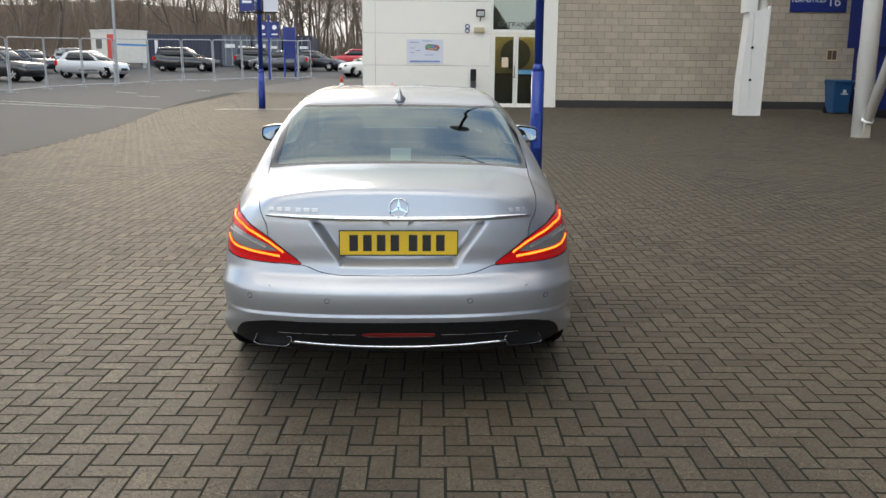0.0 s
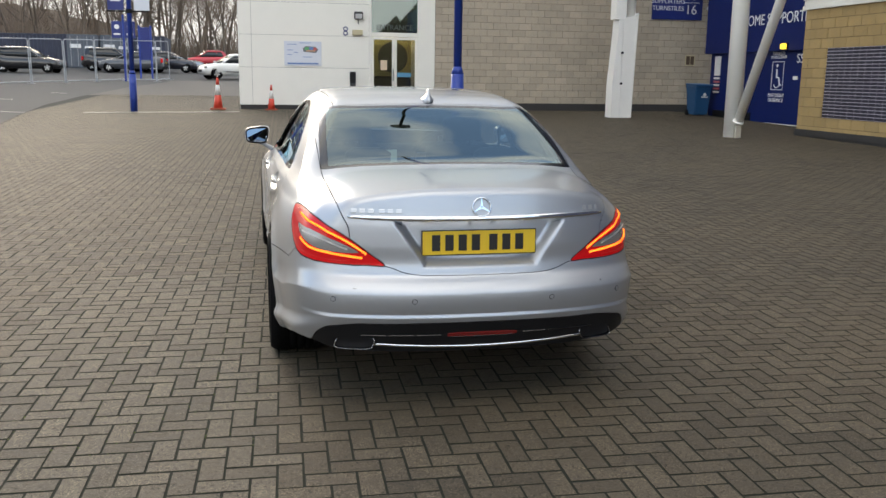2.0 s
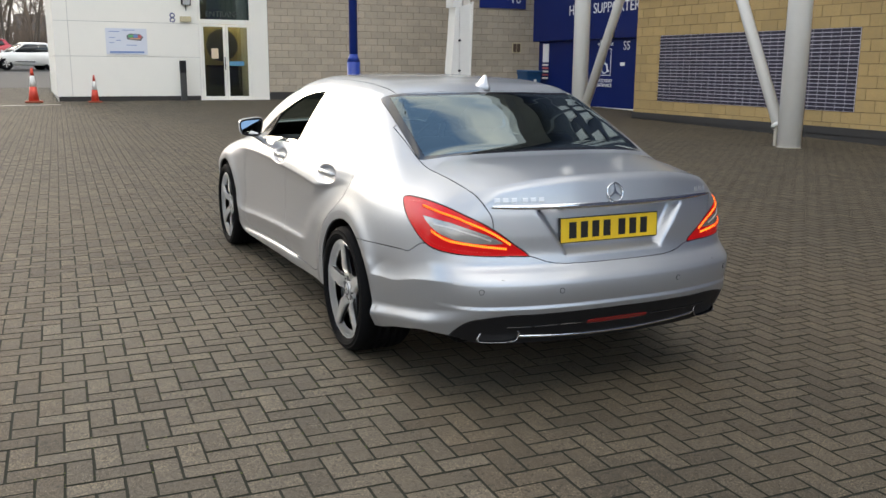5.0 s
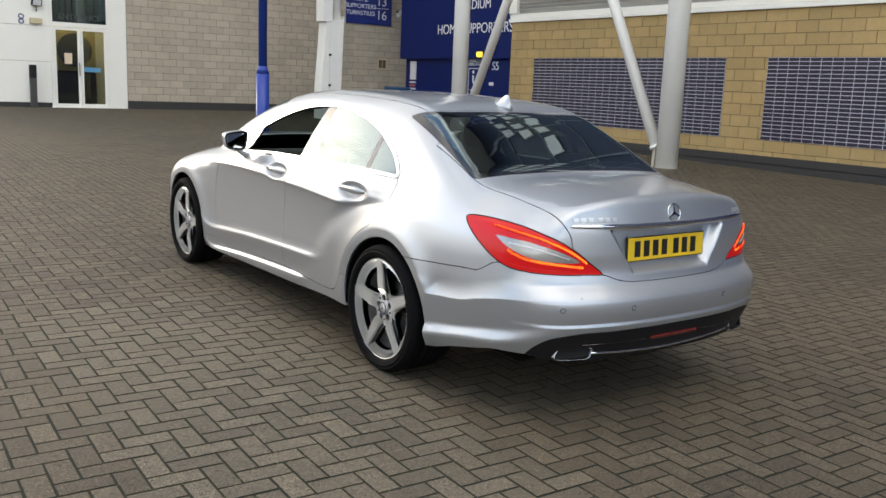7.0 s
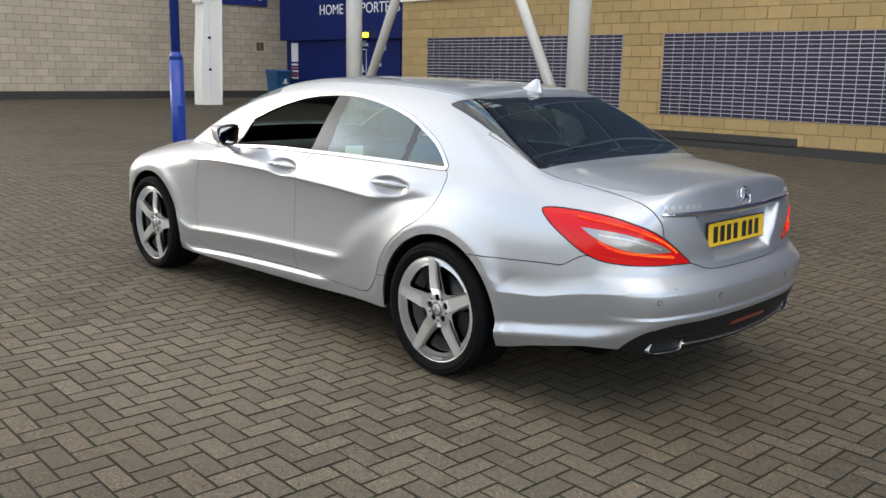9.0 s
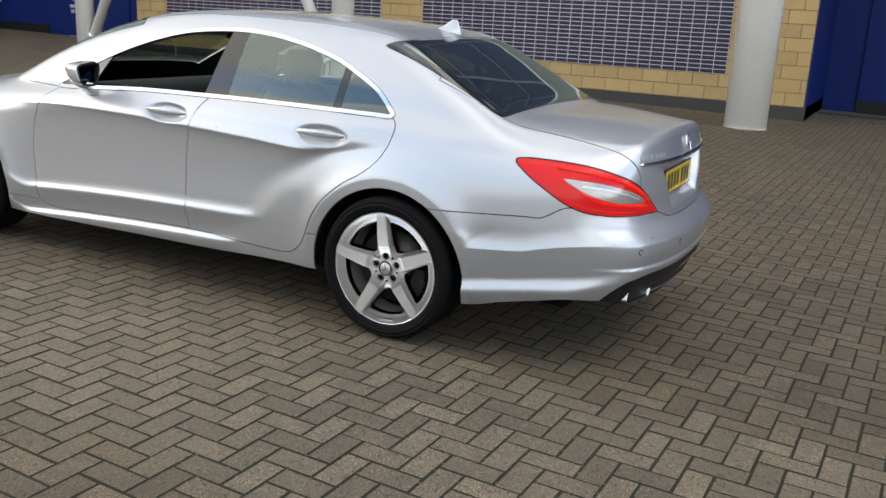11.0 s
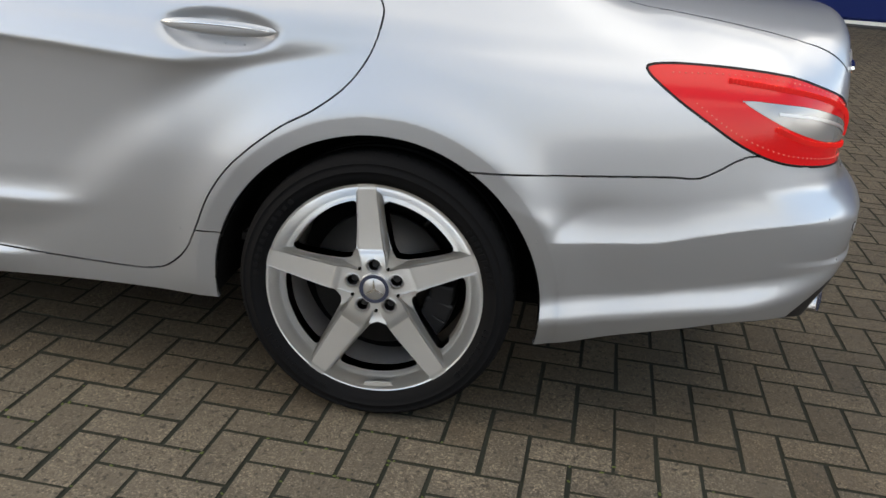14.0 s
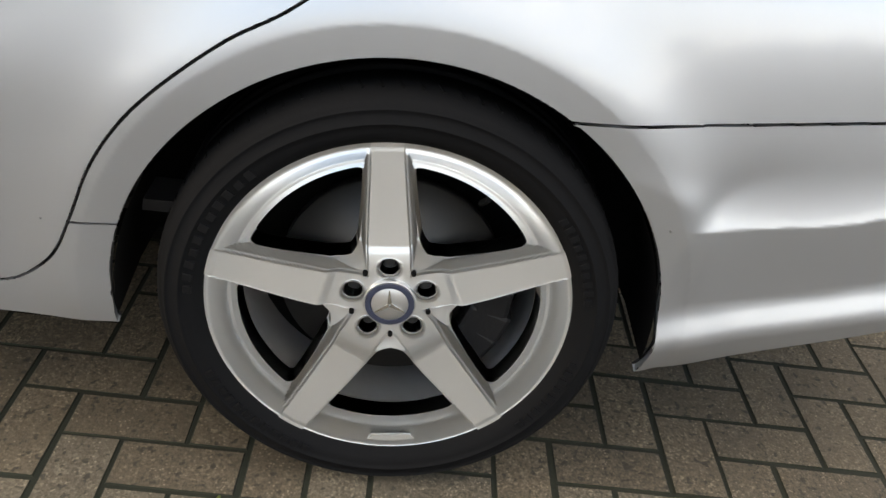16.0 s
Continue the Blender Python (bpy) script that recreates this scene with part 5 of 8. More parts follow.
def panel_mesh(name, v, nrm, tri, material, gap=0.0018, deep=0.012, lift=0.0, flip=False, both=False):
    """One panel of its own: its rim drawn in by a gap and folded back."""
    used, inv = np.unique(tri, return_inverse=True)
    t = inv.reshape(-1, 3)
    p, n = v[used].copy(), nrm[used]
    e = np.concatenate([t[:, [0, 1]], t[:, [1, 2]], t[:, [2, 0]]])
    third = np.concatenate([t[:, 2], t[:, 0], t[:, 1]])
    key = np.sort(e, 1)
    key = key[:, 0] * len(p) + key[:, 1]
    _, idx, cnt = np.unique(key, return_index=True, return_counts=True)
    rim = idx[cnt == 1]
    a, b = e[rim, 0], e[rim, 1]
    mid = (np.abs(p[a, 0]) < 1e-4) & (np.abs(p[b, 0]) < 1e-4)
    a, b, third = a[~mid], b[~mid], third[rim][~mid]
    d = p[b] - p[a]
    inward = np.cross(n[a], d)
    size = np.linalg.norm(d, axis=1, keepdims=True)
    sign = np.sign((inward * (p[third] - p[a])).sum(1, keepdims=True))
    inward = inward * sign / np.maximum(np.linalg.norm(inward, axis=1, keepdims=True), 1e-9) * size
    move = np.zeros_like(p)
    np.add.at(move, a, inward)
    np.add.at(move, b, inward)
    ln = np.linalg.norm(move, axis=1, keepdims=True)
    p = p + np.where(ln > 0, move / np.maximum(ln, 1e-9), 0) * gap + n * lift
    edge = np.unique(np.concatenate([a, b]))
    where = np.full(len(p), -1)
    where[edge] = np.arange(len(edge))
    top, low = p[edge], p[edge] - n[edge] * deep
    out = -move[edge] / np.maximum(ln[edge], 1e-9)
    verts = np.concatenate([p, top, low])
    m, k = len(p), len(edge)
    # seen from outside the panel's triangles run one way round
    A, B = where[a] + m, where[b] + m
    wall = np.concatenate([np.stack([A, A + k, B + k], 1), np.stack([A, B + k, B], 1)])
    faces = np.concatenate([t, wall])
    normals = np.concatenate([n, out, out])
    if both:
        mirror = np.array((-1, 1, 1))
        faces = np.concatenate([faces, faces[:, ::-1] + len(verts)])
        verts = np.concatenate([verts, verts * mirror])
        normals = np.concatenate([normals, normals * mirror])
    elif flip:
        verts, normals, faces = verts * (-1, 1, 1), normals * (-1, 1, 1), faces[:, ::-1]
    return mesh_of(name, verts, faces, material, True, normals)


skin_v, skin_t = skin_grid()
for _name in FIELDS:
    _f, _near = field(_name, skin_v)
    skin_v, skin_t = cut(skin_v, skin_t, _f, _near)
skin_n = slope(skin_v)
skin_name = sort_panels(skin_v, skin_t)
_c = skin_v[skin_t]
_face = np.cross(_c[:, 1] - _c[:, 0], _c[:, 2] - _c[:, 0])
_turn = (_face * skin_n[skin_t[:, 0]]).sum(1) < 0
skin_t[_turn] = skin_t[_turn][:, ::-1]
PANELS = {n: skin_t[skin_name == n] for n in np.unique(skin_name)}


def surface(o, d, far=2.0):
    """Where a ray from outside meets the skin."""
    o, d = np.array(o, float), np.array(d, float)
    s = np.linspace(0, far, 400)
    f = shape(o + d * s[:, None])
    i = int(np.argmax(f < 0))
    lo, hi = s[max(i - 1, 0)], s[i]
    for _ in range(30):
        mid = (lo + hi) / 2
        if shape((o + d * mid)[None])[0] > 0:
            lo = mid
        else:
            hi = mid
    return o + d * lo


def tail_point(x, z):
    return surface((x, -1.6, z), (0, 1, 0))


def flank_point(y, z, s=-1):
    return surface((s * 1.4, y, z), (-s, 0, 0))


car = empty("car", pose(0, 0, 0, math.degrees(math.atan(SLOPE))))
tagged(car, "silver four-door coupe saloon with its tail lamps lit", "car")
# ---- body panels
CENTRE = ("boot_lid", "rear_bumper", "diffuser", "roof", "bonnet", "front_bumper", "windscreen", "back_glass", "glass_border")
LOOK = {
    "boot_lid": ("paint", "silver boot lid with a hollow for the plate"), "rear_bumper": ("paint", "silver rear bumper with a raised lower strip"), "diffuser": ("black", "black lower bumper insert"),
    "roof": ("paint", "silver roof"), "bonnet": ("paint", "silver bonnet"), "front_bumper": ("paint", "silver front bumper"), "windscreen": ("glass", "clear windscreen"),
    "back_glass": ("back_glass", "tinted rear window"), "glass_border": ("gloss_black", "black border of the rear window"),
    "quarter_panel": ("paint", "silver rear wing and roof pillar"), "front_wing": ("paint", "silver front wing"), "sill": ("paint", "silver sill under the doors"),
    "rear_door": ("paint", "silver rear door"), "front_door": ("paint", "silver front door, its window down"),
    "lamp_rim": ("black", ""), "lamp_red": ("lamp_red", "red lens"), "lamp_clear": ("lamp_clear", "clear reversing lens"),
    "window_trim": ("chrome", "chrome window surround"), "mirror_base": ("gloss_black", "black mirror base"), "pillar_trim": ("gloss_black", "gloss black door pillar"),
    "rear_glass": ("glass", "tinted rear side window"), "divider": ("gloss_black", "black window divider"), "quarter_glass": ("glass", "small tinted rear quarter window"),
}
panel_ob = {}
tail_lamp = {}
for _name, (_mat, _label) in LOOK.items():
    if _name not in PANELS:
        continue
    kw = dict(gap=0.0023, deep=0.012)
    if _mat in ("glass", "back_glass"):
        kw = dict(gap=0.0006, deep=0.004)
    elif _name in ("window_trim",):
        kw = dict(gap=0.0, deep=0.008, lift=0.0035)
    elif _name in ("glass_border", "pillar_trim", "divider", "lamp_rim", "lamp_clear", "lamp_red"):
        kw = dict(gap=0.0004, deep=0.006)
    if _name in CENTRE:
        panel_ob[_name] = put(_name, panel_mesh(_name, skin_v, skin_n, PANELS[_name], M[_mat], both=True, **kw), car, _label)
    else:
        for s in (-1, 1):
            holder = car
            if _name in ("lamp_red", "lamp_clear"):
                holder = panel_ob["lamp_rim", s]
            if _name in ("window_trim",):
                holder = car
            ob_name = {"lamp_rim": "tail_lamp", "lamp_red": "lens", "lamp_clear": "reversing_lens"}.get(_name, _name)
            panel_ob[_name, s] = put(ob_name, panel_mesh(_name, skin_v, skin_n, PANELS[_name], M[_mat], flip=s > 0, **kw), holder,
                                     "red tail lamp with lit orange light strips" if _name == "lamp_rim" else _label)
# the dark shell behind the panels, which the gaps let one see
_solid = np.concatenate([PANELS[n] for n in ("boot_lid", "rear_bumper", "diffuser", "roof", "bonnet", "front_bumper", "glass_border", "quarter_panel", "front_wing", "sill", "rear_door", "front_door",
                                              "lamp_rim", "lamp_red", "lamp_clear", "pillar_trim", "window_trim") if n in PANELS])
put("inner_shell", panel_mesh("inner_shell", skin_v, skin_n, _solid, M["shell"], gap=0.0, deep=0.002, lift=-0.014, both=True), car, "black inner shell behind the panels")


# ---- wheels
def wheel_face():
    """The alloy's front: height over a disc, five flat spokes, windows cut through."""
    rs = np.concatenate([np.linspace(0.020, 0.20, 84)[:-1], np.linspace(0.20, 0.2585, 44)])
    th = np.linspace(0, 2 * math.pi, 801)[:-1]
    R, T = np.meshgrid(rs, th, indexing="ij")
    a, b = R.shape
    i, j = np.meshgrid(np.arange(a - 1), np.arange(b), indexing="ij")
    q, q2 = (i * b + j).ravel(), (i * b + (j + 1) % b).ravel()
    tri = np.concatenate([np.stack([q, q2, q2 + b], -1), np.stack([q, q2 + b, q + b], -1)])
    p = np.stack([R * np.cos(T), R * np.sin(T)], -1).reshape(-1, 2)

    def polar(p):
        r = np.hypot(p[:, 0], p[:, 1])
        t = np.arctan2(p[:, 1], p[:, 0]) - math.pi / 2
        w = 2 * math.pi / 5
        d = (t + w / 2) % w - w / 2
        return r, np.abs(r * np.sin(d)), r * np.cos(d)

    half = spline((0.04, 0.029), (0.10, 0.0275), (0.25, 0.0205), (0.3, 0.020))
    shoulder = spline((0.03, 0.018), (0.09, 0.014), (0.14, 0.0105), (0.20, 0.0095), (0.24, 0.011))

    def window(p):
        r, t, s = polar(p)
        f = smax(half(s) + shoulder(s) - t, r - 0.216, 0.014)
        return smax(f, 0.088 - r, 0.022)

    def hole(p):
        r, t, s = polar(p)
        return np.hypot(s - 0.0550, t) - 0.0140

    def beside(gap):
        def f(p):
            r, t, s = polar(p)
            return np.where((s > 0.05) & (r > 0.05), t - half(s) - gap, 9.0)
        return f

    for f in (beside(0.0), beside(0.0028), beside(0.0115), window, hole):
        p, tri = cut(p, tri, f(p))
    c = p[tri].mean(1)
    tri = tri[(window(c) > 0) & (hole(c) > 0)]
    face = spline((0.0, -0.027), (0.07, -0.026), (0.086, -0.021), (0.100, -0.0125), (0.108, -0.0115), (0.25, -0.003))
    ring = spline((0.0, -0.033), (0.07, -0.033), (0.10, -0.04), (0.20, -0.046), (0.214, -0.030), (0.222, -0.024), (0.230, -0.021), (0.238, -0.0125), (0.246, -0.006), (0.253, -0.003), (0.2585, -0.006))

    def height(p):
        r, t, s = polar(p)
        side = t - half(s)
        spoke = face(s) - 0.0045 * step(0.0, 0.0025, side) - 0.020 * step(0.0035, 0.0115, side)
        spoke = np.where(r < 0.036, -0.032, spoke)
        h = smax(spoke, ring(r), 0.0035)
        return h - 0.006 * np.exp(-((np.hypot(s - 0.0550, t) - 0.0140) / 0.003) ** 2) * (r < 0.09)

    e = 0.0006
    gx = (height(p + (e, 0)) - height(p - (e, 0))) / (2 * e)
    gy = (height(p + (0, e)) - height(p - (0, e))) / (2 * e)
    n = np.stack([-np.ones(len(p)), gx, gy], -1)          # the face looks towards -x
    n /= np.linalg.norm(n, axis=1, keepdims=True)
    v = np.stack([-height(p), p[:, 0], p[:, 1]], -1)
    used, inv = np.unique(tri, return_inverse=True)
    t = inv.reshape(-1, 3)
    v, n = v[used], n[used]
    cc = v[t]
    turn = np.cross(cc[:, 1] - cc[:, 0], cc[:, 2] - cc[:, 0])[:, 0] > 0
    t[turn] = t[turn][:, ::-1]
    ed = np.concatenate([t[:, [0, 1]], t[:, [1, 2]], t[:, [2, 0]]])
    key = np.sort(ed, 1)
    _, idx, cnt = np.unique(key[:, 0] * len(v) + key[:, 1], return_index=True, return_counts=True)
    a, b = ed[idx[cnt == 1]].T
    edge = np.unique(np.concatenate([a, b]))
    where = np.full(len(v), -1)
    where[edge] = np.arange(len(edge))
    mid = np.zeros_like(v)
    np.add.at(mid, b, np.cross(v[b] - v[a], (1.0, 0, 0)))
    np.add.at(mid, a, np.cross(v[b] - v[a], (1.0, 0, 0)))
    out = mid[edge] / np.maximum(np.linalg.norm(mid[edge], axis=1, keepdims=True), 1e-9)
    low = v[edge] + (0.028, 0, 0)
    low[:, 1:] += out[:, 1:] * -0.004
    m, k = len(v), len(edge)
    A, B = where[a] + m, where[b] + m
    wall = np.concatenate([np.stack([A, A + k, B + k], 1), np.stack([A, B + k, B], 1)])
    return np.concatenate([v, v[edge], low]), np.concatenate([t, wall]), np.concatenate([n, -out * -1, -out * -1])


def build_wheel(width, track):
    """A wheel at the origin, its outer face towards -x, its middle plane inboard."""
    w = empty("wheel")
    v, f, n = wheel_face()
    put("rim", mesh_of("rim", v, f, M["alloy"], True, n), w, "silver five-spoke alloy rim")
    prof = [(0.2585, 0.006), (0.2590, 0.010), (0.2520, 0.018), (0.2360, 0.026), (0.2280, 0.045), (0.2200, 0.090), (0.2180, 0.20), (0.232, width - 0.015), (0.25, width - 0.01)]
    v, f = lathe(prof, 96)
    put("barrel", mesh_of("barrel", v, f, M["barrel"], True), w, "brake-dusted inner barrel of the rim")
    o = -0.012
    tyre = [(0.2555, 0.010), (0.2600, 0.001), (0.2640, -0.001), (0.2680, -0.004 + o * 0.3), (0.280, o * 0.9), (0.288, o), (0.2885, o - 0.001), (0.2905, o - 0.001), (0.291, o), (0.300, o + 0.001),
            (0.306, o + 0.003), (0.3065, o + 0.002), (0.3085, o + 0.003), (0.309, o + 0.005), (0.3155, o + 0.011), (0.3215, o + 0.021), (0.3255, o + 0.036)]
    tread = []
    for k, (c, h) in enumerate(((0.085, 0.010), (0.125, 0.011), (0.170, 0.011), (0.21, 0.010))):
        c = c * width / 0.275
        tread += [(0.3275, c - h / 2 - 0.002), (0.3205, c - h / 2), (0.3205, c + h / 2), (0.3275, c + h / 2 + 0.002)]
    inner = [(r, width - (h - o) + 0.004) for r, h in tyre[::-1]]
    v, f = lathe(tyre + tread + inner, 160)
    t = put("tyre", mesh_of("tyre", v, f, M["tyre"], True), w, "black low-profile tyre")
    # grooves across the shoulder, as thin dark blades
    blades = []
    for i in range(80):
        a = 2 * math.pi * i / 80
        blade = box(o + 0.034, o + 0.060, -0.0016, 0.0016, 0.3185, 0.3266)
        blade = moved(blade, Matrix.Rotation(a, 4, "X") @ Matrix.Rotation(0.25, 4, "Z"))
        blades.append(blade)
    put("tread_groove", mesh_of("tread_groove", *many(blades), M["dark"]), w)
    # plain raised marks on the sidewall
    marks = []
    for start, count, size in ((0.16, 11, 0.016), (2.55, 10, 0.012), (3.45, 9, 0.013), (5.2, 12, 0.014)):
        for i in range(count):
            b = box(o - 0.0014, o + 0.004, -size * 0.36, size * 0.36, 0.2715, 0.2845 if i % 3 else 0.2825, 0.0006, 1)
            marks.append(moved(b, Matrix.Rotation(start - math.pi / 2 + i * size * 1.28 / 0.278, 4, "X")))
    tagged(put("sidewall_mark", mesh_of("sidewall_mark", *many(marks), M["tyre"]), w), "raised plain marks on the sidewall", kind="stuff")
    # hub cap: a ring, a dark band and a bright middle with three plain arms
    v, f = lathe([(0.0005, 0.0195), (0.0258, 0.0200), (0.0268, 0.0210), (0.0352, 0.0215), (0.0362, 0.0200), (0.0375, 0.0210), (0.0380, 0.034)], 48)
    cap = put("hub_cap", mesh_of("hub_cap", v, f, M["satin"], True), w, "silver hub cap with a dark ring")
    v, f = lathe([(0.0270, 0.0196), (0.0282, 0.0192), (0.0342, 0.0192), (0.0352, 0.0198)], 48)
    put("cap_ring", mesh_of("cap_ring", v, f, M["cap_dark"], True), w)
    for k in range(3):
        arm = slab([(-0.0035, 0.001), (0.0035, 0.001), (0.0006, 0.0245), (-0.0006, 0.0245)], 0.0, 0.0016)
        arm = moved(arm, Matrix.Translation((0.0196, 0, 0)) @ Matrix.Rotation(radians(120 * k), 4, "X") @ Matrix(((0, 0, -1, 0), (1, 0, 0, 0), (0, 1, 0, 0), (0, 0, 0, 1))))
        part("cap_arm", arm, M["chrome"], w)
    for k in range(5):
        a = math.pi / 2 + 2 * math.pi * k / 5
        y, z = 0.0550 * math.cos(a), 0.0550 * math.sin(a)
        part("wheel_bolt", tube((0.062, y, z), (0.047, y, z), 0.0086, n=6), M["dark_metal"], w)
        part("bolt_well", tube((0.030, y, z), (0.066, y, z), 0.0150, n=20, caps=False), M["barrel"], w)
        a += math.pi / 5
        y, z = 0.058 * math.cos(a), 0.058 * math.sin(a)
        # a solid dark stud stands in for the shade of a small hole
        part("pin_hole", tube((0.0255, y, z), (0.034, y, z), 0.0036, n=12), M["dark"], w)
    # valve, and the plain plate at the rim's foot
    y, z = 0.212 * math.cos(radians(129)), 0.212 * math.sin(radians(129))
    part("valve", tube((0.030, y, z), (0.040, y * 0.93, z * 0.93), 0.0045, n=10), M["dark"], w, "black rubber valve")
    plate = slab([(-0.040, -0.2478), (0.040, -0.2478), (0.030, -0.2350), (-0.030, -0.2350)], 0, 0.004)
    part("rim_plate", moved(plate, Matrix.Translation((0.010, 0, 0)) @ Matrix(((0, 0, -1, 0), (1, 0, 0, 0), (0, 1, 0, 0), (0, 0, 0, 1)))), M["alloy"], w)
    # brake disc and caliper, which do not turn but go with the wheel
    v, f = lathe([(0.05, 0.060), (0.082, 0.060), (0.086, 0.078), (0.088, 0.086), (0.165, 0.086), (0.165, 0.112), (0.06, 0.112)], 72)
    put("brake_disc", mesh_of("brake_disc", v, f, M["disc"], True), w, "worn steel brake disc")
    v, f = lathe([(0.0005, 0.050), (0.05, 0.050), (0.0505, 0.06)], 40)
    put("hub", mesh_of("hub", v, f, M["dark_metal"], True), w)
    cal = bmesh.new()
    for a, r0, r1 in ((-52, 0.125, 0.182), (-38, 0.118, 0.190), (-24, 0.118, 0.190), (-10, 0.125, 0.182)):
        cal = join(cal, moved(box(0.058, 0.135, -0.026, 0.026, r0, r1, 0.008), Matrix.Rotation(radians(-a) + math.pi / 2, 4, "X")))
    part("caliper", cal, M["black"], w, "dark brake caliper")
    part("caliper_pin", tube((0.052, -0.155, 0.032), (0.075, -0.155, 0.032), 0.009, n=6), M["steel"], w)
    back = lathe([(0.0005, 0.165), (0.205, 0.165), (0.21, 0.15)], 48)
    put("backplate", mesh_of("backplate", *back, M["dark"], True), w)
    return w


rear_wheel = build_wheel(0.272, 0.0)
rear_wheel.matrix_basis = pose(-0.894, REAR_AXLE, 0.3270, -6)
front_wheel = build_wheel(0.250, 0.0)
front_wheel.matrix_basis = pose(-0.892, FRONT_AXLE, 0.3270, 12, 0, 0)
for src, y in ((rear_wheel, REAR_AXLE), (front_wheel, FRONT_AXLE)):
    src.parent = None
wheels = [rear_wheel, front_wheel, copy_thing(rear_wheel, pose(0.890, REAR_AXLE, 0.327, 8, 0, 180)), copy_thing(front_wheel, pose(0.892, FRONT_AXLE, 0.327, 0, 0, 180))]
for w in wheels:
    w.parent = car
# liners of the wheel arches
for s in (-1, 1):
    for ya in (REAR_AXLE, FRONT_AXLE):
        v, f = [], []
        ring_n = 40
        for i in range(ring_n + 1):
            a = radians(-6 + 192 * i / ring_n)
            c, d = math.cos(a), math.sin(a)
            for r, x in ((0.3835, 0.874), (0.3840, 0.855), (0.392, 0.72), (0.390, 0.625), (0.10, 0.625)):
                v.append((s * x, ya + r * c, 0.307 + r * d))
        for i in range(ring_n):
            for k in range(4):
                f.append((i * 5 + k, i * 5 + k + 1, i * 5 + k + 6, i * 5 + k + 5))
        put("arch_liner", mesh_of("arch_liner", v, f, M["dark"], True), car, "black plastic wheel-arch liner")
part("underbody", box(-0.62, 0.62, -0.78, 3.55, 0.225, 0.34, 0.03), M["dark"], car, "black underbody")

# ---------------------------------------------------------------- the saloon's fittings
def unit(v):
    v = np.asarray(v, float)
    return v / np.maximum(np.linalg.norm(v, axis=-1, keepdims=True), 1e-9)


def loft(sections, cap=True):
    """Skins a row of equal rings of points."""
    n = len(sections[0])
    v = [tuple(p) for s in sections for p in s]
    f = [(i * n + k, i * n + (k + 1) % n, (i + 1) * n + (k + 1) % n, (i + 1) * n + k) for i in range(len(sections) - 1) for k in range(n)]
    if cap:
        f += [tuple(range(n - 1, -1, -1)), tuple((len(sections) - 1) * n + k for k in range(n))]
    return v, f


def solid(v, f):
    bm = bmesh.new()
    q = [bm.verts.new(p) for p in v]
    for face in f:
        bm.faces.new([q[i] for i in face])
    return bm


def moulding(points, high, thick, ends=1.0):
    """A raised bar lying on the skin along points, tapering towards its ends."""
    p = np.array(points, float)
    n = slope(p)
    t = unit(np.gradient(p, axis=0))
    s = unit(np.cross(n, t))
    rings = []
    m = len(p)
    for i in range(m):
        u = abs(2 * i / (m - 1) - 1)
        h = high / 2 * (1 - (1 - ends) * u**6)
        prof = ((-1, -0.4), (-1, 0.55), (-0.72, 1.0), (0.72, 1.0), (1, 0.55), (1, -0.4))
        rings.append([p[i] + s[i] * a * h + n[i] * b * thick for a, b in prof])
    return loft(rings)


def superellipse(n=32, p=4.0):
    out = []
    for i in range(n):
        a = 2 * math.pi * i / n
        c, d = math.cos(a), math.sin(a)
        out.append((math.copysign(abs(c) ** (2 / p), c), math.copysign(abs(d) ** (2 / p), d)))
    return out


def across_tail(x0, x1, z, n=24):
    zz = z if callable(z) else (lambda x: z)
    return [tail_point(x, zz(x)) for x in np.linspace(x0, x1, n)]


boot, bumper_ob, black_insert = panel_ob["boot_lid"], panel_ob["rear_bumper"], panel_ob["diffuser"]
# ---- number plate: yellow with plain dark bars
_y0 = min(tail_point(x, 0.727)[1] for x in (-0.2, 0, 0.2)) - 0.008
_y1 = min(tail_point(x, 0.835)[1] for x in (-0.2, 0, 0.2)) - 0.008
_up = Vector((0, _y1 - _y0, 0.108)).normalized()
_out = Vector((1, 0, 0)).cross(_up)
plate_m = Matrix.Translation((0, (_y0 + _y1) / 2, 0.781)) @ Matrix(((1, 0, _out.x), (0, _up.y, _out.y), (0, _up.z, _out.z))).to_4x4()
plate = part("number_plate", box(-0.262, 0.262, -0.0565, 0.0565, -0.006, 0.003, 0.002), M["plate_ink"], car, "yellow number plate with dark characters", plate_m)
part("plate_face", box(-0.2575, 0.2575, -0.052, 0.052, 0.0015, 0.0042, 0.0008, 1), M["plate_yellow"], plate)
_x = -0.216
for k in range(7):
    w = 0.038
    part("plate_bar", box(_x, _x + w, -0.036, 0.036, 0.0035, 0.0050), M["plate_ink"], plate)
    _x += w + 0.022 + (0.020 if k == 3 else 0)
# ---- chrome strip, emblem and badges on the boot lid
put("chrome_strip", mesh_of("chrome_strip", *moulding(across_tail(-0.578, 0.578, lambda x: 0.893 + 0.006 * (x / 0.58) ** 2, 60), 0.023, 0.009, 0.5), M["chrome"], True), boot, "chrome strip over the plate")
_c = tail_point(0, 0.94)
_n = slope(_c[None])[0]
_t = np.array((1.0, 0, 0))
_b = unit(np.cross(_n, _t))
_ring = [_c + _n * 0.007 + (_t * math.cos(a) + _b * math.sin(a)) * 0.041 for a in np.linspace(0, 2 * math.pi, 41)[:-1]]
emblem = put("emblem", mesh_of("emblem", *rope(_ring, 0.0034, 8, True), M["chrome"], True), boot, "plain chrome ring with three arms")
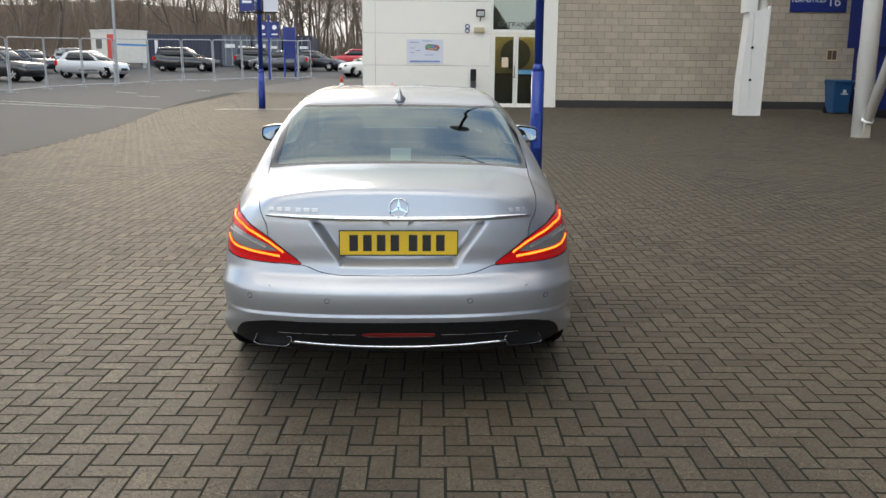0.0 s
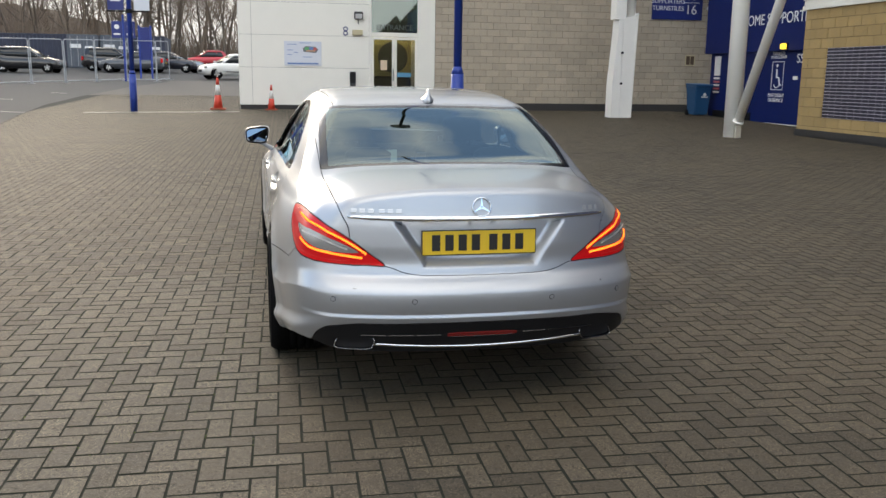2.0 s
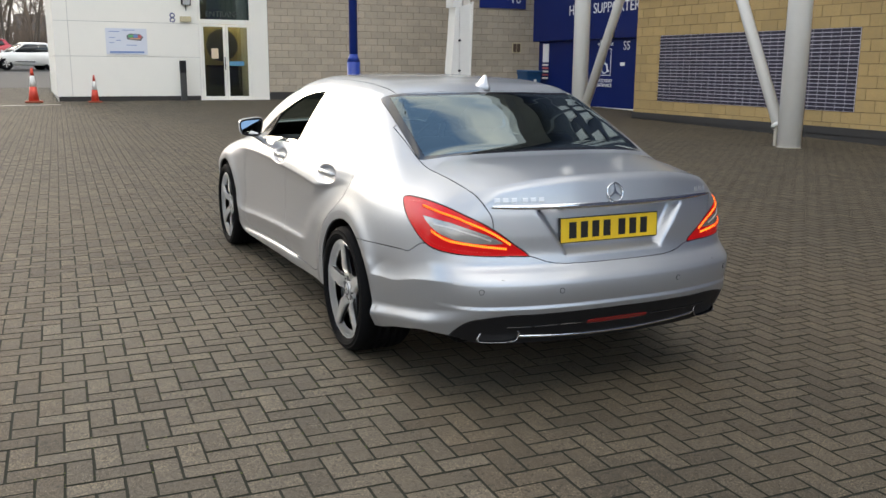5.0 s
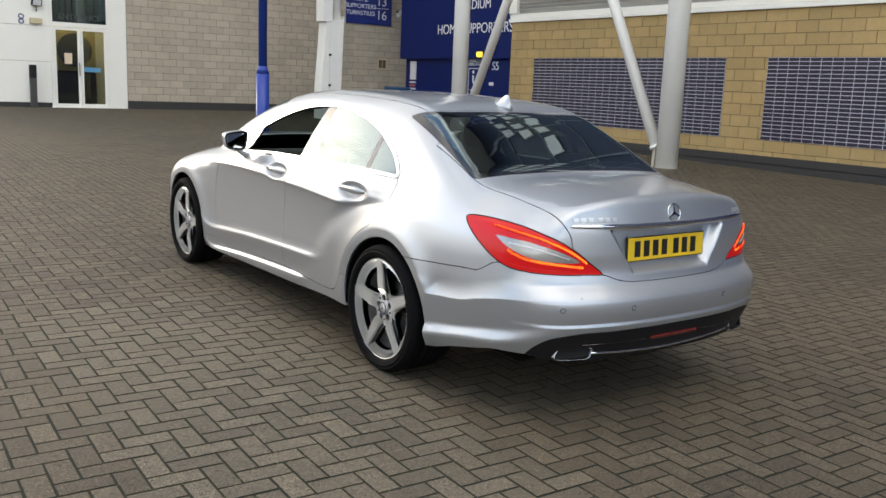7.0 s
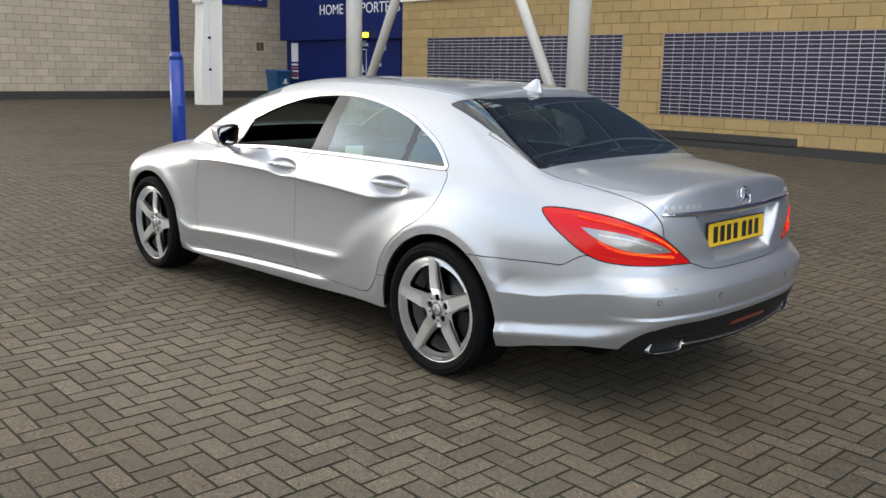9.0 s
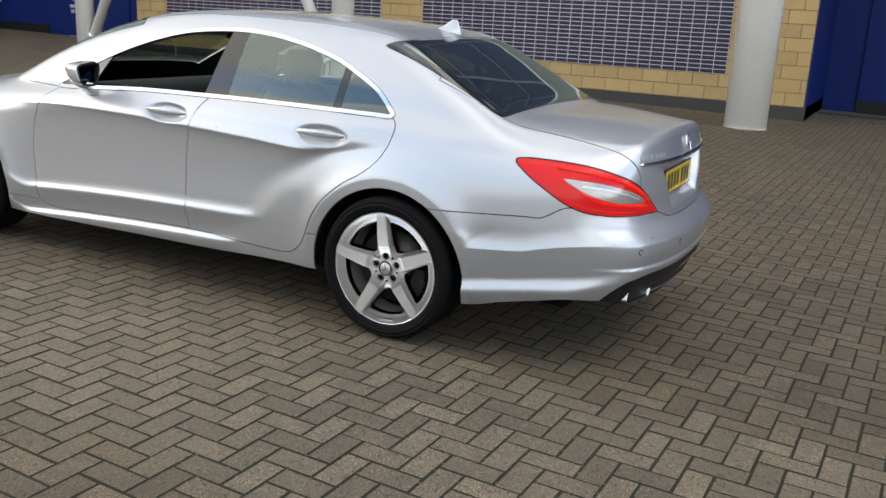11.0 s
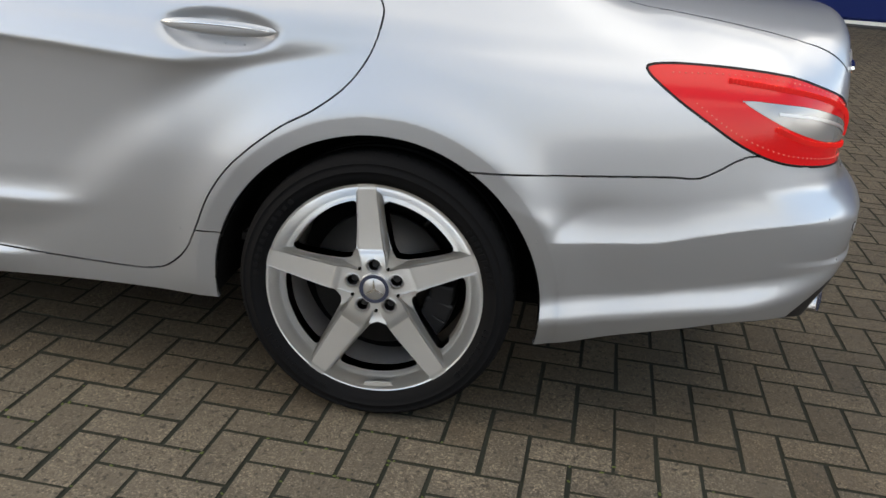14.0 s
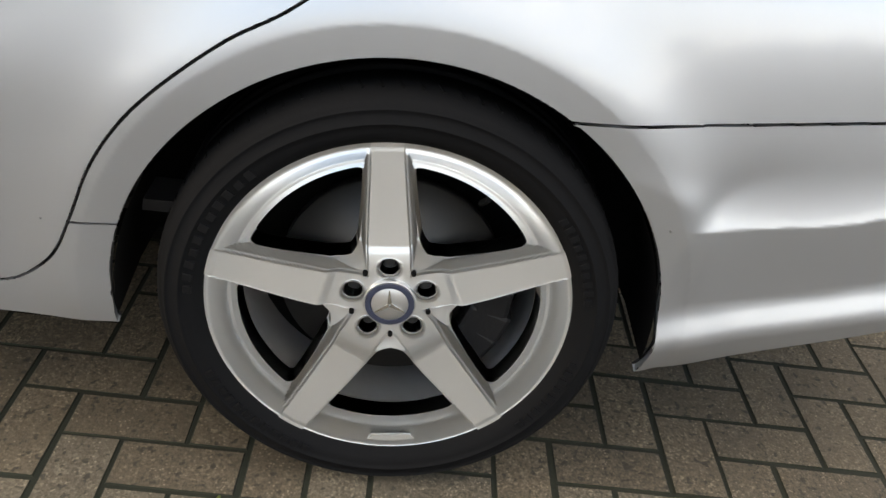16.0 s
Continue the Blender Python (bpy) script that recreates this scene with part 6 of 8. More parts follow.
_frame = Matrix.Translation(_c + _n * 0.003) @ Matrix(np.stack([_t, _b, _n], 1).tolist()).to_4x4()
for k in range(3):
    arm = slab([(-0.0065, 0.0), (0.0, -0.004), (0.0065, 0.0), (0.0012, 0.040), (-0.0012, 0.040)], 0, 0.006)
    part("emblem_arm", moved(arm, _frame @ Matrix.Rotation(radians(120 * k) + (0 if _b[2] > 0 else math.pi), 4, "Z")), M["chrome"], boot)
for xs, w in (((-0.565, -0.530, -0.494, -0.447, -0.411, -0.375), 0.029), ((0.483, 0.515, 0.551), 0.024)):
    for i, x in enumerate(xs):
        ww = 0.007 if (w < 0.028 and i == 2) else w - 0.006
        put("badge_bar", mesh_of("badge_bar", *moulding(across_tail(x, x + ww, 0.925, 4), 0.020, 0.0030), M["satin"]), boot)
# ---- parking sensors
for x, z in ((-0.652, 0.553), (-0.309, 0.548), (0.309, 0.548), (0.652, 0.553)):
    p = tail_point(x, z)
    n = slope(p[None])[0]
    sensor = part("parking_sensor", tube(p - n * 0.004, p + n * 0.0010, 0.0120, n=28), M["dark"], bumper_ob)
    part("sensor_disc", tube(p - n * 0.002, p + n * 0.0020, 0.0102, 0.0096, n=28), M["paint"], bumper_ob)
# ---- exhaust tips, chrome lower strip, red fog bar
for s in (-1, 1):
    cx, cz = s * 0.560, 0.346
    rear_y = lambda x: float(tail_point(x, 0.36)[1])
    rings = []
    for y, k in ((-0.95, 1.0), (-1.082, 1.0), (-1.093, 0.985), (-1.096, 0.95), (-1.093, 0.915), (-1.075, 0.90), (-0.96, 0.88)):
        rings.append([(cx + s * (a * 0.084 * (1 - (1 - k) * 0.55) - 0.010 * b), y + 1.096 + rear_y(cx + s * a * 0.084) - 0.007, cz + b * 0.0265 * k) for a, b in superellipse(40, 4.5)])
    tip = put("exhaust_tip", mesh_of("exhaust_tip", *loft(rings, False), M["tip"], True), car, "chrome oblong exhaust tip")
    part("pipe_dark", box(cx - 0.074, cx + 0.074, -0.985, -0.975, cz - 0.025, cz + 0.025), M["dark"], tip)
_low = [(x, -1.119 + 0.033 * (x / 0.477) ** 2 - 0.004, 0.325 + 0.018 * (x / 0.477) ** 2) for x in np.linspace(-0.478, 0.478, 31)]
_rings = []
for x, y, z in _low:
    _rings.append([(x, y + 0.008, z - 0.007), (x, y - 0.002, z - 0.006), (x, y - 0.004, z), (x, y - 0.002, z + 0.005), (x, y + 0.008, z + 0.006)])
put("lower_strip", mesh_of("lower_strip", *loft(_rings), M["chrome"], True), black_insert, "chrome strip along the lower edge")
put("fog_bar", mesh_of("fog_bar", *moulding(across_tail(-0.158, 0.158, 0.387, 20), 0.023, 0.003, 0.7), M["fog_red"]), black_insert, "red fog lamp bar")
for k in range(9):
    x = -0.48 + 0.12 * k
    if abs(x) > 0.17:
        put("grille_rib", mesh_of("grille_rib", *moulding(across_tail(x - 0.052, x + 0.052, 0.387, 5), 0.005, 0.003), M["gloss_black"]), black_insert)


# ---- lit strips in the tail lamps: small rear-facing lights between red blades
def lamp_line(knots, step_len):
    pts = rounded([(radians(a), z) for a, z in knots], 14, closed=False)
    p = np.array([surface((1.6 * math.sin(a) * -1, -0.55 - 1.6 * math.cos(a), z), (math.sin(a), math.cos(a), 0)) for a, z in pts])
    d = np.concatenate([[0], np.cumsum(np.linalg.norm(np.diff(p, axis=0), axis=1))])
    u = np.arange(0, d[-1], step_len)
    return np.stack([np.interp(u, d, p[:, k]) for k in range(3)], 1)


UPPER = [(77, 0.872), (70, 0.864), (62, 0.848), (55, 0.820), (50, 0.786), (45.3, 0.742)]
LOWER = [(46.5, 0.722), (51, 0.730), (56.5, 0.740), (63.5, 0.752), (69.5, 0.780)]
for s in (-1, 1):
    for line in (UPPER, LOWER):
        lit, blades = [], []
        for x, y, z in lamp_line(line, 0.0092):
            lit.append(moved(box(-0.0030, 0.0030, -0.001, 0.0, -0.0048, 0.0048), Matrix.Translation((-s * x, y - 0.0015, z))))
            for e in (-1, 1):
                blades.append(moved(box(-0.0003, 0.0003, -0.0036, 0.004, -0.0056, 0.0056), Matrix.Translation((-s * x + e * 0.0036, y - 0.0015, z))))
        put("light_strip", mesh_of("light_strip", *many(lit), M["led"]), panel_ob["lamp_rim", s], "lit orange light strip")
        put("strip_guide", mesh_of("strip_guide", *many(blades), M["led_wall"]), panel_ob["lamp_rim", s])
    dots = []
    for line in ([(86, 0.880), (76, 0.884), (66, 0.874), (58, 0.848), (51, 0.802), (45, 0.742)], [(82, 0.822), (75, 0.762), (68, 0.728), (60, 0.714), (50, 0.706)]):
        for p in lamp_line(line, 0.0135):
            b = bmesh.new()
            bmesh.ops.create_icosphere(b, subdivisions=1, radius=0.0021, matrix=Matrix.Translation((-s * p[0], p[1], p[2])))
            dots.append(b)
    tagged(put("light_dots", mesh_of("light_dots", *many(dots), M["lens_dot"], True), panel_ob["lamp_rim", s], "row of small bright dots in the lens"), kind="stuff")
    # a grey rib inside the reversing lens
    for p in lamp_line([(69, 0.812), (62, 0.803), (55.5, 0.782), (50.5, 0.757)], 0.007):
        n = slope(p[None])[0]
        p[0] *= -s
        n[0] *= -s
        part("lens_rib", tube(p - n * 0.002, p + n * 0.0012, 0.0048, 0.0040, n=8), M["satin"], panel_ob["lamp_rim", s])
# ---- door handles
for s in (-1, 1):
    for yh, zh, door in ((0.385, 0.884, "rear_door"), (1.30, 0.887, "front_door")):
        a, b = flank_point(yh - 0.135, zh, s), flank_point(yh + 0.135, zh, s)
        rings = []
        for i in range(25):
            u = i / 12 - 1
            c = a + (b - a) * (u * 0.97 + 1) / 2
            bow = s * (0.006 + 0.014 * (1 - u * u))
            h = 0.0150 * max(0.0, 1 - abs(u) ** 3.0) ** 0.6 + 0.0015
            th = 0.0065 * max(0.0, 1 - abs(u) ** 4) ** 0.5 + 0.001
            rings.append([(c[0] + bow + s * th * q, c[1], c[2] + h * r + 0.004) for r, q in superellipse(14, 2.4)])
        put("door_handle", mesh_of("door_handle", *loft(rings), M["paint"], True), panel_ob[door, s], "silver door handle")
        rings = []
        for i in range(19):
            u = i / 9 - 1
            c = a + (b - a) * (u * 0.86 + 1) / 2
            bow = s * (0.0125 + 0.014 * (1 - u * u))
            rings.append([(c[0] + bow + s * 0.0022 * q, c[1], c[2] + 0.0105 + 0.0022 * r - 0.006 * u * u) for r, q in superellipse(8, 2)])
        put("handle_strip", mesh_of("handle_strip", *loft(rings), M["chrome"], True), panel_ob[door, s])
# ---- door mirrors
for s in (-1, 1):
    corner = {(1, 1): (1.024, 1.752, 1.080), (1, -1): (1.020, 1.720, 0.981), (-1, -1): (0.866, 1.776, 0.963), (-1, 1): (0.847, 1.770, 1.098)}
    corner = {k: np.array((s * p[0], p[1], p[2])) for k, p in corner.items()}

    def at_uv(u, v):
        return ((1 + u) * (1 + v) * corner[1, 1] + (1 + u) * (1 - v) * corner[1, -1] + (1 - u) * (1 - v) * corner[-1, -1] + (1 - u) * (1 + v) * corner[-1, 1]) / 4

    ring = superellipse(40, 4.2)
    mid = at_uv(0, 0)
    rings = []
    for k, dy in ((0.90, 0.010), (0.93, 0.0), (0.985, -0.003), (1.0, 0.004), (1.02, 0.03), (0.99, 0.06), (0.88, 0.095), (0.66, 0.125), (0.36, 0.142), (0.05, 0.148)):
        rings.append([mid + (at_uv(u, v) - mid) * k + np.array((s * -0.012 * dy / 0.15, dy, -0.10 * dy * (0.5 - v * 0.5) * 0 + 0.05 * dy)) for u, v in ring])
    mirror = put("door_mirror", mesh_of("door_mirror", *loft(rings), M["paint"], True), car, "silver door mirror on a short stalk")
    glass_ring = [[mid + (at_uv(u, v) - mid) * k + np.array((0, dy, 0)) for u, v in ring] for k, dy in ((0.905, 0.006), (0.86, 0.001))]
    put("mirror_glass", mesh_of("mirror_glass", *loft(glass_ring), M["mirror"]), mirror, "mirror glass")
    rim = [mid + (at_uv(u, v) - mid) * 0.915 + np.array((0, -0.003, 0)) for u, v in ring]
    put("glass_edge", mesh_of("glass_edge", *rope(rim, 0.0055, 6, True), M["black"], True), mirror)
    stalk = []
    for k, (x, y, z, h, d) in enumerate(((0.925, 1.835, 0.985, 0.022, 0.045), (0.890, 1.845, 0.962, 0.018, 0.040), (0.860, 1.850, 0.940, 0.017, 0.040), (0.826, 1.850, 0.920, 0.024, 0.050))):
        stalk.append([(s * x, y + d * a, z + h * b) for a, b in superellipse(16, 3)])
    put("stalk", mesh_of("stalk", *loft(stalk), M["paint"], True), mirror)
# ---- aerial fin on the roof
_z = surface((0, 0.19, 1.7), (0, 0, -1))[2]
fin = []
for k, (h, y0, y1, w) in enumerate(((-0.012, 0.30, 0.125, 0.034), (0.004, 0.30, 0.125, 0.034), (0.010, 0.285, 0.128, 0.028), (0.022, 0.248, 0.135, 0.014), (0.042, 0.215, 0.143, 0.008), (0.058, 0.190, 0.150, 0.005), (0.064, 0.178, 0.156, 0.002))):
    fin.append([((y0 - y1) * 0 + w * b, (y0 + y1) / 2 + (y0 - y1) / 2 * a, _z + h - 0.10 * max(0, 0.19 - ((y0 + y1) / 2 + (y0 - y1) / 2 * a)) * (1 if h < 0.012 else 0)) for a, b in superellipse(28, 2.2)])
put("roof_aerial", mesh_of("roof_aerial", *loft(fin), M["paint"], True), car, "silver fin aerial")
# ---- seen through the glass: seats, dash, shelf, roof lining
put("headliner", panel_mesh("headliner", skin_v, skin_n, PANELS["roof"], M["headliner"], gap=0.0, deep=0.006, lift=-0.028, both=True), car, "grey roof lining")
part("parcel_shelf", box(-0.60, 0.60, -0.40, -0.02, 0.955, 0.975, 0.008), M["trim_dark"], car, "dark parcel shelf")
part("cabin_floor", box(-0.70, 0.70, -0.1, 2.0, 0.34, 0.36), M["trim_dark"], car)


def cushion(x, wide, path, thick):
    """An upholstered pad along a (y, z) path."""
    p = np.array(path, float)
    t = unit(np.gradient(p, axis=0))
    rings = []
    m = len(p)
    for i in range(m):
        e = 0.72 if i in (0, m - 1) else 1.0
        nrm = np.array((-t[i, 1], t[i, 0]))
        rings.append([(x + wide / 2 * e * a, p[i, 0] + nrm[0] * thick / 2 * e * b, p[i, 1] + nrm[1] * thick / 2 * e * b) for a, b in superellipse(24, 4)])
    return loft(rings)


def seat(x, y, base, top, head):
    q = put("seat", mesh_of("seat", *cushion(x, 0.46, [(y + 0.50, base - 0.02), (y + 0.47, base), (y + 0.25, base), (y + 0.02, base - 0.03), (y, base - 0.04)], 0.16), M["leather"], True), car, "dark leather seat")
    lean = (top - base) * 0.36
    put("backrest", mesh_of("backrest", *cushion(x, 0.46, [(y + 0.04, base - 0.05), (y + 0.02, base + 0.02), (y - lean * 0.45, (base + top) / 2), (y - lean * 0.92, top - 0.03), (y - lean, top)], 0.13), M["leather"], True), q)
    put("headrest", mesh_of("headrest", *cushion(x, 0.25, [(y - lean * 1.02, top + 0.03), (y - lean * 1.04, top + 0.045), (y - lean * 1.05, head - 0.03), (y - lean * 1.05, head)], 0.09), M["leather"], True), q)
    for e in (-0.05, 0.05):
        part("headrest_post", tube((x + e, y - lean, top - 0.03), (x + e, y - lean * 1.03, top + 0.05), 0.006, n=8), M["chrome"], q)


for x in (-0.36, 0.36):
    seat(x, 1.02, 0.58, 1.04, 1.22)
    seat(x, 0.16, 0.60, 0.985, 1.10)
dash = []
for x in np.linspace(-0.70, 0.70, 15):
    lift = 0.035 * math.exp(-((x - 0.36) / 0.2) ** 2)
    dash.append([(x, y, z) for y, z in ((1.76, 0.60), (1.72, 0.78), (1.74, 0.90 + lift), (1.80, 0.945 + lift), (1.95, 0.955), (2.25, 0.93), (2.25, 0.60))])
put("dashboard", mesh_of("dashboard", *loft(dash), M["trim_dark"], True), car, "dark dashboard")
part("dash_screen", box(-0.075, 0.075, 1.715, 1.728, 0.835, 0.925, 0.004), M["screen"], car, "lit dashboard screen")
part("centre_console", box(-0.12, 0.12, 0.9, 1.76, 0.36, 0.66, 0.03), M["trim_dark"], car)
steer_m = pose(0.35, 1.515, 0.905, -66)
_rim = [(0.182 * math.cos(a), 0.182 * math.sin(a), 0) for a in np.linspace(0, 2 * math.pi, 41)[:-1]]
steer = put("steering_wheel", mesh_of("steering_wheel", *rope(_rim, 0.015, 10, True), M["trim_dark"], True), car, "dark three-spoke steering wheel", steer_m)
part("wheel_boss", tube((0, 0, -0.03), (0, 0, 0.035), 0.065, 0.055), M["trim_dark"], steer)
for a in (0, 180, 270):
    part("spoke", moved(box(0.04, 0.18, -0.018, 0.018, -0.006, 0.010, 0.004), Matrix.Rotation(radians(a), 4, "Z")), M["satin"], steer)
part("steering_column", tube((0.35, 1.52, 0.90), (0.35, 1.78, 0.80), 0.04), M["trim_dark"], car)
part("inside_mirror", moved(box(-0.11, 0.11, -0.012, 0.012, -0.032, 0.032, 0.010), pose(0.02, 1.58, 1.255, 12)), M["black"], car, "black inside mirror")
for s in (-1, 1):
    part("door_card", box(s * 0.755, s * 0.79, 1.05, 2.05, 0.42, 0.925, 0.012), M["trim_dark"], panel_ob["front_door", s], "dark door lining")
    part("door_card", join(box(s * 0.755, s * 0.79, 0.46, 1.02, 0.42, 0.935, 0.012), box(s * 0.755, s * 0.785, 0.10, 0.455, 0.73, 0.935, 0.012)), M["trim_dark"], panel_ob["rear_door", s])
    part("seat_belt", moved(box(-0.002, 0.002, -0.022, 0.022, -0.30, 0.0), pose(s * 0.665, 1.02, 1.16, 8)), M["black"], car)

# ---------------------------------------------------------------- pieces of the floor and the walls
PAVER_TURN = radians(-2.0)


def bevelled(w, h, deep, edge):
    """A piece: a w x h face at z = 0 with a bevelled rim that falls by deep. Points and quads."""
    a, b = w / 2, h / 2
    v = [(-a, -b, -deep), (a, -b, -deep), (a, b, -deep), (-a, b, -deep),
         (-a, -b, -edge), (a, -b, -edge), (a, b, -edge), (-a, b, -edge),
         (-a + edge, -b + edge, 0), (a - edge, -b + edge, 0), (a - edge, b - edge, 0), (-a + edge, b - edge, 0)]
    f = [(8, 9, 10, 11)]
    for i in range(4):
        j = (i + 1) % 4
        f += [(i, j, j + 4, i + 4), (i + 4, j + 4, j + 8, i + 8)]
    return np.array(v, float), np.array(f)


def dirty_rim(me, n, k):
    """Gives all but the first of every k faces the joint's dirt."""
    me.materials.append(M["bedding"])
    index = np.ones(n * k, np.int32)
    index[::k] = 0
    me.polygons.foreach_set("material_index", index)


def scatter(name, piece, mats, material, parent, m=None):
    """One joined mesh of a piece set at many 4 x 4 places."""
    v, f = piece
    mats = np.asarray(mats)
    h = np.concatenate([v, np.ones((len(v), 1))], 1)
    allv = np.einsum("nij,kj->nki", mats, h)[..., :3].reshape(-1, 3)
    allf = (f[None] + (np.arange(len(mats)) * len(v))[:, None, None]).reshape(-1, f.shape[1])
    ob = put(name, mesh_of(name, allv, allf, material), parent, m=m)
    return tagged(ob, kind="stuff")


def build_paving():
    """Herringbone block paving, 200 x 100 mm, laid square to the buildings."""
    unit, origin = 0.1, np.array((-0.98, -0.60))
    du = np.array((math.sin(PAVER_TURN), -math.cos(PAVER_TURN)))
    dw = np.array((math.cos(PAVER_TURN), math.sin(PAVER_TURN)))
    u, w = np.meshgrid(np.arange(-350, 70), np.arange(-72, 152), indexing="ij")
    s = (u + w) % 4
    places = []
    rng = np.random.default_rng(5)
    for kind, cu, cw in ((0, 0.5, 1.0), (2, 1.0, 0.5)):
        k = s == kind
        c = origin + (u[k][:, None] + cu) * unit * du + (w[k][:, None] + cw) * unit * dw
        edge = np.interp(c[:, 1], [-30, 8, 12, 16, 22, 27, 33, 42], [-6.6, -6.45, -6.35, -6.55, -7.2, -7.6, -7.55, -6.8])
        keep = (c[:, 0] > edge) & (c[:, 0] < 13.9) & ~((c[:, 0] > WALL_X - 0.02) & (c[:, 1] > -0.5) & (c[:, 1] < 14.7)) & ((c[:, 1] < WALL_Y) | (c[:, 0] < -1.36))
        c = c[keep]
        a = math.atan2(dw[1], dw[0]) if kind == 0 else math.atan2(du[1], du[0])
        places.append(np.column_stack([c, np.full(len(c), a)]))
    places = np.concatenate(places)
    n = len(places)
    a = places[:, 2] + rng.normal(0, 0.006, n)
    tx, ty = rng.normal(0, 0.003, n), rng.normal(0, 0.003, n)
    m = np.zeros((n, 4, 4))
    m[:, 0, 0], m[:, 0, 1], m[:, 1, 0], m[:, 1, 1] = np.cos(a), -np.sin(a), np.sin(a), np.cos(a)
    m[:, 2, 0], m[:, 2, 1], m[:, 2, 2], m[:, 3, 3] = tx, ty + SLOPE * 0.0, 1, 1
    m[:, 0, 3], m[:, 1, 3] = places[:, 0] + rng.normal(0, 0.0008, n), places[:, 1] + rng.normal(0, 0.0008, n)
    m[:, 2, 3] = rise(places[:, 1]) + rng.normal(0, 0.0005, n)
    m[:, 2, 0] += SLOPE * np.sin(a)
    m[:, 2, 1] += SLOPE * np.cos(a)
    v = [(x, y, gz(y) - 0.0024) for y in np.linspace(-7.7, WALL_Y + 0.1, 40) for x in (kerb_x(y) - 0.04, 14.4)]
    v += [(x, y, gz(y) - 0.0024) for y in np.linspace(WALL_Y + 0.1, 34.2, 12) for x in (kerb_x(y) - 0.04, -1.30)]
    f = [(2 * i, 2 * i + 1, 2 * i + 3, 2 * i + 2) for i in range(39)] + [(80 + 2 * i, 81 + 2 * i, 83 + 2 * i, 82 + 2 * i) for i in range(11)]
    floor = put("pavement", mesh_of("pavement", v, f, M["bedding"]))
    tagged(floor, "brown-grey herringbone block paving with mossy joints", "paving", kind="structure")
    far = [(x, y, gz(y) - 0.004) for y in np.linspace(34.2, 50, 16) for x in (kerb_x(y), 4.0)]
    tagged(put("far_pavement", mesh_of("far_pavement", far, [(2 * i, 2 * i + 1, 2 * i + 3, 2 * i + 2) for i in range(15)], M["far_paving"])), "brown-grey block paving beyond the white building", "paving", kind="structure")
    piece = bevelled(0.1935, 0.0935, 0.008, 0.0022)
    piece = (piece[0][4:], np.array([q for q in piece[1].tolist() if min(q) >= 4]) - 4)      # the buried sides are left out
    x, y = places[:, 0], places[:, 1]
    d = np.where((x < -0.9) & (x > -2.3), np.hypot(x + 1.5, y + 0.35), 99)
    near = np.zeros(n, bool)
    near[np.argsort(d)[:300]] = True
    dirty_rim(scatter("paving_block", piece, m[~near], M["paver_joined"], floor).data, int((~near).sum()), len(piece[1]))
    # the blocks beside the wheel take the paler, light-tinted copy of the paving
    me = mesh_of("paver", piece[0], piece[1], M["paver_lit"])
    dirty_rim(me, 1, len(piece[1]))
    for k in np.flatnonzero(near):
        put("paver", me, floor, m=Matrix(m[k].tolist()))


def blockwork(wall, face, along, rows, height, length, material, single, skip=None, first=0.0, singles=300, pick=None):
    """Courses of blocks on a wall: face maps (along, up, out) to the world."""
    rng = np.random.default_rng(9)
    half = length / 2
    places = {}
    for r in range(rows):
        x = along[0] - (half if r % 2 else 0.0) + first
        while x < along[1]:
            x0, x1 = max(x, along[0]), min(x + length, along[1])
            x += length
            if x1 - x0 < 0.06 or (skip and skip((x0 + x1) / 2, r)):
                continue
            places.setdefault(round(x1 - x0, 3), []).append(((x0 + x1) / 2, (r + 0.5) * height, rng.normal(0, 0.002)))
    for w, pl in places.items():
        piece = bevelled(w - 0.011, height - 0.011, 0.014, 0.004)
        ms = [np.array(face @ Matrix.Translation((x, z, out))) for x, z, out in pl]
        full = abs(w - length) < 0.01
        near = [full and pick is not None and pick(x, z) for x, z, _ in pl]
        if full and sum(near) > singles:
            keep = set([i for i, q in enumerate(near) if q][:singles])
            near = [i in keep for i in range(len(pl))]
        rest = [q for q, k in zip(ms, near) if not k]
        if rest:
            scatter("block_course", piece, rest, M[material], wall)
        me = mesh_of("block", piece[0], piece[1], M[single])
        for q, k in zip(ms, near):
            if k:
                put("block", me, wall, m=Matrix(q.tolist()))


build_paving()


def build_moss():
    """Small tufts of moss in the joints where the walk ends."""
    rng = np.random.default_rng(23)
    bits = []
    for i in range(420):
        x, y = rng.uniform(-2.4, -0.95), rng.uniform(-1.3, 1.1)
        # nearest joint of the 100 mm lattice
        c, s_ = math.cos(PAVER_TURN), math.sin(PAVER_TURN)
        u, w = (x + 0.98) * c + (y + 0.60) * s_, -(x + 0.98) * s_ + (y + 0.60) * c
        if rng.random() < 0.5:
            u = round(u * 10) / 10
        else:
            w = round(w * 10) / 10
        px, py = -0.98 + u * c - w * s_, -0.60 + u * s_ + w * c
        r = rng.uniform(0.0018, 0.0045)
        b = bmesh.new()
        bmesh.ops.create_icosphere(b, subdivisions=1, radius=r, matrix=Matrix.Translation((px + rng.normal(0, 0.001), py + rng.normal(0, 0.001), gz(py) - 0.0022)) @ Matrix.Rotation(rng.uniform(0, 6), 4, "Z") @ Matrix.Diagonal((1.7, 1, 0.75, 1)))
        bits.append(b)
    tagged(put("moss", mesh_of("moss", *many(bits), M["moss"], True)), "small green moss tufts in the paving joints", "moss", kind="stuff")


build_moss()
# cream wall, from its plinth up, read from the south
blockwork(wall_north, at(0, WALL_Y, 0.603, FACE_S), (5.14, 17.4), 33, 0.225, 0.45, "cream_joined", "cream_single", pick=lambda x, z: x < 12.6 and z < 3.6)
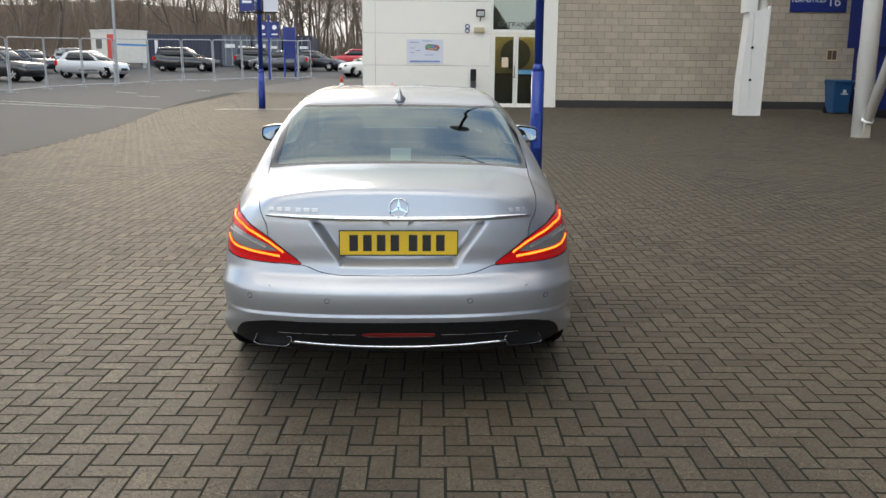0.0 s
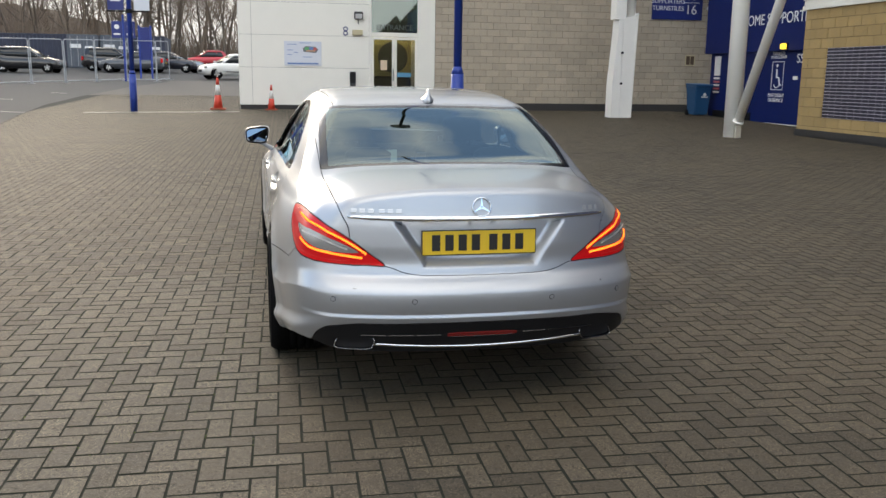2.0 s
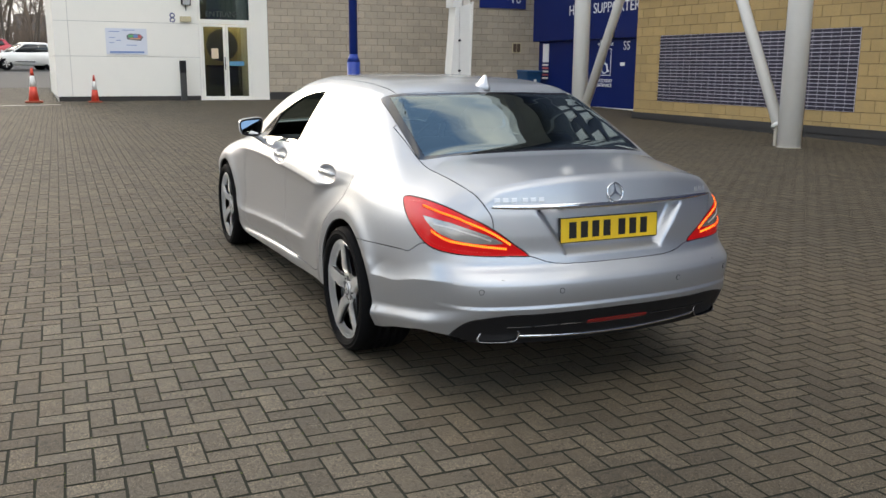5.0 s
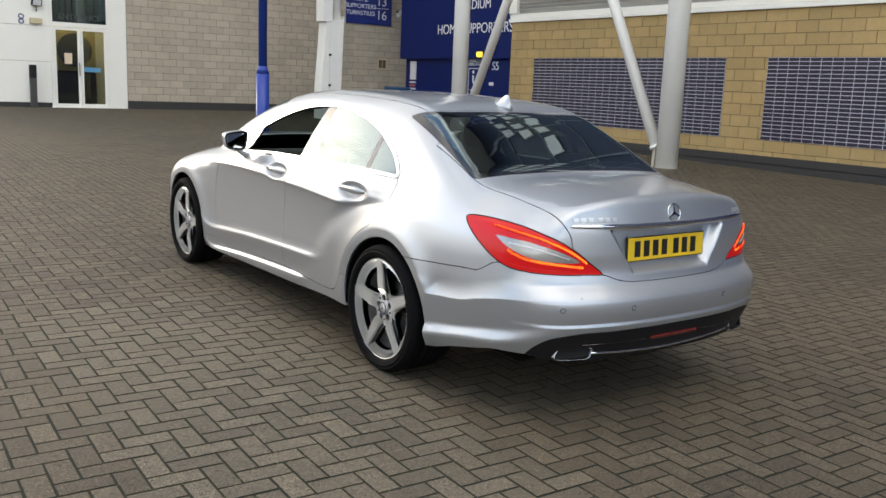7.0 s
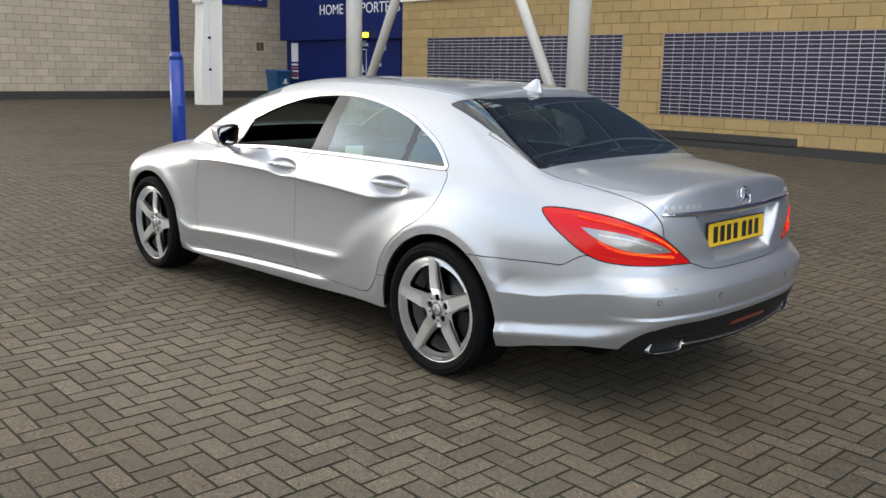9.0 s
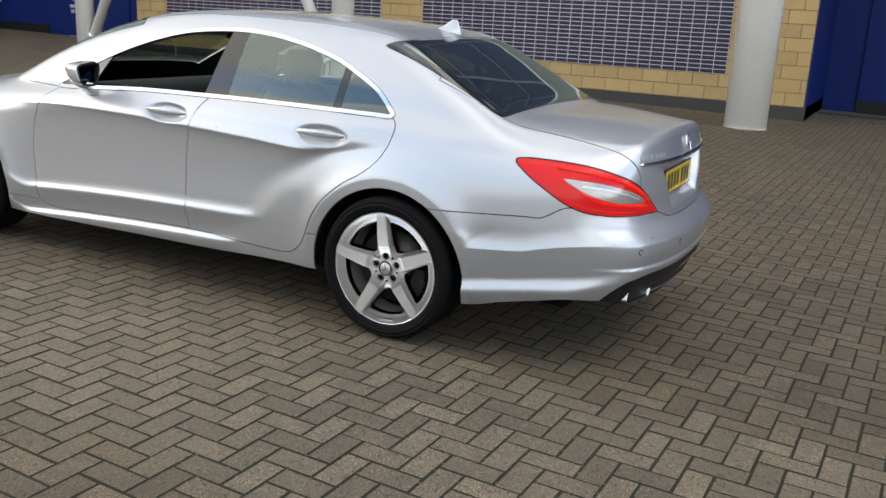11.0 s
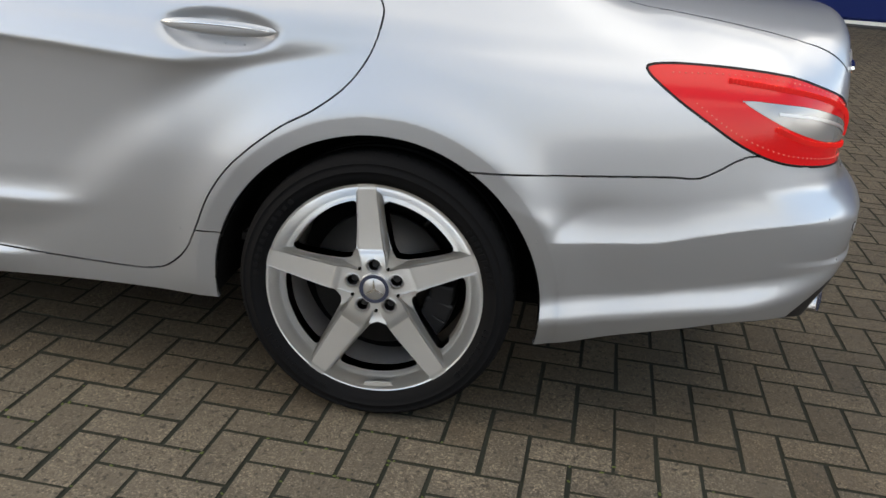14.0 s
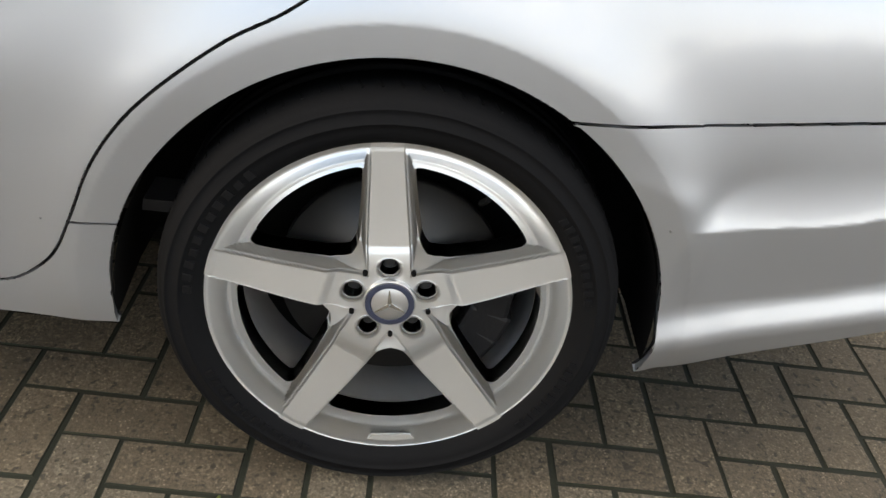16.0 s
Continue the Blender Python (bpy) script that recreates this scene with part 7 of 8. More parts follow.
# sand wall: along runs southwards from its north corner
TOP = 0.67 - 2 * 0.225
panels = ((0.97, 6.82), (7.80, 13.83))


def in_panel(a, r):
    return 2 <= r < 9 and any(p0 < a < p1 for p0, p1 in panels)


def sand_segments():
    face = at(WALL_X, 14.675, TOP, FACE_W)
    pick = lambda x, z: x > 5.0
    blockwork(wall_east, face, (0.0, 15.17), 13, 0.225, 0.45, "sand_joined", "sand_single", skip=lambda a, r: 2 <= r < 9, pick=pick, singles=150)
    for p0, p1 in ((0.0, 0.97), (6.82, 7.80), (13.83, 15.17)):
        blockwork(wall_east, face, (p0, p1), 9, 0.225, 0.45, "sand_joined", "sand_single", skip=lambda a, r: r < 2, pick=pick, singles=60)


sand_segments()


def glazed_panel(p0, p1, singles):
    """A panel of small hollow-faced glazed tiles with pale joints."""
    cols = round((p1 - p0) / 0.225)
    w, h = (p1 - p0) / cols, 0.075
    face = at(WALL_X, 14.675, 0.67, FACE_W)
    part("tile_bed", moved(box(p0, p1, 0, 1.575, 0.0, 0.0115), face), M["grout"], wall_east, "pale grout")
    a, b = (w - 0.013) / 2, (h - 0.0135) / 2
    v, q = [], []
    for ex, z in ((0.0, 0.006), (0.0, 0.0155), (0.003, 0.018), (0.016, 0.018), (0.020, 0.0166)):
        e2 = min(ex, 0.022)
        v += [(-a + e2, -b + ex * 0.8, z), (a - e2, -b + ex * 0.8, z), (a - e2, b - ex * 0.8, z), (-a + e2, b - ex * 0.8, z)]
    for k in range(4):
        for i in range(4):
            j = (i + 1) % 4
            q.append((4 * k + i, 4 * k + j, 4 * k + 4 + j, 4 * k + 4 + i))
    q.append((16, 17, 18, 19))
    piece = (np.array(v), np.array(q))
    rng = np.random.default_rng(3)
    ms, near = [], []
    for r in range(21):
        for c in range(cols):
            ms.append(np.array(face @ Matrix.Translation((p0 + (c + 0.5) * w, (r + 0.5) * h, rng.normal(0, 0.0012)))))
            near.append(c >= cols - singles // 21)
    scatter("tile_field", piece, [m for m, k in zip(ms, near) if not k], M["tile_joined"], wall_east)
    me = mesh_of("tile", piece[0], piece[1], M["tile_single"])
    for m, k in zip(ms, near):
        if k:
            put("tile", me, wall_east, m=Matrix(m.tolist()))


glazed_panel(*panels[0], 0)
glazed_panel(*panels[1], 294)

# ---------------------------------------------------------------- the far car park and the wood behind it
for _n, _c, _r in (("navy_steel", (0.030, 0.036, 0.062), 0.6), ("grey_steel", (0.10, 0.115, 0.14), 0.6), ("cabin_white", (0.58, 0.57, 0.52), 0.6), ("cabin_red", (0.52, 0.05, 0.03), 0.5),
                   ("stripe_blue", (0.03, 0.20, 0.50), 0.5), ("galvanised", (0.34, 0.36, 0.38), 0.45), ("bark", (0.13, 0.105, 0.082), 0.95), ("twig", (0.20, 0.155, 0.118), 0.95),
                   ("litter", (0.12, 0.088, 0.062), 0.98), ("house_brick", (0.26, 0.17, 0.12), 0.9), ("house_roof", (0.12, 0.10, 0.09), 0.9)):
    M[_n] = plain(_n, _c, _r, grain=14, vary=0.3, relief=0.2)
M["far_glass"] = Mat("dark_window", (0.015, 0.018, 0.02), 0.06).m
for _n, _c in (("car_navy", (0.012, 0.014, 0.024)), ("car_black", (0.008, 0.008, 0.010)), ("car_silver", (0.52, 0.53, 0.54)), ("car_red", (0.42, 0.02, 0.03)), ("car_white", (0.72, 0.72, 0.70)), ("car_grey", (0.06, 0.065, 0.075))):
    M[_n] = Mat(_n, _c, 0.35, 0.25, Coat_Weight=1.0).m


def barrier(a, b):
    """A bare galvanised frame that stands between two feet."""
    ax, ay = a
    bx, by = b
    d = math.hypot(bx - ax, by - ay) - 0.09
    q = empty("barrier_frame", Matrix.Translation((ax, ay, gz(ay))) @ Matrix.Rotation(math.atan2(by - ay, bx - ax), 4, "Z") @ Matrix.Rotation(-math.atan2(gz(by) - gz(ay), d), 4, "Y"))
    tagged(q, "bare galvanised steel barrier frame on the asphalt", "barrier", "barrier frames round the car park")
    h, r = 2.22, 0.028
    for x in (0.045, d + 0.045):
        part("upright", tube((x, 0, 0.0), (x, 0, h - 0.12), r, n=10), M["galvanised"], q)
        part("foot", box(x - 0.05, x + 0.05, -0.22, 0.22, 0, 0.02), M["galvanised"], q)
    top = [(0.045 + 0.12 * (1 - math.cos(u)), 0, h - 0.12 + 0.12 * math.sin(u)) for u in np.linspace(0, math.pi / 2, 6)]
    top += [(d + 0.045 - (x - 0.045), 0, z) for x, _, z in top[::-1]]
    put("top_rail", mesh_of("top_rail", *rope(top, 0.024, 8), M["galvanised"], True), q)
    part("bottom_rail", tube((0.045, 0, 0.10), (d + 0.045, 0, 0.10), 0.024, n=10), M["galvanised"], q)


FEET = [(-17.6, 31.2), (-15.98, 32.6), (-15.8, 35.9), (-15.0, 38.2), (-13.9, 39.5), (-13.0, 42.1), (-11.8, 44.2), (-10.35, 45.2), (-9.1, 46.9), (-7.8, 48.7), (-6.1, 48.3), (-5.6, 50.6)]
for _a, _b in zip(FEET, FEET[1:]):
    barrier(_a, _b)


def parked_car(kind, paint, m, label, group=""):
    """A parked car, its front towards +x, its middle at the origin."""
    q = tagged(empty("parked_car", m), label, "car", group or "cars in the far car park")
    L, H, W, belt = {"hatch": (3.95, 1.50, 0.84, 0.97), "mpv": (4.35, 1.62, 0.88, 0.98), "suv": (4.5, 1.72, 0.91, 1.05), "saloon": (4.5, 1.43, 0.88, 0.93)}[kind]
    h = L / 2
    tail = {"hatch": 0.98, "mpv": 1.02, "suv": 1.08, "saloon": 0.99}[kind]
    back = 0.30 if kind == "saloon" else 0.02
    top = spline((-h, tail - 0.25), (-h + 0.10, tail), (-h * 0.5, tail), (h * 0.30, belt), (h * 0.50, belt - 0.02), (h * 0.80, belt - 0.12), (h * 0.96, belt - 0.26), (h, belt - 0.42))
    wide = spline((-h, W - 0.14), (-h + 0.3, W - 0.02), (0, W), (h - 0.6, W - 0.01), (h - 0.2, W - 0.09), (h, W - 0.26))
    rings = []
    for x in np.concatenate([[-h, -h + 0.03, -h + 0.1], np.linspace(-h + 0.25, h - 0.3, 20), [h - 0.15, h - 0.05, h]]):
        lo, hi, w = 0.22 if abs(x) < h - 0.08 else 0.34, float(top(x)), float(wide(x))
        rings.append([(x, w * k, lo + (hi - lo) * u) for k, u in ((-0.86, 0), (-0.97, 0.15), (-1.0, 0.45), (-0.985, 0.75), (-0.92, 0.95), (-0.80, 1.0), (0.80, 1.0), (0.92, 0.95), (0.985, 0.75), (1.0, 0.45), (0.97, 0.15), (0.86, 0))])
    body = put("body", mesh_of("body", *loft(rings), M[paint], True), q)
    # cabin: glass below, a painted roof above, painted pillars
    x0, x1 = -h + (0.16 + back * 2), h * 0.46
    r0, r1 = -h + (0.62 + back * 2.6), h * 0.02
    if kind in ("mpv", "suv"):
        r0 = -h + 0.32
    ring = superellipse(28, 6)

    def cab(u, grow=0.0):
        a, b, w = x0 + (r0 - x0) * u, x1 + (r1 - x1) * u, (W - 0.07) + (0.60 - W + 0.07) * u
        z = belt - 0.03 + (H - belt + 0.03) * u
        return [((a + b) / 2 + ((b - a) / 2 + grow) * c, (w + grow) * d, z) for c, d in ring]

    put("window_band", mesh_of("window_band", *loft([cab(0), cab(0.45), cab(0.84)]), M["far_glass"], True), q, "dark car windows")
    put("roof", mesh_of("roof", *loft([cab(0.80, 0.006), cab(0.93, -0.005), [(x * 0.985, y * 0.90, z + 0.02) for x, y, z in cab(0.98, -0.06)], [(x * 0.8, y * 0.6, z + 0.03) for x, y, z in cab(1.0, -0.1)]]), M[paint], True), q)
    for s in (-1, 1):
        for f0, f1, wd in ((0.985, 0.985, 0.06), (0.46, 0.42, 0.06), (0.07, 0.06, 0.17)):
            lo = Vector((x0 + (x1 - x0) * f0, s * (W - 0.085), belt - 0.03))
            hi = Vector((r0 + (r1 - r0) * f1, s * 0.605, H - 0.06))
            bar = bmesh.new()
            v = [bar.verts.new(p) for p in (lo + Vector((-wd, s * 0.012, 0)), lo + Vector((wd, s * 0.012, 0)), hi + Vector((wd * 0.7, s * 0.012, 0)), hi + Vector((-wd * 0.7, s * 0.012, 0)),
                                            lo + Vector((-wd, -s * 0.03, 0)), lo + Vector((wd, -s * 0.03, 0)), hi + Vector((wd * 0.7, -s * 0.03, 0)), hi + Vector((-wd * 0.7, -s * 0.03, 0)))]
            for f in ((0, 1, 2, 3), (0, 4, 5, 1), (1, 5, 6, 2), (2, 6, 7, 3), (3, 7, 4, 0)):
                bar.faces.new([v[i] for i in f])
            part("pillar", bar, M[paint], q)
        part("headlamp", moved(box(-0.13, 0.06, -0.20, 0.20, -0.07, 0.07, 0.03), Matrix.Translation((h - 0.17, s * (W - 0.30), belt - 0.27)) @ Matrix.Rotation(s * -0.5, 4, "Z")), M["lamp_clear"], q)
        part("tail_lamp", box(-h + 0.02, -h + 0.16, s * (W - 0.16), s * (W - 0.012), tail - 0.30, tail - 0.02, 0.02), M["lamp_red"], q)
        part("door_mirror", box(h * 0.36, h * 0.36 + 0.10, s * (W + 0.01), s * (W + 0.17), belt, belt + 0.13, 0.03), M[paint], q)
        part("side_trim", box(-h * 0.45, h * 0.45, s * (W - 0.03), s * (W + 0.008), 0.40, 0.46, 0.01), M["black"], q)
    part("grille", box(h - 0.06, h + 0.005, -0.36, 0.36, 0.40, 0.56, 0.02), M["black"], q)
    part("rear_bumper", box(-h - 0.03, -h + 0.2, -W + 0.12, W - 0.12, 0.36, 0.58, 0.05), M[paint], q)
    part("number_plate", box(-h - 0.042, -h - 0.028, -0.26, 0.26, 0.62, 0.73), M["plate_yellow"], q)
    for x in (-h + 0.72, h - 0.78):
        for s in (-1, 1):
            v, f = lathe([(0.19, 0.0), (0.20, 0.012), (0.30, 0.012), (0.315, -0.02), (0.315, -0.18), (0.2, -0.19)], 28, "z")
            wheel = put("wheel", mesh_of("wheel", v, f, M["tyre"], True), q, "", Matrix.Translation((x, s * (W - 0.005), 0.315)) @ Matrix.Rotation(-s * math.pi / 2, 4, "X"))
            part("wheel_trim", tube((0, 0, -0.03), (0, 0, 0.004), 0.205, n=24), M["dark_metal"], wheel)
            for k in range(5):
                part("spoke", moved(box(-0.022, 0.022, 0.03, 0.19, 0.0, 0.012), Matrix.Rotation(2 * math.pi * k / 5, 4, "Z")), M["alloy"], wheel)
            part("arch", moved(tube((0, 0, -0.19), (0, 0, -0.012), 0.365, n=28), Matrix.Translation((x, s * W, 0.335)) @ Matrix.Rotation(-s * math.pi / 2, 4, "X")), M["dark"], q)
    return q


def stand(x, y, turn):
    return pose(x, y, gz(y), 0, 0, turn)


parked_car("suv", "car_black", stand(-21.2, 44.2, -22), "black estate car with a pale sheen, parked by the barriers")
parked_car("hatch", "car_silver", stand(-18.0, 48.6, -14), "silver five-door hatchback parked behind the barriers")
parked_car("mpv", "car_black", stand(-15.3, 60.0, -8), "black people carrier parked before the containers")
parked_car("saloon", "car_navy", stand(-24.2, 55.5, -35), "dark blue saloon parked in the second row")
parked_car("hatch", "car_grey", stand(-23.2, 60.0, -50), "dark grey hatchback parked at the bank")
parked_car("mpv", "car_black", stand(-10.6, 65.0, -5), "black van-like car parked before the grey containers")
parked_car("saloon", "car_grey", stand(-9.0, 62.2, 172), "grey saloon parked beside the sign boards")
parked_car("saloon", "car_navy", stand(-6.6, 63.5, -18), "dark blue saloon parked by the sign boards")
parked_car("hatch", "car_red", stand(-4.6, 76.0, -168), "red hatchback parked near the trees")
parked_car("hatch", "car_white", stand(-2.1, 53.0, 200), "white three-door hatchback with red tail lamps")
parked_car("saloon", "car_black", stand(0.2, 55.2, -110), "black saloon parked beside the white hatchback")
parked_car("saloon", "car_silver", stand(1.4, 62.5, -160), "silver saloon parked near the white building")


def container(x0, x1, y, deep, paint, label, doors=False):
    """A shipping container with pressed sides, its near face at y."""
    q = tagged(empty("shipping_container", Matrix.Translation(((x0 + x1) / 2, y, gz(y)))), label, "container", "containers along the bank")
    w, h = (x1 - x0) / 2, 2.59
    n = int(w * 2 / 0.28)
    v, f = [], []
    xs, ys = [], []
    for i in range(n):
        for k, o in ((0.0, 0.03), (0.30, 0.03), (0.45, 0.066), (0.85, 0.066)):
            xs.append(-w + 0.06 + (i + k) * (2 * w - 0.12) / n)
            ys.append(o)
    for x, o in zip(xs, ys):
        v += [(x, o, 0.17), (x, o, h - 0.1)]
    f = [(2 * i, 2 * i + 2, 2 * i + 3, 2 * i + 1) for i in range(len(xs) - 1)]
    put("pressed_side", mesh_of("pressed_side", v, f, M[paint]), q)
    part("shell", box(-w + 0.02, w - 0.02, 0.08, deep, 0.16, h - 0.02, 0.01), M[paint], q)
    for s in (-1, 1):
        part("corner_post", box(s * w - 0.09 * (s > 0), s * w + 0.09 * (s < 0), 0, 0.12, 0, h, 0.01), M[paint], q)
    part("top_rail", box(-w, w, 0.0, 0.09, h - 0.11, h + 0.004, 0.01), M[paint], q)
    part("bottom_rail", box(-w, w, 0.0, 0.09, 0.02, 0.19, 0.01), M[paint], q)
    if doors:
        for x in (-0.75, -0.3, 0.3, 0.75):
            part("locking_bar", tube((x * w, -0.01, 0.15), (x * w, -0.01, h - 0.12), 0.022, n=8), M["galvanised"], q)
        part("plain_notice", box(-w * 0.8, -w * 0.1, -0.012, 0.022, 1.55, 1.85), M["notice"], q)
        part("plain_notice", box(w * 0.15, w * 0.7, -0.012, 0.022, 1.50, 1.72), M["notice"], q)
    return q


_box = container(-21.4, -15.15, 72, 2.4, "navy_steel", "dark navy shipping container with pressed steel sides")
part("plain_notice", box(-2.45, -2.2, -0.012, 0.03, 1.0, 2.1), M["notice"], _box)
container(-15.05, -12.7, 71.4, 6.0, "grey_steel", "blue-grey shipping container seen at its doors", True)
container(-12.6, -10.2, 71.8, 6.0, "grey_steel", "blue-grey shipping container with white notices", True)
container(-10.1, -7.7, 72.2, 6.0, "navy_steel", "dark navy shipping container with white notices", True)

# ---- white site cabin with a red door
cabin = tagged(empty("site_cabin", Matrix.Translation((-21.4, 64.0, gz(64.5) + 0.40)) @ Matrix(((0.6, -0.8, 0), (0.8, 0.6, 0), (0, 0, 1))).to_4x4()), "white site cabin with a red door and a blue stripe", "cabin")
part("cabin_body", box(0, 2.8, 0, 3.1, 0, 2.36, 0.02), M["cabin_white"], cabin)
part("roof_edge", box(-0.05, 2.85, -0.05, 3.15, 2.34, 2.46, 0.01), M["cabin_white"], cabin)
part("door", box(-0.035, 0.03, 0.15, 1.05, 0.05, 2.1, 0.01), M["cabin_red"], cabin, "red cabin door")
part("window", box(-0.03, 0.03, 1.75, 2.45, 1.05, 1.75, 0.01), M["far_glass"], cabin)
part("stripe", box(0.05, 2.75, -0.012, 0.02, 1.28, 1.42), M["stripe_blue"], cabin, "blue stripe")
for x in (0.3, 2.5):
    for y in (0.2, 2.9):
        part("support", box(x - 0.15, x + 0.15, y - 0.15, y + 0.15, -0.45, 0.0), M["galvanised"], cabin)

# ---- blue sign pole, totem and a thin mast
pole = tagged(empty("sign_pole", stand(-7.74, 48.0, 0)), "blue pole carrying two blue banner boards", "sign pole")
part("post", tube((0, 0, 0), (0, 0, 3.6), 0.06), M["royal"], pole)
for s in (-1, 1):
    part("board", box(s * 0.06, s * 0.62, -0.02, 0.02, 2.35, 3.25, 0.01), M["sign_blue"], pole)
    part("plain_disc", tube((s * 0.34, -0.03, 2.95), (s * 0.34, 0.0, 2.95), 0.13), M["sign_white"], pole)
    part("plain_bar", box(s * 0.16, s * 0.52, -0.028, 0.0, 2.52, 2.60), M["sign_white"], pole)
totem = tagged(empty("sign_totem", stand(-7.05, 52.0, 0)), "tall dark blue sign board on two posts", "sign")
for s in (-1, 1):
    part("post", tube((s * 0.33, 0, 0), (s * 0.33, 0, 3.1), 0.06), M["royal"], totem)
part("board", box(-0.27, 0.27, -0.03, 0.03, 1.1, 3.0, 0.01), M["sign_blue"], totem)
mast = tagged(empty("lamp_mast", stand(-14.3, 41.0, 0)), "thin grey steel lamp mast behind the barriers", "mast")
part("shaft", tube((0, 0, 0), (0, 0, 7.5), 0.075, 0.05, 14), M["galvanised"], mast)
part("base", tube((0, 0, 0), (0, 0, 0.9), 0.10, 0.10, 14), M["galvanised"], mast)
part("lantern", box(-0.15, 0.15, -0.7, 0.0, 7.4, 7.55, 0.03), M["galvanised"], mast)


# ---- bare trees
def stick(v, f, a, b, r0, r1, n):
    d = b - a
    s = d.cross(Vector((0.3, 0.9, 0.1))).normalized()
    t = d.cross(s).normalized()
    k = len(v)
    for p, r in ((a, r0), (b, r1)):
        for i in range(n):
            w = 2 * math.pi * i / n
            v.append(tuple(p + s * (math.cos(w) * r) + t * (math.sin(w) * r)))
    for i in range(n):
        j = (i + 1) % n
        f.append((k + i, k + j, k + n + j, k + n + i))


def grow_tree(seed, height, twigs):
    """Points and faces of a bare tree's trunk with limbs, and of its finer branches."""
    rng = random.Random(seed)
    trunk, crown = ([], []), ([], [])

    def branch(p, d, length, r, level):
        steps = 4 if level < 2 else 3
        for i in range(steps):
            d = (d + Vector((rng.uniform(-1, 1), rng.uniform(-1, 1), rng.uniform(-0.4, 0.7))) * (0.10 + 0.05 * level)).normalized()
            e = p + d * length / steps
            r1 = max(0.006, r * (0.86 if level < 3 else 0.75))
            v, f = trunk if level < 2 else crown
            stick(v, f, p, e, r, r1, 7 if level == 0 else 5 if level < 2 else 3)
            if level < 5 and (level > 0 or i > 0) and (level < 4 or rng.random() < 0.02):
                for _ in range(rng.choice((1, 2)) if level < 2 else rng.choice((1, 2, twigs))):
                    side = Vector((rng.uniform(-1, 1), rng.uniform(-1, 1), rng.uniform(-0.1, 0.8))).normalized()
                    branch(e, (d * 0.55 + side * 0.85).normalized(), length * rng.uniform(0.45, 0.68), max(0.007, r1 * rng.uniform(0.42, 0.58)), level + 1)
            p, r = e, r1
    for k in range(rng.choice((1, 2, 2, 3))):
        branch(Vector((rng.uniform(-0.3, 0.3), rng.uniform(-0.3, 0.3), -0.3)), Vector((rng.uniform(-0.22, 0.22), rng.uniform(-0.22, 0.22), 1)).normalized(), height * rng.uniform(0.52, 0.66), height * rng.uniform(0.009, 0.013), 0)
    return trunk, crown


tree_kinds = []
for seed, height, x, y in ((3, 13, -12.5, 88), (8, 12, -8.9, 84), (14, 14, -5.6, 86), (21, 11, -3.2, 82), (30, 13, -17.0, 86)):
    trunk, crown = grow_tree(seed, height, 2)
    tr = tagged(empty("bare_tree", stand(x, y, seed * 40)), "tall bare winter tree with grey-brown forked branches", "tree", "bare trees behind the car park")
    put("trunk", mesh_of("trunk", trunk[0], trunk[1], M["bark"], True), tr)
    put("crown", mesh_of("crown", crown[0], crown[1], M["twig"]), tr)
    tree_kinds.append((tr, trunk, crown))
_rng = random.Random(11)
for i in range(27):
    x = -44 + 2.4 * i if i < 19 else -13.0 + 1.9 * (i - 19) + _rng.uniform(-0.9, 0.9)
    y = _rng.uniform(79, 96)
    if x > -16 and y < 83:
        y += 6
    copy_thing(tree_kinds[i % 5][0], stand(x, y, _rng.uniform(0, 360)) @ Matrix.Scale(_rng.uniform(0.8, 1.15), 4))


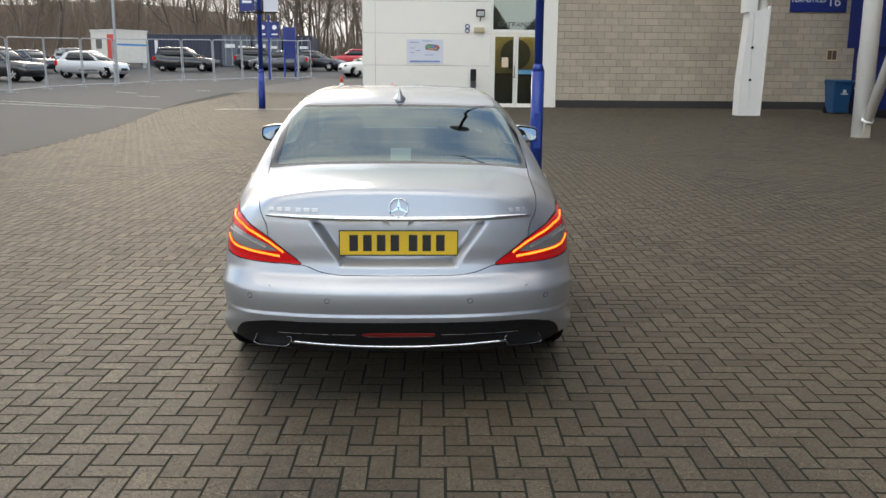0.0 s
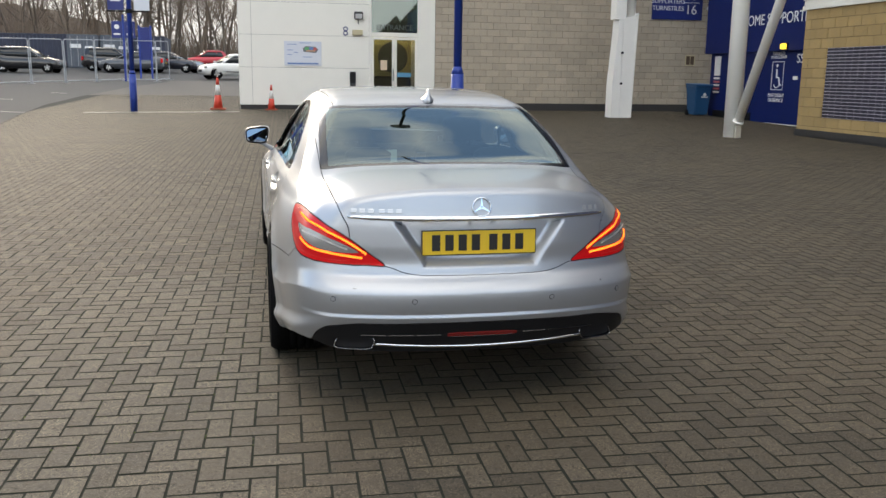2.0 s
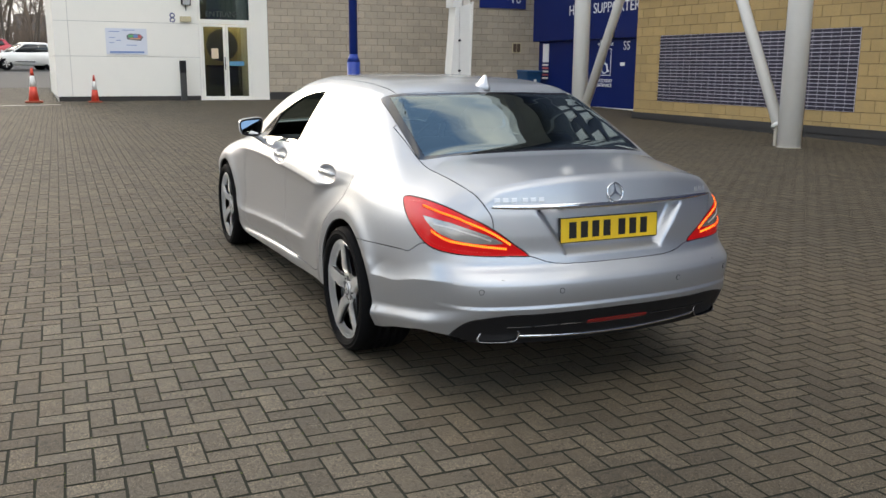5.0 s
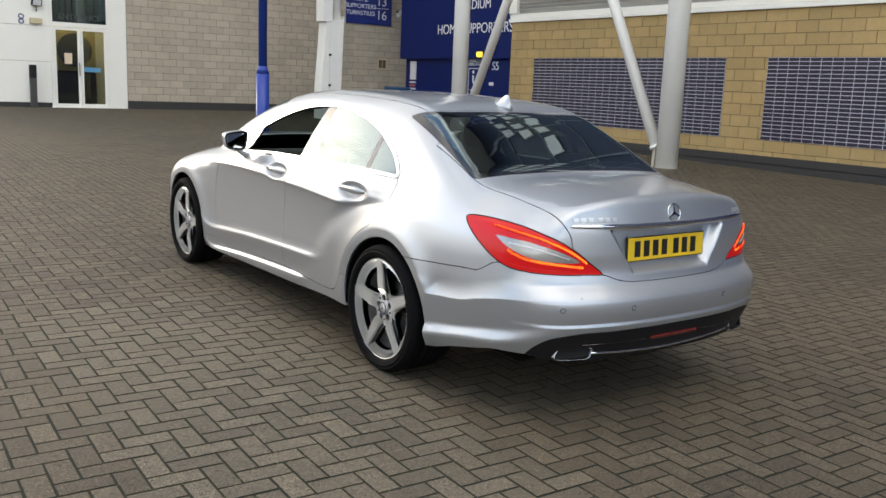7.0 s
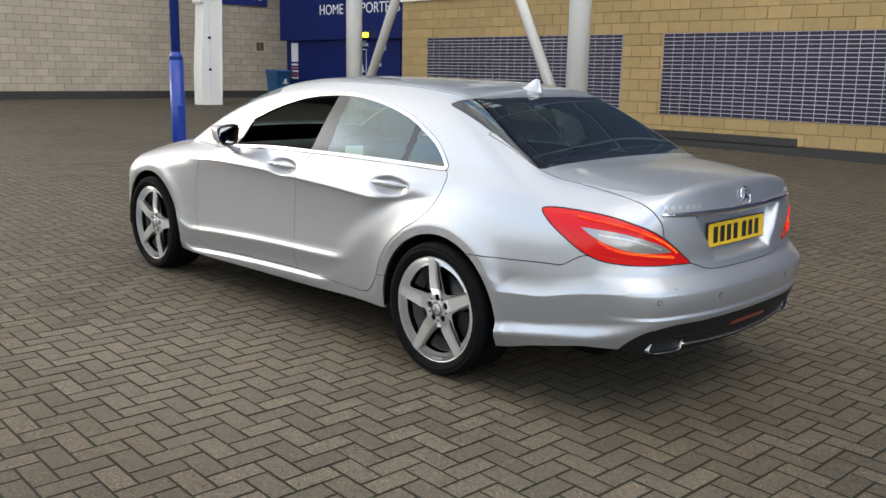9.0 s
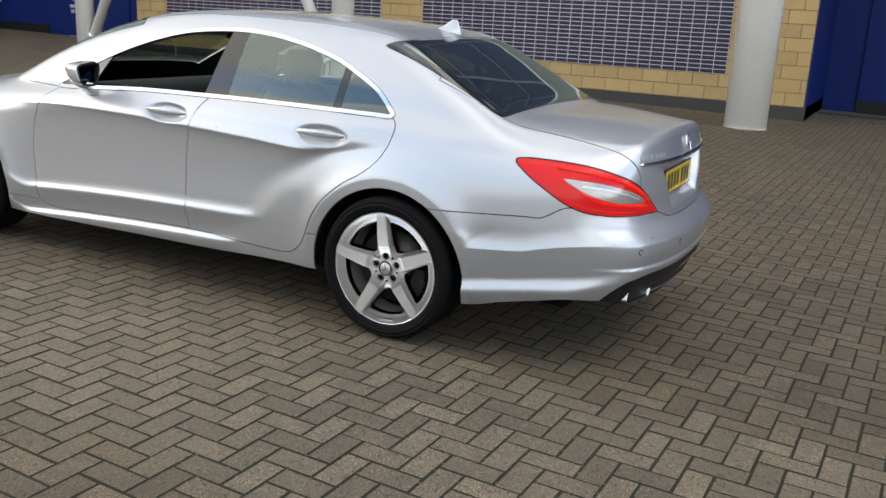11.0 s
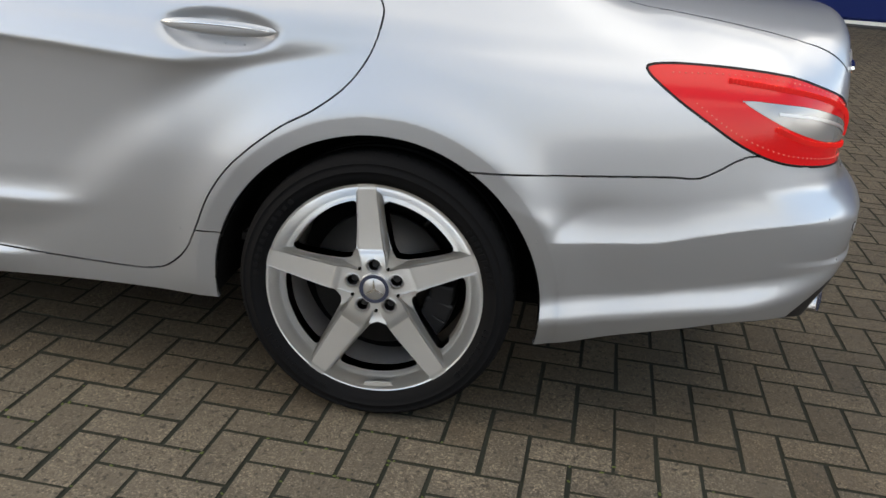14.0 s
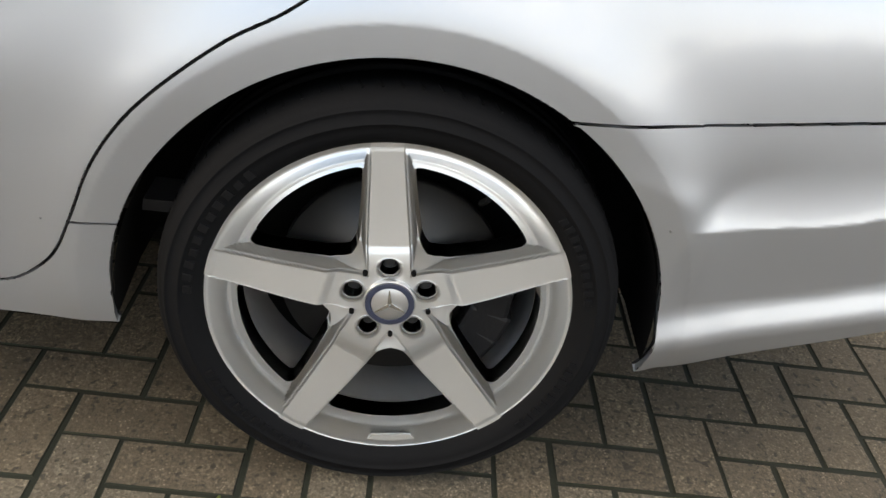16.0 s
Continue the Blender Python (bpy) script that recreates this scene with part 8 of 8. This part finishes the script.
def wood():
    """The deeper wood: trees joined into one mass, thin stems below, and the bank that they grow on."""
    rng = np.random.default_rng(17)
    bank_x = np.linspace(-130, -8, 70)
    depth = np.array([0, 3, 8, 16, 28, 45])
    v, f = [], []
    for j, d in enumerate(depth):
        for x in bank_x:
            y0 = 80 - 0.004 * (x + 60) * abs(x + 60) * (x < -60)
            hgt = np.interp(d, [0, 3, 8, 16, 28, 45], [-0.1, 0.9, 2.4, 4.8, 7.2, 7.8]) * np.interp(x, [-130, -30, -18, -8], [1, 1, 0.72, 0.05])
            v.append((x, y0 + d, gz(80) + hgt + rng.normal(0, 0.10 + 0.22 * (d > 0))))
    n = len(bank_x)
    f = [(j * n + i, j * n + i + 1, (j + 1) * n + i + 1, (j + 1) * n + i) for j in range(len(depth) - 1) for i in range(n - 1)]
    tagged(put("embankment", mesh_of("embankment", v, f, M["litter"], True)), "wooded bank covered with brown leaf litter", "bank", kind="structure")

    def bank_z(x, y):
        return gz(80) + np.interp(y - 80, depth, [-0.1, 0.9, 2.4, 4.8, 7.2, 7.8]) * np.interp(x, [-130, -30, -18, -8], [1, 1, 0.72, 0.05])

    allv, allf, k = [], [], 0
    for i in range(95):
        _, trunk, crown = tree_kinds[i % 5]
        x = rng.uniform(-95, -14) if i % 6 else rng.uniform(-14, 0)
        y = rng.uniform(84, 124)
        a, s = rng.uniform(0, 6.28), rng.uniform(0.7, 1.05)
        r = np.array(((math.cos(a), -math.sin(a), 0), (math.sin(a), math.cos(a), 0), (0, 0, 1))) * s
        for w in (trunk, crown):
            pts, quads = np.array(w[0]), np.array(w[1])
            if w is crown:      # a part of the finer branches is enough so far off
                n = len(pts) // 6
                some = np.sort(rng.choice(n, n // 8, replace=False))
                pts = pts.reshape(n, 6, 3)[some].reshape(-1, 3)
                quads = (quads[:3][None] + (np.arange(len(some)) * 6)[:, None, None]).reshape(-1, 4)
            p = pts @ r.T + (x, y, bank_z(x, y) - 0.2)
            allv.append(p)
            allf.append(quads + k)
            k += len(p)
    tagged(put("woodland", mesh_of("woodland", np.concatenate(allv), np.concatenate(allf), M["twig"])), "dense bare brown winter woodland on the bank", "woodland", kind="stuff")
    sv, sf = [], []
    for i in range(9000):
        x = -120 + 112 * rng.random() ** 0.75
        y = 80 + 26 * rng.random() ** 1.3
        h = rng.uniform(1.0, 5.5) * np.interp(x, [-30, -16, -8], [1, 0.85, 0.4])
        p = Vector((x, y, bank_z(x, y) - 0.2))
        stick(sv, sf, p, p + Vector((rng.normal(0, 0.22) * h, rng.normal(0, 0.22) * h, h)), rng.uniform(0.012, 0.035), 0.006, 3)
    tagged(put("undergrowth", mesh_of("undergrowth", sv, sf, M["twig"])), "tangled brown undergrowth of thin bare stems", "undergrowth", kind="stuff")


def hedge():
    """Brush at the foot of the trees, east of the bank."""
    rng = np.random.default_rng(29)
    v, f = [], []
    for i in range(3600):
        x, y = rng.uniform(-10, 7), rng.uniform(83, 104)
        h = rng.uniform(0.8, 4.2)
        p = Vector((x, y, gz(y) - 0.2))
        stick(v, f, p, p + Vector((rng.normal(0, 0.3) * h, rng.normal(0, 0.3) * h, h)), rng.uniform(0.012, 0.03), 0.006, 3)
    tagged(put("brushwood", mesh_of("brushwood", v, f, M["twig"])), "brown leafless brushwood at the foot of the trees", "brushwood", kind="stuff")


def far_bank():
    """A low wooded rise that closes the place to the west and south."""
    rng = np.random.default_rng(41)
    a = np.radians(np.linspace(-62, -215, 90))
    v, f = [], []
    for d, h in ((0, -1.3), (3, 1.5), (7, 4.5), (12, 7.5), (20, 8.5)):
        for q in a:
            r = 66 + d + 6 * math.sin(5 * q)
            v.append((r * math.sin(q), r * math.cos(q), h + rng.normal(0, 0.16 * d) * (d > 0)))
    n = len(a)
    f = [(j * n + i, j * n + i + 1, (j + 1) * n + i + 1, (j + 1) * n + i) for j in range(4) for i in range(n - 1)]
    tagged(put("far_bank", mesh_of("far_bank", v, f, M["litter"], True)), "low brown wooded rise round the yard", "bank", kind="structure")


wood()
hedge()
far_bank()

# ---- a house far behind the trees
house = tagged(empty("far_house", stand(3.0, 190, 12)), "brick house with a dark pitched roof behind trees", "house")
part("wall", box(-5, 5, -4, 4, 0, 5.0), M["house_brick"], house)
roof = bmesh.new()
_v = [roof.verts.new(p) for p in ((-5.4, -4.5, 4.9), (5.4, -4.5, 4.9), (5.4, 4.5, 4.9), (-5.4, 4.5, 4.9), (-5.4, 0, 8.2), (5.4, 0, 8.2))]
for _f in ((0, 1, 5, 4), (2, 3, 4, 5), (0, 4, 3), (1, 2, 5), (0, 3, 2, 1)):
    roof.faces.new([_v[i] for i in _f])
part("roof", roof, M["house_roof"], house)
for x in (-3, 0, 3):
    for z in (0.9, 3.2):
        part("window", box(x - 0.55, x + 0.55, -4.06, -3.98, z, z + 1.2), M["far_glass"], house)
